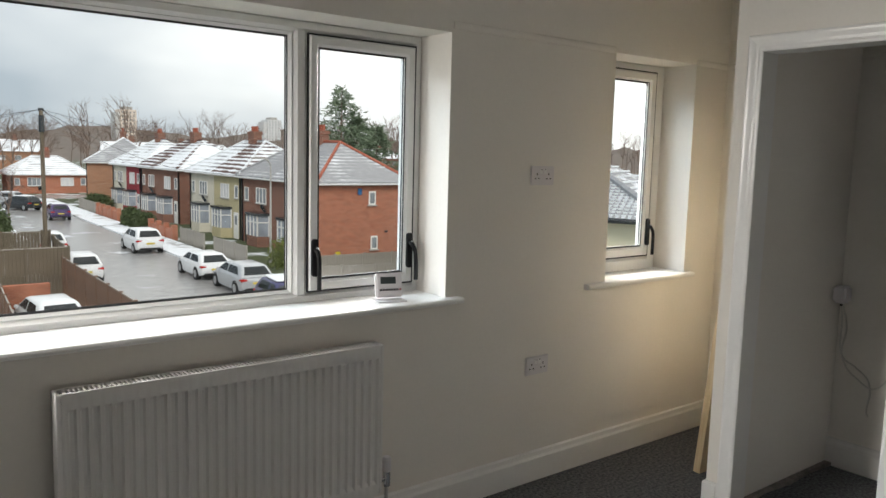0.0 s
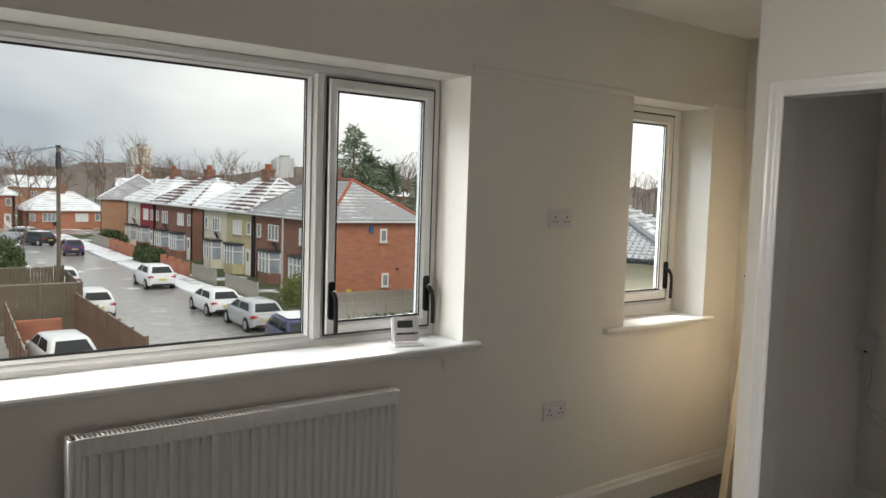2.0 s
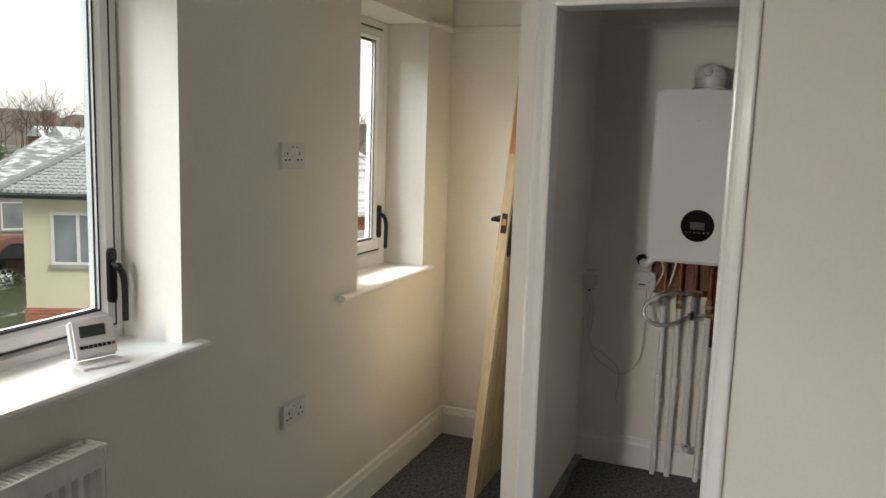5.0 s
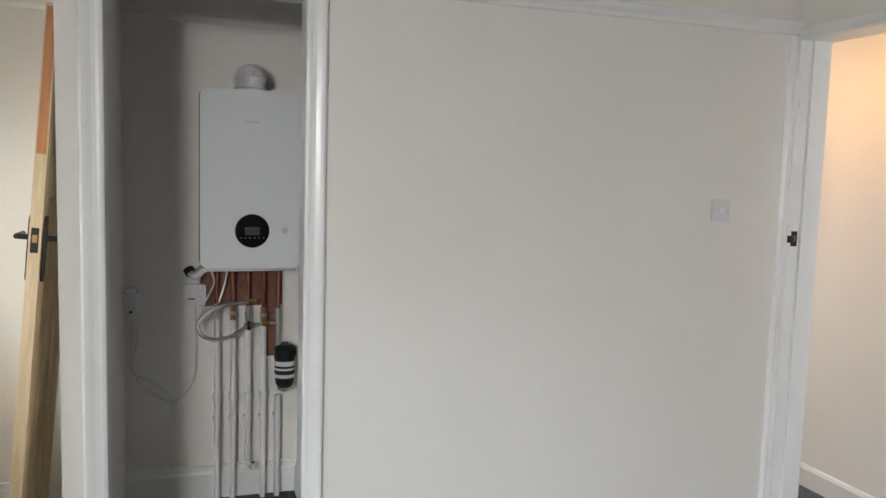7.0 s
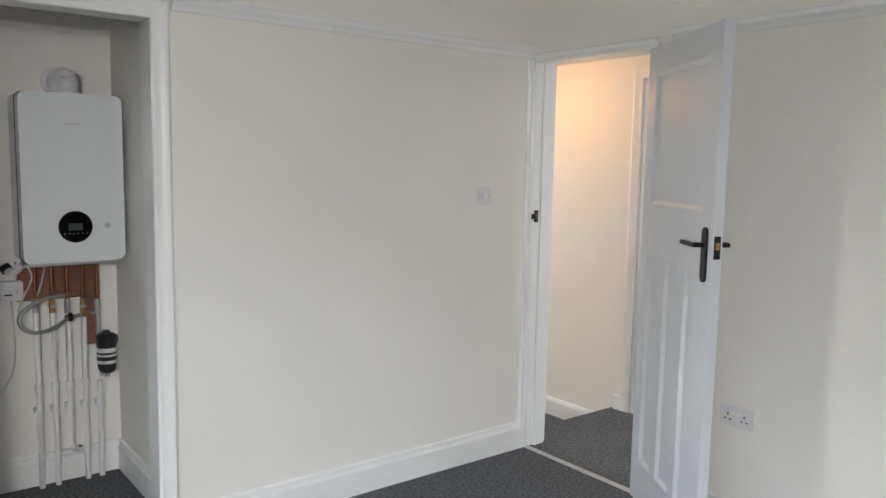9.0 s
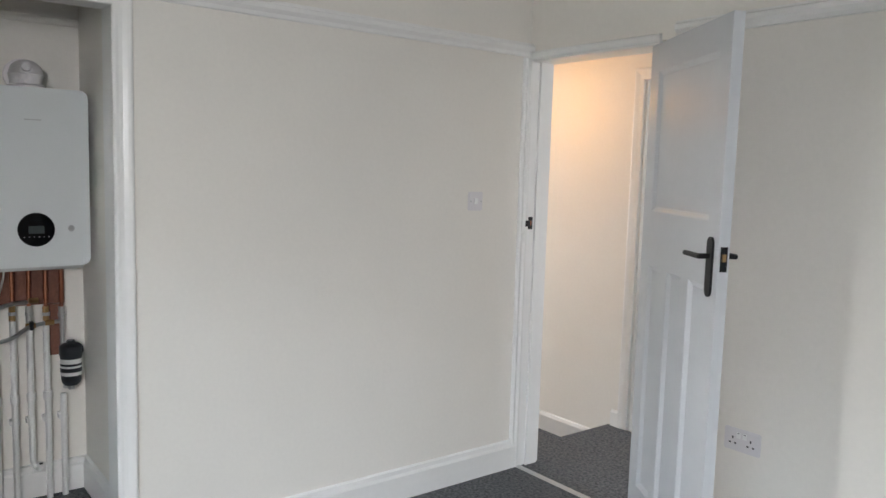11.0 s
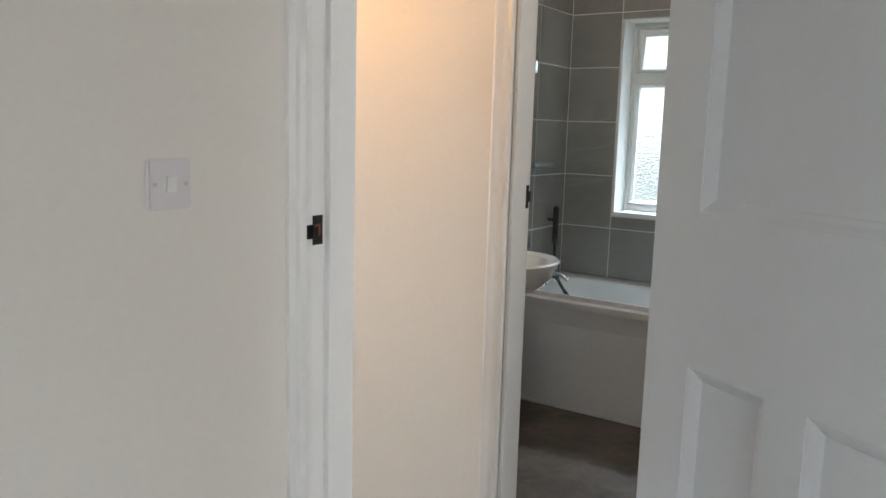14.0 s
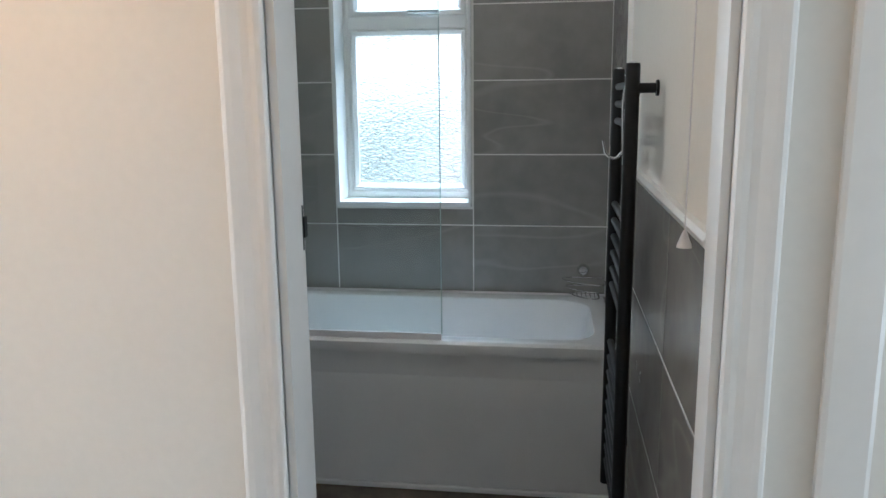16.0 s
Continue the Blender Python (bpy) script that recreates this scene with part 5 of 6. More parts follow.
TAIL = mat("red_tail_lamp", (0.45, 0.02, 0.02), 0.25)
PLATE = mat("yellow_number_plate", (0.62, 0.50, 0.08), 0.5)
CONCRETE = mat("grey_concrete", (0.40, 0.39, 0.37), 0.9, var=0.2, scale=1)
# distance haze is put into this colour by paling it
TOWERC = mat("hazed_tower_cladding", (0.72, 0.62, 0.54), 0.9, var=0.06, scale=0.1)
TOWERW = mat("white_tower_cladding", (0.62, 0.63, 0.64), 0.9, var=0.06, scale=0.1)
GUTTER = mat("white_gutter", (0.62, 0.62, 0.62), 0.5)


def rdx(y, off):
    """Across the street: the right kerb is at off 0, the left one at -6.7."""
    return 16.5 + 0.03 * (y - 30) + off


def strip(o0, o1, y0, y1, z0, z1):
    return prism([(rdx(y0, o0), y0), (rdx(y0, o1), y0), (rdx(y1, o1), y1), (rdx(y1, o0), y1)], z0, z1, "z")


structure("ground", box(-1500, 1500, -1500, 3000, G - 0.5, G - 0.02), GRASS, "rough grass and gardens with thawing snow", "ground")
structure("road", strip(-9.4, 0, 8, 122, G - 0.1, G + 0.0), ROAD, "wet grey asphalt street with slush", "road")
structure("road_cross", box(-60, 90, 108, 116, G - 0.1, G + 0.004), ROAD, "wet grey asphalt side road", "road")
structure("pavement", strip(0.0, 2.3, 8, 107, G - 0.1, G + 0.11), PAVE, "snow-covered pavement with a kerb", "pavement")
structure("pavement_west", strip(-8.6, -6.7, 62, 107, G - 0.1, G + 0.11), PAVE, "snow-covered pavement with a kerb", "pavement")


def pane_window(parent, x, y, z, w, h, bars=1, net=False, name="window"):
    """A window set in a front that faces -y, local to its house."""
    f = part(name, bar_frame(x - w / 2, x + w / 2, z, z + h, y - 0.05, y + 0.06, 0.07), UPVC, parent)
    part("pane", box(x - w / 2 + 0.05, x + w / 2 - 0.05, y - 0.015, y + 0.03, z + 0.05, z + h - 0.05), NET if net else WINGLASS, f)
    for k in range(bars):
        bxx = x - w / 2 + w * (k + 1) / (bars + 1)
        part("bar", box(bxx - 0.035, bxx + 0.035, y - 0.055, y + 0.02, z + 0.05, z + h - 0.05), UPVC, f)
    part("sill", box(x - w / 2 - 0.06, x + w / 2 + 0.06, y - 0.10, y + 0.02, z - 0.07, z - 0.005), CONCRETE, f)
    return f


def chimney(parent, x, y, z, top):
    c = part("chimney", box(x - 0.58, x + 0.58, y - 0.35, y + 0.35, z, top), BROWN, parent, "brick chimney stack")
    part("cap", box(x - 0.64, x + 0.64, y - 0.41, y + 0.41, top - 0.25, top - 0.05), BROWN, c)
    for k in (-0.42, -0.14, 0.14, 0.42):
        part("pot", lathe([(0.13, top - 0.05), (0.11, top + 0.35), (0.13, top + 0.42), (0.0, top + 0.42)], (x + k, y, 0), 8), RIDGE, c, "red clay pot")


def semi(name, label, L, D, eave, rise, walls, roofs, end, m, bays=True, ridge=False):
    """A pair of houses; local x along the front, front at y 0 facing -y. walls and roofs: left half, right half."""
    o = thing(name, (0, 0, 0), label, "house", "houses along the street")
    half = L / 2
    for k in (0, 1):
        part("front_wall", box(half * k, half * (k + 1), 0, 0.3, -0.3, eave), walls[k], o, "painted or brick front")
        part("rear_wall", box(half * k, half * (k + 1), D - 0.3, D, -0.3, eave), BROWN, o)
    for k, x0 in ((0, 0), (1, L - 0.3)):
        part("end_wall", box(x0 - 0.004 if k == 0 else x0, x0 + 0.3 if k == 0 else x0 + 0.304, 0.304, D - 0.304, -0.3, eave), end, o)
        part("end_return", box(x0 - 0.004 if k == 0 else x0, x0 + 0.3 if k == 0 else x0 + 0.304, 0.0, 0.304, -0.3, eave - 0.002), end if walls[k] in (RED, BROWN, ORANGE) else walls[k], o)
    ov, hp = 0.35, D / 2 * 0.95
    A, B = (-ov, -ov, eave), (L + ov, -ov, eave)
    C, Dd = (L + ov, D + ov, eave), (-ov, D + ov, eave)
    R0, R1, Mf, Mb, Rm = (hp, D / 2, eave + rise), (L - hp, D / 2, eave + rise), (half, -ov, eave), (half, D + ov, eave), (half, D / 2, eave + rise)
    for rm, faces in ((roofs[0], ((A, Mf, Rm, R0), (Dd, A, R0), (Mb, Dd, R0, Rm))), (roofs[1], ((Mf, B, R1, Rm), (B, C, R1), (C, Mb, Rm, R1)))):
        bm = bmesh.new()
        for f in faces:
            v = [bm.verts.new(p) for p in f]
            bm.faces.new(v)
        bmesh.ops.remove_doubles(bm, verts=bm.verts[:], dist=1e-4)
        g = bmesh.ops.extrude_face_region(bm, geom=bm.faces[:])
        bmesh.ops.translate(bm, verts=[q for q in g["geom"] if isinstance(q, bmesh.types.BMVert)], vec=(0, 0, 0.12))
        part("roof", bm, rm, o, "tiled hipped roof with snow")
    up = Vector((0, 0, 0.15))
    for lines, mt in ((((R0, R1), (B, R1), (C, R1)), RIDGE if ridge else roofs[0]), (((A, R0), (Dd, R0)), roofs[0])):
        hips = bmesh.new()
        for a, b in lines:
            tube([Vector(a) + up, Vector(b) + up], 0.11, 6, hips)
        part("ridge_tiles", hips, mt, o)
    gt = bmesh.new()
    for a, b in ((A, B), (B, C), (C, Dd), (Dd, A)):
        tube([Vector(a) + Vector((0, 0, -0.03)), Vector(b) + Vector((0, 0, -0.03))], 0.07, 6, gt)
    part("gutter", gt, GUTTER, o)
    for k in (0, 1):
        sgn = 1 if k else -1
        c = half + sgn * half * 0.42
        pane_window(o, c, 0, 3.05, 1.7, 1.15, 2, k == 1)
        pane_window(o, half + sgn * half * 0.84, 0, 3.15, 0.7, 1.0, 0)
        if bays:
            by = part("bay", prism([(c - 1.3, 0), (c - 0.9, -0.75), (c + 0.9, -0.75), (c + 1.3, 0)], -0.3, 0.75, "z"), walls[k], o, "bay window base")
            gl_ = part("bay_window", prism([(c - 1.27, 0), (c - 0.88, -0.72), (c + 0.88, -0.72), (c + 1.27, 0)], 0.75, 2.25, "z"), BAYGLASS, by)
            for bx_, byy in ((-1.27, -0.02), (-0.88, -0.73), (-0.3, -0.73), (0.3, -0.73), (0.88, -0.73), (1.27, -0.02)):
                part("bay_bar", box(c + bx_ - 0.07, c + bx_ + 0.07, byy - 0.04, byy + 0.04, 0.75, 2.25), UPVC, by)
            part("bay_rail", prism([(c - 1.29, 0), (c - 0.9, -0.76), (c + 0.9, -0.76), (c + 1.29, 0)], 1.72, 1.80, "z"), UPVC, by)
            part("bay_roof", prism([(c - 1.4, 0), (c - 0.98, -0.85), (c + 0.98, -0.85), (c + 1.4, 0)], 2.25, 2.42, "z"), CARDARK, by)
        d = part("door", box(half + sgn * half * 0.82 - 0.45, half + sgn * half * 0.82 + 0.45, -0.03, 0.05, 0.0, 2.05), UPVC if k else CARDARK, o, "front door")
        part("door_pane", box(half + sgn * half * 0.82 - 0.2, half + sgn * half * 0.82 + 0.2, -0.04, -0.02, 1.1, 1.8), WINGLASS, d)
        part("downpipe", tube([(half + sgn * half * 0.97, -0.06, 0), (half + sgn * half * 0.97, -0.06, eave)], 0.045, 6), CARDARK, o)
    dish = part("satellite_dish", tube([(half * 0.72, -0.30, 2.75), (half * 0.72, -0.26, 2.77)], 0.33, 16), CARDARK, o, "dark satellite dish")
    part("dish_arm", tube([(half * 0.72, -0.27, 2.7), (half * 0.72, 0.0, 2.6)], 0.03, 6), STEEL, dish)
    chimney(o, half, D / 2, eave + rise - 0.5, eave + rise + 0.95)
    o.matrix_basis = m
    return o


def along(y0, L):
    """Pose of a house whose near end stands at y0, with its front to the street."""
    return pose(24.45, y0 + L, G, 0, 0, -90)


h1 = semi("semi_detached_house", "red brick semi-detached pair with a grey hipped roof and red ridges", 12.0, 6.9, 4.88, 2.6, (BROWN, BROWN), (SLATE, SLATE), RED, pose(24.4, 56.4, G, 0, 0, -90), ridge=True)
# gable end towards the window: two small windows and a blue alarm box
for px, pz, hh in ((4.05, 3.47, 0.92), (4.25, 0.45, 0.92)):
    f = part("side_window", box(11.995, 12.06, px - 0.27, px + 0.27, pz, pz + hh), UPVC, h1, "small white side window")
    part("pane", box(12.04, 12.07, px - 0.17, px + 0.17, pz + 0.1, pz + hh - 0.12), WINGLASS, f)
    part("sill", box(12.0, 12.12, px - 0.38, px + 0.38, pz - 0.08, pz - 0.004), CONCRETE, f)
part("alarm_box", box(12.0, 12.1, 2.92, 3.2, 4.15, 4.58), mat("blue_alarm_box", (0.02, 0.12, 0.3), 0.4), h1, "blue alarm box")
part("vent", box(12.0, 12.05, 5.1, 5.35, 1.55, 1.7), DARK, h1)
semi("semi_detached_house", "cream and yellow rendered semi-detached pair with snow on the roof", 10.9, 7.2, 4.88, 2.6, (CREAM, YELLOW), (SNOWROOF, BROWNROOF), BROWN, along(56.6, 10.9))
semi("semi_detached_house", "dark brown brick semi-detached pair with snow on the roof", 11.1, 7.2, 4.88, 2.6, (BROWN, BROWN), (BROWNROOF, SNOWROOF), BROWN, along(70.2, 11.1))
semi("detached_house", "orange brick house with a snowy slate roof at the street end", 11, 8, 4.9, 2.8, (CREAM, ORANGE), (SNOWROOF, SLATE), ORANGE, pose(25.75, 107.1, G, 0, 0, -105), False)
semi("semi_detached_house", "cream and red painted semi-detached pair with snow on the roof", 10.0, 7.2, 4.88, 2.6, (CREAM, CRIMSON), (SNOWROOF, SNOWROOF), BROWN, along(81.5, 10.0))
for (hx, hy, hz, lab, wl_) in ((18.6, 119.5, -2.0, "red brick house facing down the street under snow", RED), (38, 128, 0, "brown brick house facing down the street under snow", BROWN), (7.5, 121, 0, "red brick house facing down the street under snow", RED)):
    semi("semi_detached_house", lab, 10, 7, 4.6, 2.4, (wl_, wl_), (SNOWROOF, SNOWROOF), wl_, pose(hx, hy, G + hz, 0, 0, 0), False)
for i in range(14):
    semi_x, semi_y = -60 + 17 * i + random.uniform(-3, 3), 160 + 22 * (i % 3)
    oo = thing("distant_house", (0, 0, 0), "distant brick house with a snowy roof", "house", "distant houses")
    part("wall", box(0, 11, 0, 8, -0.3, 5), random.choice((RED, BROWN, ORANGE)), oo)
    bmr = prism([(-0.4, 5), (8.4, 5), (4, 7.8)], -0.3, 11.3, "x")
    part("roof", bmr, SNOWROOF, oo, "snow-covered roof")
    for k in (2.2, 5.5, 8.8):
        pane_window(oo, k, 0, 3.0, 1.4, 1.1, 1)
    part("chimney", box(5, 6, 3.6, 4.4, 6.5, 9.0), BROWN, oo)
    oo.matrix_basis = pose(semi_x, semi_y, G - 0.2, 0, 0, random.choice((-12, 0, 14, 90)))

semi("semi_detached_house", "brick and cream pair behind the rear garden", 12, 7.2, 4.88, 2.6, (ORANGE, CREAM), (SNOWROOF, SNOWROOF), ORANGE, pose(6.6, -21, G, 0, 0, 180), False)

semi("semi_detached_house", "brick pair with a snowy roof beyond the pale house", 10, 7, 4.88, 2.6, (RED, RED), (SNOWROOF, SNOWROOF), RED, pose(24.95, 22.3, G - 0.9, 0, 0, -58), False)

# house with the arched porch beyond the right-hand casement
ah = thing("corner_house", (0, 0, 0), "grey rendered house with a brick arched porch and snowy tiles", "house")
part("ground_storey", wall("y", 0, 0.3, 0, 8, -0.3, 2.35, [(0.55, 1.95, -0.3, 1.3)]), RED, ah, "red brick ground storey")
arch = bmesh.new()
for k in range(13):
    a0, a1 = math.pi * k / 13, math.pi * (k + 1) / 13
    prism([(1.25 + 0.70 * math.cos(a0), 1.3 + 0.7 * math.sin(a0)), (1.25 + 1.0 * math.cos(a0), 1.3 + 1.0 * math.sin(a0)), (1.25 + 1.0 * math.cos(a1), 1.3 + 1.0 * math.sin(a1)), (1.25 + 0.7 * math.cos(a1), 1.3 + 0.7 * math.sin(a1))], -0.05, 0.2, "y", arch)
part("porch_arch", arch, BROWN, ah, "brick porch arch")
# dark half-disc over the uncut wall stands in for porch shade
part("arch_shade", prism([(1.25 + 0.69 * math.cos(math.pi * k / 12), 1.3 + 0.69 * math.sin(math.pi * k / 12)) for k in range(13)], -0.012, 0.28, "y"), CARDARK, ah)
part("porch_back", box(0.5, 2.0, 1.2, 1.3, -0.3, 2.3), CARDARK, ah)
part("porch_door", box(0.85, 1.65, 1.12, 1.19, -0.2, 1.85), REDFENCE, ah)
part("upper_storey", box(0, 8, 0.02, 6.5, 2.35, 4.45), GREYR, ah, "grey rendered upper storey")
part("side_wall", box(0, 0.3, 0.3, 6.5, -0.3, 2.35), RED, ah)
part("side_wall", box(7.7, 8, 0.3, 6.5, -0.3, 2.35), RED, ah)
pane_window(ah, 1.35, 0.02, 2.6, 1.3, 1.25, 0)
pane_window(ah, 5.4, 0.02, 2.6, 1.8, 1.25, 1)
pane_window(ah, 5.0, 0.0, 0.5, 2.2, 1.4, 2)
bm = bmesh.new()
rv = [bm.verts.new(p) for p in ((-0.4, -0.4, 4.4), (8.4, -0.4, 4.4), (8.4, 6.9, 4.4), (-0.4, 6.9, 4.4), (2.8, 3.25, 6.8), (5.2, 3.25, 6.8))]
for f in ((0, 1, 5, 4), (1, 2, 5), (2, 3, 4, 5), (3, 0, 4), (3, 2, 1, 0)):
    bm.faces.new([rv[i] for i in f])
part("roof", bm, PANTILE, ah, "snow-dusted tiled roof")
part("gutter", tube([(-0.4, -0.42, 4.38), (8.4, -0.42, 4.38)], 0.07, 6), CARDARK, ah)
ah.matrix_basis = pose(24.5, 32.7, G - 0.1, 0, 0, -36)

# pale house seen through the narrow window, with real pantile rows
ph = thing("pale_house", (0, 0, 0), "pale yellow rendered house with a snow-dusted pantile roof", "house")
PL = 5.3
part("wall", box(0, PL, 0, 7, -1.1, 4.85), PALE, ph)
part("brick_base", box(-0.03, PL + 0.03, -0.03, 7.03, -1.1, 2.2), RED, ph)
for wx in (1.2, 3.6):
    pane_window(ph, wx, 0, 3.2, 1.2, 1.2, 1)
    pane_window(ph, wx, -0.03, 0.6, 1.4, 1.3, 1)
EV, RI, HL, HR = 4.8, 6.6, 2.3, 3.8
A0, A1, R0, R1 = (-0.4, -0.4), (PL + 0.4, -0.4), (1.895, 3.5), (1.905, 3.5)
bm = bmesh.new()
rv = [bm.verts.new(p) for p in ((*A0, EV), (*A1, EV), (PL + 0.4, 7.4, EV), (-0.4, 7.4, EV), (*R0, RI), (*R1, RI))]
for f in ((0, 1, 5, 4), (1, 2, 5), (2, 3, 4, 5), (3, 0, 4), (3, 2, 1, 0)):
    bm.faces.new([rv[i] for i in f])
part("roof", bm, PANTILE, ph, "dark pantile roof under thin snow")
rolls = bmesh.new()
for k in range(41):
    x = -0.35 + (PL + 0.7) * k / 40
    top = min(1.0, max(0.03, (x + 0.4) / HL), max(0.03, (PL + 0.4 - x) / HR))
    tube([(x, -0.42, EV + 0.02), (x, -0.4 + 3.9 * top, EV + 0.02 + (RI - EV) * top)], 0.034, 5, rolls)
part("tile_rolls", rolls, SLATEGREY, ph)
courses = bmesh.new()
for k in range(1, 27):
    t_ = k / 27
    tube([(-0.4 + HL * t_, -0.4 + 3.9 * t_, EV + 0.04 + (RI - EV) * t_), (PL + 0.4 - HR * t_, -0.4 + 3.9 * t_, EV + 0.03 + (RI - EV) * t_)], 0.03, 4, courses)
part("tile_courses", courses, SNOW, ph, "snow caught on the tile courses")
hp_ = bmesh.new()
for pa, pb in ((A0, R0), (A1, R1), (R0, R1)):
    tube([(*pa, (EV if pa in (A0, A1) else RI) + 0.1), (*pb, RI + 0.1)], 0.085, 6, hp_)
part("hip_tiles", hp_, SLATEGREY, ph)
part("gutter", tube([(-0.4, -0.44, EV - 0.02), (PL + 0.4, -0.44, EV - 0.02)], 0.07, 6), CARDARK, ph)
side_rows = bmesh.new()
for k in range(1, 14):
    t_ = k / 14
    tube([(PL + 0.4 - HR * t_, -0.4 + 3.9 * t_, EV + 0.04 + (RI - EV) * t_), (PL + 0.4 - HR * t_, 7.4 - 3.9 * t_, EV + 0.04 + (RI - EV) * t_)], 0.035, 4, side_rows)
part("tile_courses", side_rows, SNOW, ph, "snow caught on the tile courses")
ph.matrix_basis = pose(13.06, 16.55, G + 0.8, 0, 0, -64)


# ---- vehicles ----
def car(name, label, paint, m, tall=1.45, length=4.3, wide=1.78, snow=True, group="parked cars"):
    """Local: nose towards +y, wheels on z 0."""
    o = thing(name, (0, 0, 0), label, "car", group)
    hl, hw, k = length / 2, wide / 2, tall / 1.45

    def loft(rows, material, nm, lab="", close=True):
        bm = bmesh.new()
        rr = [[bm.verts.new(p) for p in row] for row in rows]
        for a, b in zip(rr, rr[1:]):
            for i in range(len(a)):
                bm.faces.new((a[i], a[(i + 1) % len(a)], b[(i + 1) % len(a)], b[i]))
        if close:
            bm.faces.new(rr[0][::-1]), bm.faces.new(rr[-1])
        return part(nm, bm, material, o, lab, 0, True)
    # lower body: stations along y with half width, shoulder height and sill height
    rows = []
    for y, w, zb, zs in ((-hl, 0.74, 0.70, 0.46), (-hl + 0.05, 0.88, 0.82, 0.34), (-hl + 0.22, 0.95, 0.90, 0.27), (-hl + 0.6, 0.99, 0.94, 0.22), (-0.4, 1.0, 0.93, 0.20), (0.7, 1.0, 0.92, 0.20), (hl - 1.0, 0.985, 0.87, 0.21), (hl - 0.5, 0.95, 0.78, 0.23), (hl - 0.15, 0.86, 0.66, 0.28), (hl, 0.66, 0.55, 0.36)):
        w, zb = w * hw, zb * k
        rows.append([(-w * 0.93, y, zs), (-w * 0.98, y, zs + 0.1), (-w, y, (zs + zb) / 2), (-w * 0.985, y, zb - 0.10), (-w * 0.93, y, zb - 0.02), (-w * 0.6, y, zb + 0.02), (w * 0.6, y, zb + 0.02), (w * 0.93, y, zb - 0.02), (w * 0.985, y, zb - 0.10), (w, y, (zs + zb) / 2), (w * 0.98, y, zs + 0.1), (w * 0.93, y, zs)])
    loft(rows, paint, "body")
    base = 0.90 * k
    hh = tall - base

    def cab(f):
        """Rear end, front end and half width of the cabin at height fraction f."""
        return -hl + 0.10 + 0.60 * f ** 1.5, 1.30 - 0.95 * f ** 1.1, hw * (0.93 - 0.20 * f - 0.04 * f * f)
    rows = []
    for f in (0.0, 0.3, 0.6, 0.8, 0.90, 0.96, 1.0):
        a, b, w = cab(f)
        if f > 0.88:
            ins = (f - 0.88) * 2.6
            a, b, w = a + ins * 1.2, b - ins * 2, w - ins * 0.7
        rows.append([(x, y + (a + b) / 2, base - 0.02 + hh * f) for x, y in rounded(2 * w, b - a, 0.16, 3)])
    loft(rows, paint, "cabin")
    if snow:
        rows = []
        for f, z in ((0.30, 0.945), (0.36, 1.0), (0.62, 1.03)):
            a, b, w = cab(0.94)
            rows.append([(x, y + (a + b) / 2, base + hh * z) for x, y in rounded(2 * w * (1 - 0.25 * f), (b - a) * (0.98 - 0.25 * f), 0.16, 3)])
        loft(rows, SNOW, "snow_cover", "thin layer of snow")

    def glass(nm, pts):
        bm = bmesh.new()
        vs = [[bm.verts.new(p) for p in row] for row in pts]
        for a, b in zip(vs, vs[1:]):
            bm.faces.new((a[0], a[1], b[1], b[0]))
        g = bmesh.ops.extrude_face_region(bm, geom=bm.faces[:])
        part(nm, bm, CARGLASS, o, "dark glass")
    fs = (0.16, 0.4, 0.62, 0.76)
    zz = [base - 0.02 + hh * f for f in fs]
    fr = (0.20, 0.40, 0.60, 0.80)
    zr = [base - 0.02 + hh * f for f in fr]
    glass("rear_window", [((-cab(f)[2] * (0.84 - 0.10 * f), cab(f)[0] - 0.012, z), (cab(f)[2] * (0.84 - 0.10 * f), cab(f)[0] - 0.012, z)) for f, z in zip(fr, zr)])
    glass("windscreen", [((-cab(f)[2] * 0.84, cab(f)[1] + 0.012, z), (cab(f)[2] * 0.84, cab(f)[1] + 0.012, z)) for f, z in zip(fs, zz)])
    for sx in (-1, 1):
        glass("rear_side_window", [((sx * (cab(f)[2] + 0.008), cab(f)[0] + 0.42, z), (sx * (cab(f)[2] + 0.008), -0.22, z)) for f, z in zip(fs, zz)])
        glass("front_side_window", [((sx * (cab(f)[2] + 0.008), -0.12, z), (sx * (cab(f)[2] + 0.008), cab(f)[1] - 0.22, z)) for f, z in zip(fs, zz)])
        part("mirror", box(*sorted((sx * hw * 0.95, sx * hw * 1.12)), 0.78, 0.92, base - 0.02, base + 0.12), paint, o, "", 0.03, True)
        part("tail_lamp", box(*sorted((sx * hw * 0.56, sx * hw * 0.945)), -hl + 0.015, -hl + 0.28, 0.69 * k, 0.82 * k), TAIL, o, "red tail lamp", 0.03, True)
        part("headlight", box(*sorted((sx * hw * 0.50, sx * hw * 0.88)), hl - 0.36, hl - 0.08, 0.55 * k, 0.68 * k), CHROME, o, "clear headlight", 0.03, True)
        for wy in (-hl + 0.78, hl - 0.82):
            part("wheel_arch", tube([(sx * (hw - 0.22), wy, 0.33), (sx * (hw - 0.002), wy, 0.33)], 0.375, 22), TYRE, o)
            t_ = part("tyre", tube([(sx * (hw - 0.20), wy, 0.32), (sx * (hw + 0.012), wy, 0.32)], 0.32, 20), TYRE, o, "black tyre")
            part("rim", tube([(sx * (hw + 0.010), wy, 0.32), (sx * (hw + 0.018), wy, 0.32)], 0.21, 14), STEEL, t_, "alloy rim")
    part("number_plate", box(-0.26, 0.26, -hl - 0.02, -hl + 0.06, 0.56 * k, 0.665 * k), PLATE, o, "yellow number plate")
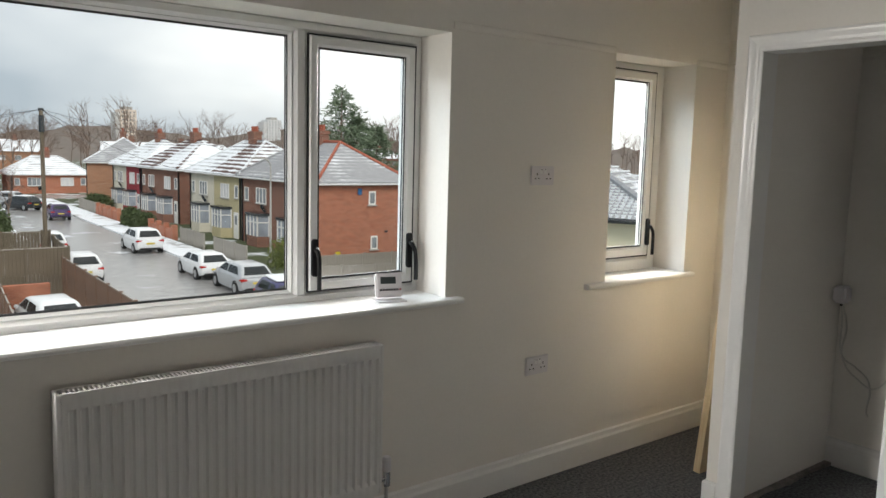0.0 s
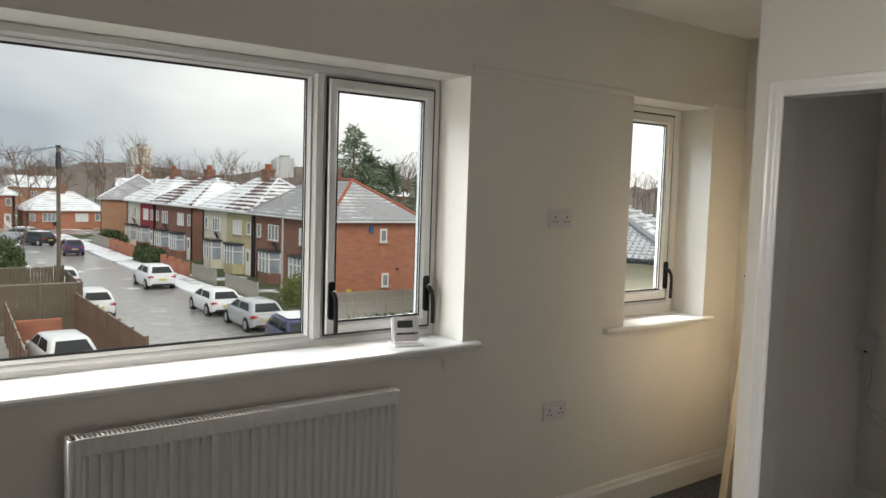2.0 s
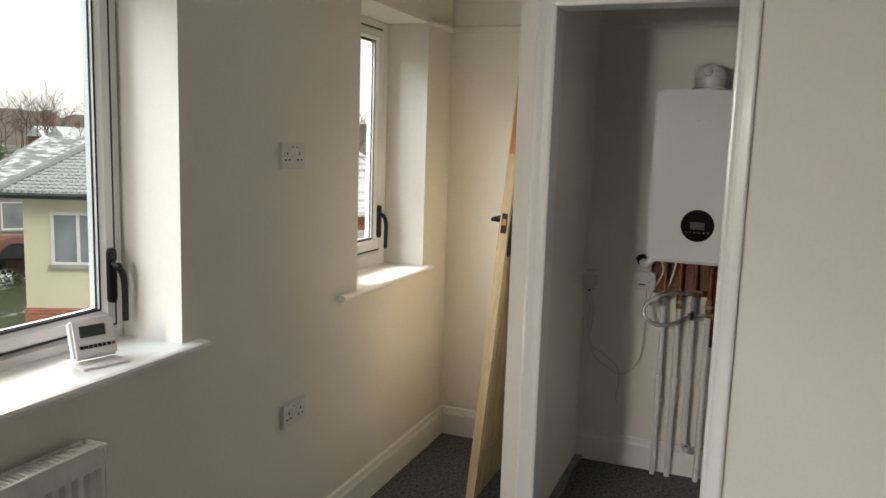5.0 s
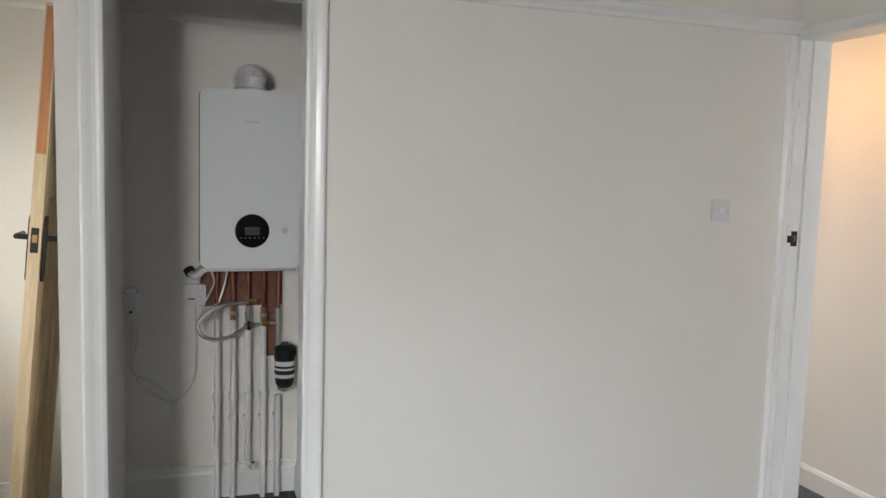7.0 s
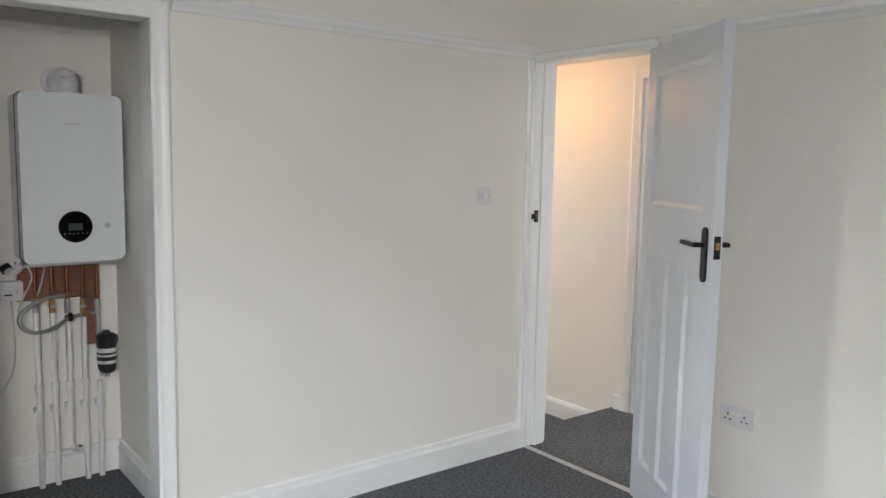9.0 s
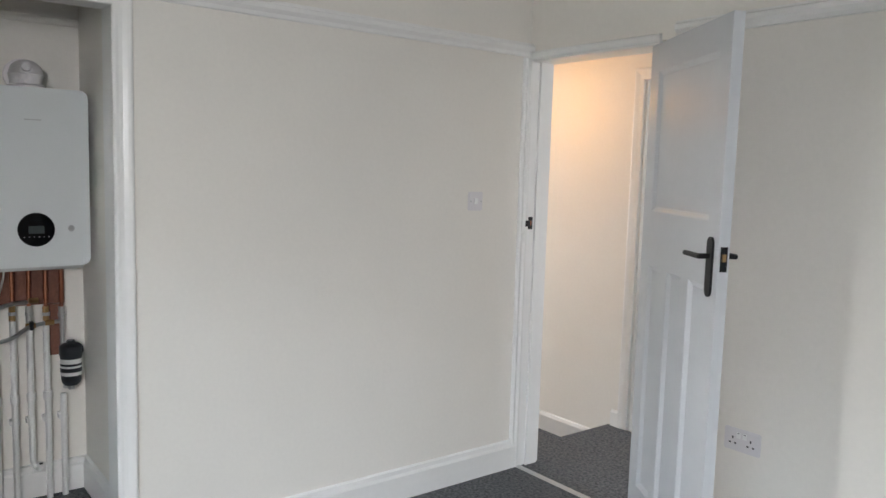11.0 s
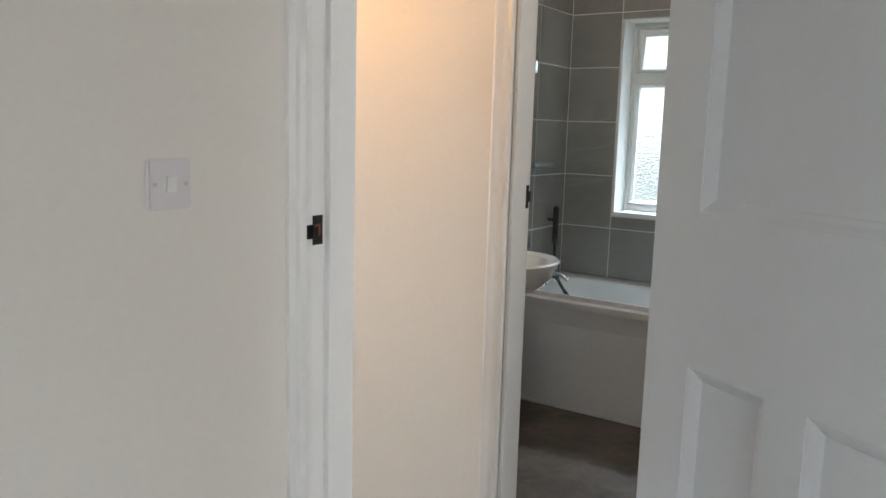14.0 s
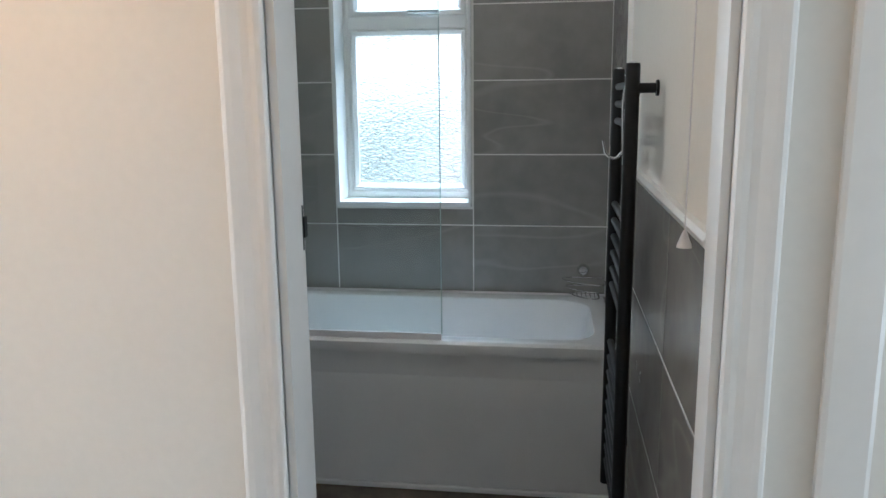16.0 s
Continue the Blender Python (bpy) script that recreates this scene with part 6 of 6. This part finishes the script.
    part("front_plate", box(-0.26, 0.26, hl - 0.05, hl + 0.02, 0.38, 0.48), PLASTIC, o)
    part("bumper", box(-hw * 0.72, hw * 0.72, -hl - 0.006, -hl + 0.2, 0.27, 0.42), TYRE, o, "", 0.03, True)
    o.matrix_basis = m
    return o


car("hatchback_car", "white hatchback parked at the kerb with wet paint", CARWHITE, pose(15.9, 42.0, G, 0, 0, -2), 1.42, 4.2, snow=False)
car("crossover_car", "silver crossover parked at the kerb with a wet roof", CARSILVER, pose(15.95, 36.9, G, 0, 0, -3), 1.5, 4.4, 1.8, snow=False)
car("sport_utility_car", "white sport utility car standing in the street", CARWHITE, pose(16.15, 53.9, G, 0, 0, -2), 1.62, 4.4, 1.85, snow=False)
car("estate_car", "purple car parked at the kerb with a snowy roof", CARPURPLE, pose(16.2, 79.6, G, 0, 0, -3), 1.5)
car("family_car", "dark blue family car with a snow-covered roof and bonnet", CARBLUE, pose(15.0, 29.9, G, 0, 0, 172), 1.6, 4.4, 1.85)
car("hatchback_car", "white hatchback parked behind the garden fence", CARWHITE, pose(9.9, 43.8, G, 0, 0, -3), 1.5, snow=False)
car("estate_car", "silver white estate car parked beyond the fence", CARWHITE, pose(10.5, 54.5, G, 0, 0, -3), 1.55, snow=False)
car("saloon_car", "dark saloon car parked on the far bend", CARDARK, pose(10.5, 74.2, G, 0, 0, -6), 1.45)
car("saloon_car", "dark car parked on the far bend", CARDARK, pose(15.2, 91.5, G, 0, 0, 30), 1.5)
car("estate_car", "silver car parked on the far bend", CARSILVER, pose(14.6, 97.5, G, 0, 0, 40), 1.6)
car("yard_car", "white car in the fenced yard with a dark windscreen", CARWHITE, pose(6.1, 31.6, G, 0, 0, 2), 1.5, 4.2, snow=False)
car("red_car", "red car in the yard below the window", mat("red_car_paint", (0.4, 0.02, 0.03), 0.25), pose(3.55, 26.5, G, 0, 0, 2), 1.45, 4.0)


# ---- fences, walls, hedges, poles ----
def board_fence(label, p, q, tall, material, group, z=G):
    """Upright boards with gaps, posts and a cap along a line."""
    a, b = Vector((*p, z)), Vector((*q, z))
    d = (b - a)
    n = max(2, int(d.length / 0.155))
    o = thing("board_fence", a, label, "fence", group)
    ang = math.atan2(d.y, d.x)
    bd_ = box(0, 0.14, -0.012, 0.012, 0.05, tall)
    me = bpy.data.meshes.new("board")
    bd_.to_mesh(me), bd_.free()
    me.materials.append(material)
    for i in range(n):
        ob = new("board", me)
        ob.parent = o
        ob.location, ob.rotation_euler = d * (i / n) + Vector((0, 0, random.uniform(-0.03, 0.02))), (0, 0, ang)
    for i in range(int(d.length / 1.9) + 2):
        c = a + d * min(1, i * 1.9 / d.length)
        part("post", box(c.x - 0.05, c.x + 0.05, c.y - 0.05, c.y + 0.05, z, z + tall + 0.08), material, o)
    up = Vector((0, 0, tall + 0.01))
    part("cap_rail", tube([a + up, b + up], 0.03, 4), PALEWOOD if tall > 1.3 else material, o)
    part("rail", tube([a + Vector((0.02, 0.02, tall * 0.55)), b + Vector((0.02, 0.02, tall * 0.55))], 0.035, 4), material, o)
    return o


board_fence("brown boarded fence along the yard", (7.9, 27.0), (8.2, 39.2), 1.8, REDFENCE, "yard fences")
board_fence("weathered boarded fence across the yard", (1.0, 39.4), (8.5, 39.4), 2.25, FENCE, "yard fences")
board_fence("weathered boarded fence across the yard", (1.0, 46.0), (9.0, 46.0), 2.35, FENCE, "yard fences")
board_fence("weathered boarded fence beside the street", (8.55, 39.6), (9.15, 46.0), 2.1, FENCE, "yard fences")
board_fence("brown boarded fence between the yards", (4.25, 27.0), (5.15, 37.8), 1.7, REDFENCE, "yard fences")
board_fence("grey boarded fence beside the brick house", (20.8, 39.4), (30.5, 38.7), 1.0, PALEWOOD, "street fences")
board_fence("grey boarded garden fence on the corner", (19.4, 36.5), (27.5, 34.6), 0.9, PALEWOOD, "street fences")
structure("yard_wall", box(5.4, 7.2, 37.0, 37.3, G, G + 1.0), RED, "low red brick yard wall", "wall")
structure("yard_slab", box(0.0, 7.8, 20, 39.3, G - 0.05, G + 0.01), CONCRETE, "wet concrete yard", "pavement")
for y0, y1, mt_, hgt, lab in ((44.5, 50, PALEWOOD, 1.1, "grey boarded front garden fence"), (52, 57, PALEWOOD, 1.1, "grey boarded front garden fence"), (58.5, 65, RED, 0.85, "red brick front garden wall"), (75, 83, RED, 0.9, "red brick front garden wall"), (84, 92, PALEWOOD, 1.1, "brown boarded front garden fence")):
    if mt_ is PALEWOOD:
        board_fence(lab, (rdx(y0, 2.6), y0), (rdx(y1, 2.6), y1), hgt, mt_, "front garden fences")
    else:
        gw = solid("garden_wall", strip(2.45, 2.7, y0, y1, G, G + hgt), mt_, lab, "garden wall", group="front garden walls")
        for yy in np.arange(y0, y1 + 0.1, 2.0):
            part("pier", box(rdx(yy, 2.38), rdx(yy, 2.77), yy - 0.2, yy + 0.2, G, G + hgt + 0.3), mt_, gw)


def bush(name, label, centre, size, n, material, leaf=0.16, category="bush"):
    """A shrub or hedge: stems and many small leaves in an uneven volume."""
    c, s_ = Vector(centre), Vector(size)
    o = thing(name, c, label, category)
    bm = bmesh.new()
    rnd = random.Random(int(c.x * 13 + c.y * 7))
    for _ in range(n):
        while True:
            p = Vector((rnd.uniform(-1, 1), rnd.uniform(-1, 1), rnd.uniform(0, 1)))
            if abs(p.x) ** 3 + abs(p.y) ** 3 + p.z ** 3 < 1.0 + rnd.uniform(-0.25, 0.15):
                break
        q = c + Vector((p.x * s_.x, p.y * s_.y, p.z * s_.z))
        a, b = Vector([rnd.gauss(0, 1) for _ in range(3)]).normalized() * leaf, Vector([rnd.gauss(0, 1) for _ in range(3)]).normalized() * leaf
        bm.faces.new([bm.verts.new(q), bm.verts.new(q + a), bm.verts.new(q + a * 0.6 + b)])
    part("leaves", bm, material, o)
    st_ = bmesh.new()
    for k in range(6):
        tube([c + Vector((rnd.uniform(-.4, .4) * s_.x, rnd.uniform(-.4, .4) * s_.y, 0)), c + Vector((rnd.uniform(-.6, .6) * s_.x, rnd.uniform(-.6, .6) * s_.y, s_.z * 0.7))], 0.03, 5, st_)
    part("stems", st_, BARK, o)
    return o


bush("hedge", "clipped green hedge in front of the red house", (20.1, 69.6, G), (0.7, 1.9, 1.65), 2600, HEDGE, 0.22, "hedge")
bush("hedge", "clipped green hedge in front of the red house", (20.2, 66.2, G), (0.7, 1.2, 1.5), 1500, HEDGE, 0.22, "hedge")
bush("hedge", "long green hedge at the end of the street", (22.5, 90, G), (1.0, 4, 1.6), 2200, HEDGE, 0.25, "hedge")
bush("hedge", "dark green hedge beside the bend", (8.0, 60, G), (1.0, 5.0, 2.9), 3600, HEDGE, 0.25, "hedge")
bush("garden_bush", "yellow green garden shrub at the corner", (21.3, 42.3, G), (1.2, 1.2, 1.9), 1800, mat("yellow_green_leaf", (0.20, 0.24, 0.05), 0.8, dark=(0.08, 0.10, 0.03)), 0.16)
bush("garden_bush", "low shrub dusted with snow on the corner", (23.0, 33.0, G), (4.0, 1.6, 0.7), 2200, snowy("shrub_snow", (0.11, 0.15, 0.06), (0.05, 0.08, 0.03), 0.33, 0.8), 0.18)
bush("garden_bush", "low shrub dusted with snow on the corner", (18.8, 29.6, G), (2.0, 1.6, 1.0), 1800, snowy("shrub_snow_green", (0.14, 0.18, 0.07), (0.06, 0.08, 0.03), 0.4, 0.8), 0.16)

hyd = thing("marker_post", (23.3, 40.0, G), "small yellow marker post by the fence", "post")
part("plate", prism(rounded(0.32, 0.4, 0.08, 4, 23.3, G + 0.9), 39.98, 40.04, "y"), mat("yellow_plate", (0.62, 0.48, 0.03), 0.5), hyd)
part("post", box(23.24, 23.36, 40.0, 40.1, G, G + 0.75), CONCRETE, hyd)
PT = 3.25
po = thing("telegraph_pole", (8.6, 45.0, G), "grey wooden telegraph pole with a dark cable box", "pole")
part("pole", tube([(8.6, 45, G), (8.6, 45, PT - 0.1)], [0.12, 0.09], 12), FENCE, po, "", 0, True)
part("cable_box", tube([(8.6, 44.95, PT - 1.2), (8.6, 44.95, PT - 0.35)], [0.15, 0.13], 12), CARDARK, po, "dark cable box")
part("top_ring", box(8.48, 8.72, 44.93, 45.07, PT - 0.14, PT + 0.02), CARDARK, po)
for i, tgt in enumerate(((-20, 60, -0.2), (24.5, 60, -0.6), (25.5, 80, -0.5), (-12, 40, 0.3), (28, 52, 1.9))):
    a, b = Vector((8.6, 45, PT - 0.05)), Vector(tgt)
    solid("overhead_wire", tube([a.lerp(b, t_ / 10) - Vector((0, 0, 0.9 * math.sin(math.pi * t_ / 10))) for t_ in range(11)], 0.014, 4), CARDARK, "thin black telephone wire from the pole", "wire", group="overhead wires")
sl = thing("street_lamp", (20.7, 43.6, G), "grey steel street lamp with a curved arm", "street lamp")
part("column", tube([(20.7, 43.6, G), (20.7, 43.6, G + 1.2), (20.7, 43.6, 0.05)], [0.10, 0.075, 0.05], 10), CONCRETE, sl, "", 0, True)
part("arm", tube(curve([(20.7, 43.6, 0.0), (20.68, 43.6, 0.55), (20.4, 43.6, 0.87), (19.9, 43.6, 0.93)], 5), 0.045, 8), CONCRETE, sl, "", 0, True)
part("lantern", box(19.45, 19.95, 43.5, 43.7, 0.87, 0.97), CONCRETE, sl, "", 0.03)


# ---- trees ----
def bare_tree(bm, base, tall, rnd, n=5, twigs=3):
    """A bare crown of tapering limbs that fork into twigs."""
    def grow(p, d, length, r, depth):
        q = p + d * length
        mid = p.lerp(q, 0.5) + Vector([rnd.gauss(0, 0.04 * length) for _ in range(3)])
        tube([p, mid, q], [r, r * 0.8, r * 0.6], 4 if depth < 2 else 3, bm, False)
        if depth >= twigs:
            return
        for k in range(n if depth == 0 else rnd.choice((3, 4))):
            e = (d + Vector((rnd.gauss(0, 0.55), rnd.gauss(0, 0.55), rnd.gauss(0.12, 0.3)))).normalized()
            grow(p.lerp(q, rnd.uniform(0.55, 1.0)), e, length * rnd.uniform(0.5, 0.72), r * 0.52, depth + 1)
    grow(Vector(base), Vector((rnd.gauss(0, 0.05), rnd.gauss(0, 0.05), 1)).normalized(), tall * 0.42, tall * 0.0095, 0)


rnd = random.Random(5)
for x, y, tl, lab in ((14.5, 118, 11, "bare winter tree behind the far houses"), (22, 142, 15, "bare winter tree behind the far houses"), (33, 138, 14, "bare winter tree behind the far houses"), (44, 150, 17, "bare winter tree behind the rooftops"), (53, 140, 16, "bare winter tree behind the rooftops"), (10.2, 66, 6.0, "small bare street tree behind the fence"), (27, 150, 14, "bare winter tree behind the far houses")):
    bm = bmesh.new()
    bare_tree(bm, (0, 0, 0), tl, rnd, 6, 5)
    o = thing("bare_tree", (x, y, G), lab, "tree", "bare trees")
    me = bpy.data.meshes.new("crown")
    bm.to_mesh(me), bm.free()
    me.materials.append(BARK)
    c = new("branches", me)
    c.parent = o
wood = bmesh.new()
for _ in range(200):
    a = radians(rnd.uniform(-2, 62))
    dist = rnd.uniform(190, 330)
    bare_tree(wood, (dist * math.sin(a), dist * math.cos(a), G), rnd.uniform(13, 23), rnd, 5, 3)
solid("far_woods", wood, BARK, "far belt of bare winter trees", "woods", "stuff")


def hill(name, r0, r1, base, top, seed, label):
    """A long uneven wooded rise."""
    bm = bmesh.new()
    prev = None
    for i in range(140):
        a = radians(-25 + 110 * i / 139)
        h = top * (0.75 + 0.35 * noise.noise(Vector((i * 0.13, seed, 0))) + 0.16 * noise.noise(Vector((i * 0.9, seed, 3))))
        col = [bm.verts.new((r * math.sin(a), r * math.cos(a), z)) for r, z in ((r0, base), (r0 + (r1 - r0) * 0.4, base + h), (r1, base))]
        if prev:
            for k in range(2):
                bm.faces.new((prev[k], col[k], col[k + 1], prev[k + 1]))
        prev = col
    structure(name, bm, WOODS, label, "backdrop")


hill("backdrop", 350, 520, G - 1, 12, 1.0, "low wooded rise beyond the town")
hill("backdrop_far", 640, 1100, G - 1, 29, 7.0, "far wooded hillside on the horizon")


def conifer(label, base, tall, spread, seed):
    r_ = random.Random(seed)
    o = thing("conifer_tree", base, label, "tree", "conifers")
    b0 = Vector(base)
    part("trunk", tube([b0, b0 + Vector((0, 0, tall))], [0.22, 0.02], 8), BARK, o)
    bm = bmesh.new()
    for i in range(230):
        f = r_.uniform(0.12, 1)
        z = tall * f
        reach = spread * (1 - f) ** 0.95 * r_.uniform(0.4, 1.2) + 0.22
        a = r_.uniform(0, 2 * math.pi)
        d = Vector((math.cos(a), math.sin(a), 0))
        for k in range(14):
            s_ = r_.uniform(0.1, 1)
            q = b0 + Vector((0, 0, z + reach * 0.25 * s_ * (1 - s_) * 2 + (0.18 if f > 0.8 else -0.10) * reach * s_)) + d * reach * s_ + Vector([r_.gauss(0, 0.10) for _ in range(3)])
            u = (d + Vector([r_.gauss(0, 0.5) for _ in range(3)])).normalized() * r_.uniform(0.3, 0.7)
            v = Vector([r_.gauss(0, 1) for _ in range(3)]).normalized() * 0.13
            bm.faces.new([bm.verts.new(q), bm.verts.new(q + u * 0.5 + v), bm.verts.new(q + u)])
    part("crown", bm, CONIF, o)


conifer("tall feathery green conifer behind the brick house", (30.2, 51.5, G), 11.5, 7.0, 3)
conifer("green conifer behind the brick house", (32.0, 52.2, G), 9.6, 5.0, 15)
conifer("green conifer behind the brick house", (34.0, 52.5, G), 8.9, 4.6, 8)
conifer("green conifer behind the brick house", (36.4, 51.2, G), 8.2, 4.2, 11)
conifer("green conifer beside the corner house", (34.0, 44.5, G), 6.4, 2.6, 21)


def tower(x, y, w, d, top, label, material, floors):
    o = thing("tower_block", (x, y, G), label, "tower block", "tower blocks")
    part("shaft", box(x - w / 2, x + w / 2, y, y + d, G, top), material, o)
    part("white_side", box(x - w / 2 - 3, x - w / 2, y + 2, y + d, G, top - 2), TOWERW, o, "pale grey side wing")
    part("roof_house", box(x - w * 0.2, x + w * 0.3, y + 2, y + d - 2, top, top + 2.2), CONCRETE, o)
    bm = bmesh.new()
    for k in range(floors):
        z = top - 2.4 - k * 2.7
        for c in (-0.34, -0.12, 0.12, 0.34):
            box(x + c * w - 0.55, x + c * w + 0.55, y - 0.15, y + 0.1, z, z + 1.0, bm)
    part("window_grid", bm, WINGLASS, o)


tower(165.5, 578, 11, 14, 26.1, "pale brick tower block far beyond the rooftops", TOWERC, 14)
tower(321, 668, 13, 14, 27.5, "pale tower block far beyond the trees", TOWERW, 15)

# ---- wall tiles, one by one ----
tiles(tb, "y", BS - 0.008, 1, [BW, 3.165, 3.768, BE], ROWS_Z, [(3.16, 3.77, 0.886, 2.10)])
tiles(tb, "y", BS - 0.008, 1, [3.165, 3.768], [0.886, 0.958])
tiles(tb, "y", BS - 0.008, 1, [3.165, 3.768], [2.059, 2.10])
tiles(te, "x", BE + 0.008, -1, [BS, -3.05, -2.762], ROWS_Z)
tiles(te2, "x", BE + 0.008, -1, [-2.754, -2.15, -1.55, L1], [0.0, 0.286, 0.589, 0.886, 1.199])
tiles(tw, "x", BW - 0.008, 1, [BS, -2.95, -2.35, -1.75, L1], [0.0, 0.286, 0.589, 0.886, 1.199])
tiles(tw2, "x", BW - 0.008, 1, [BS, -2.95, -2.77], [1.224, 1.495, 1.80, 2.10, H])
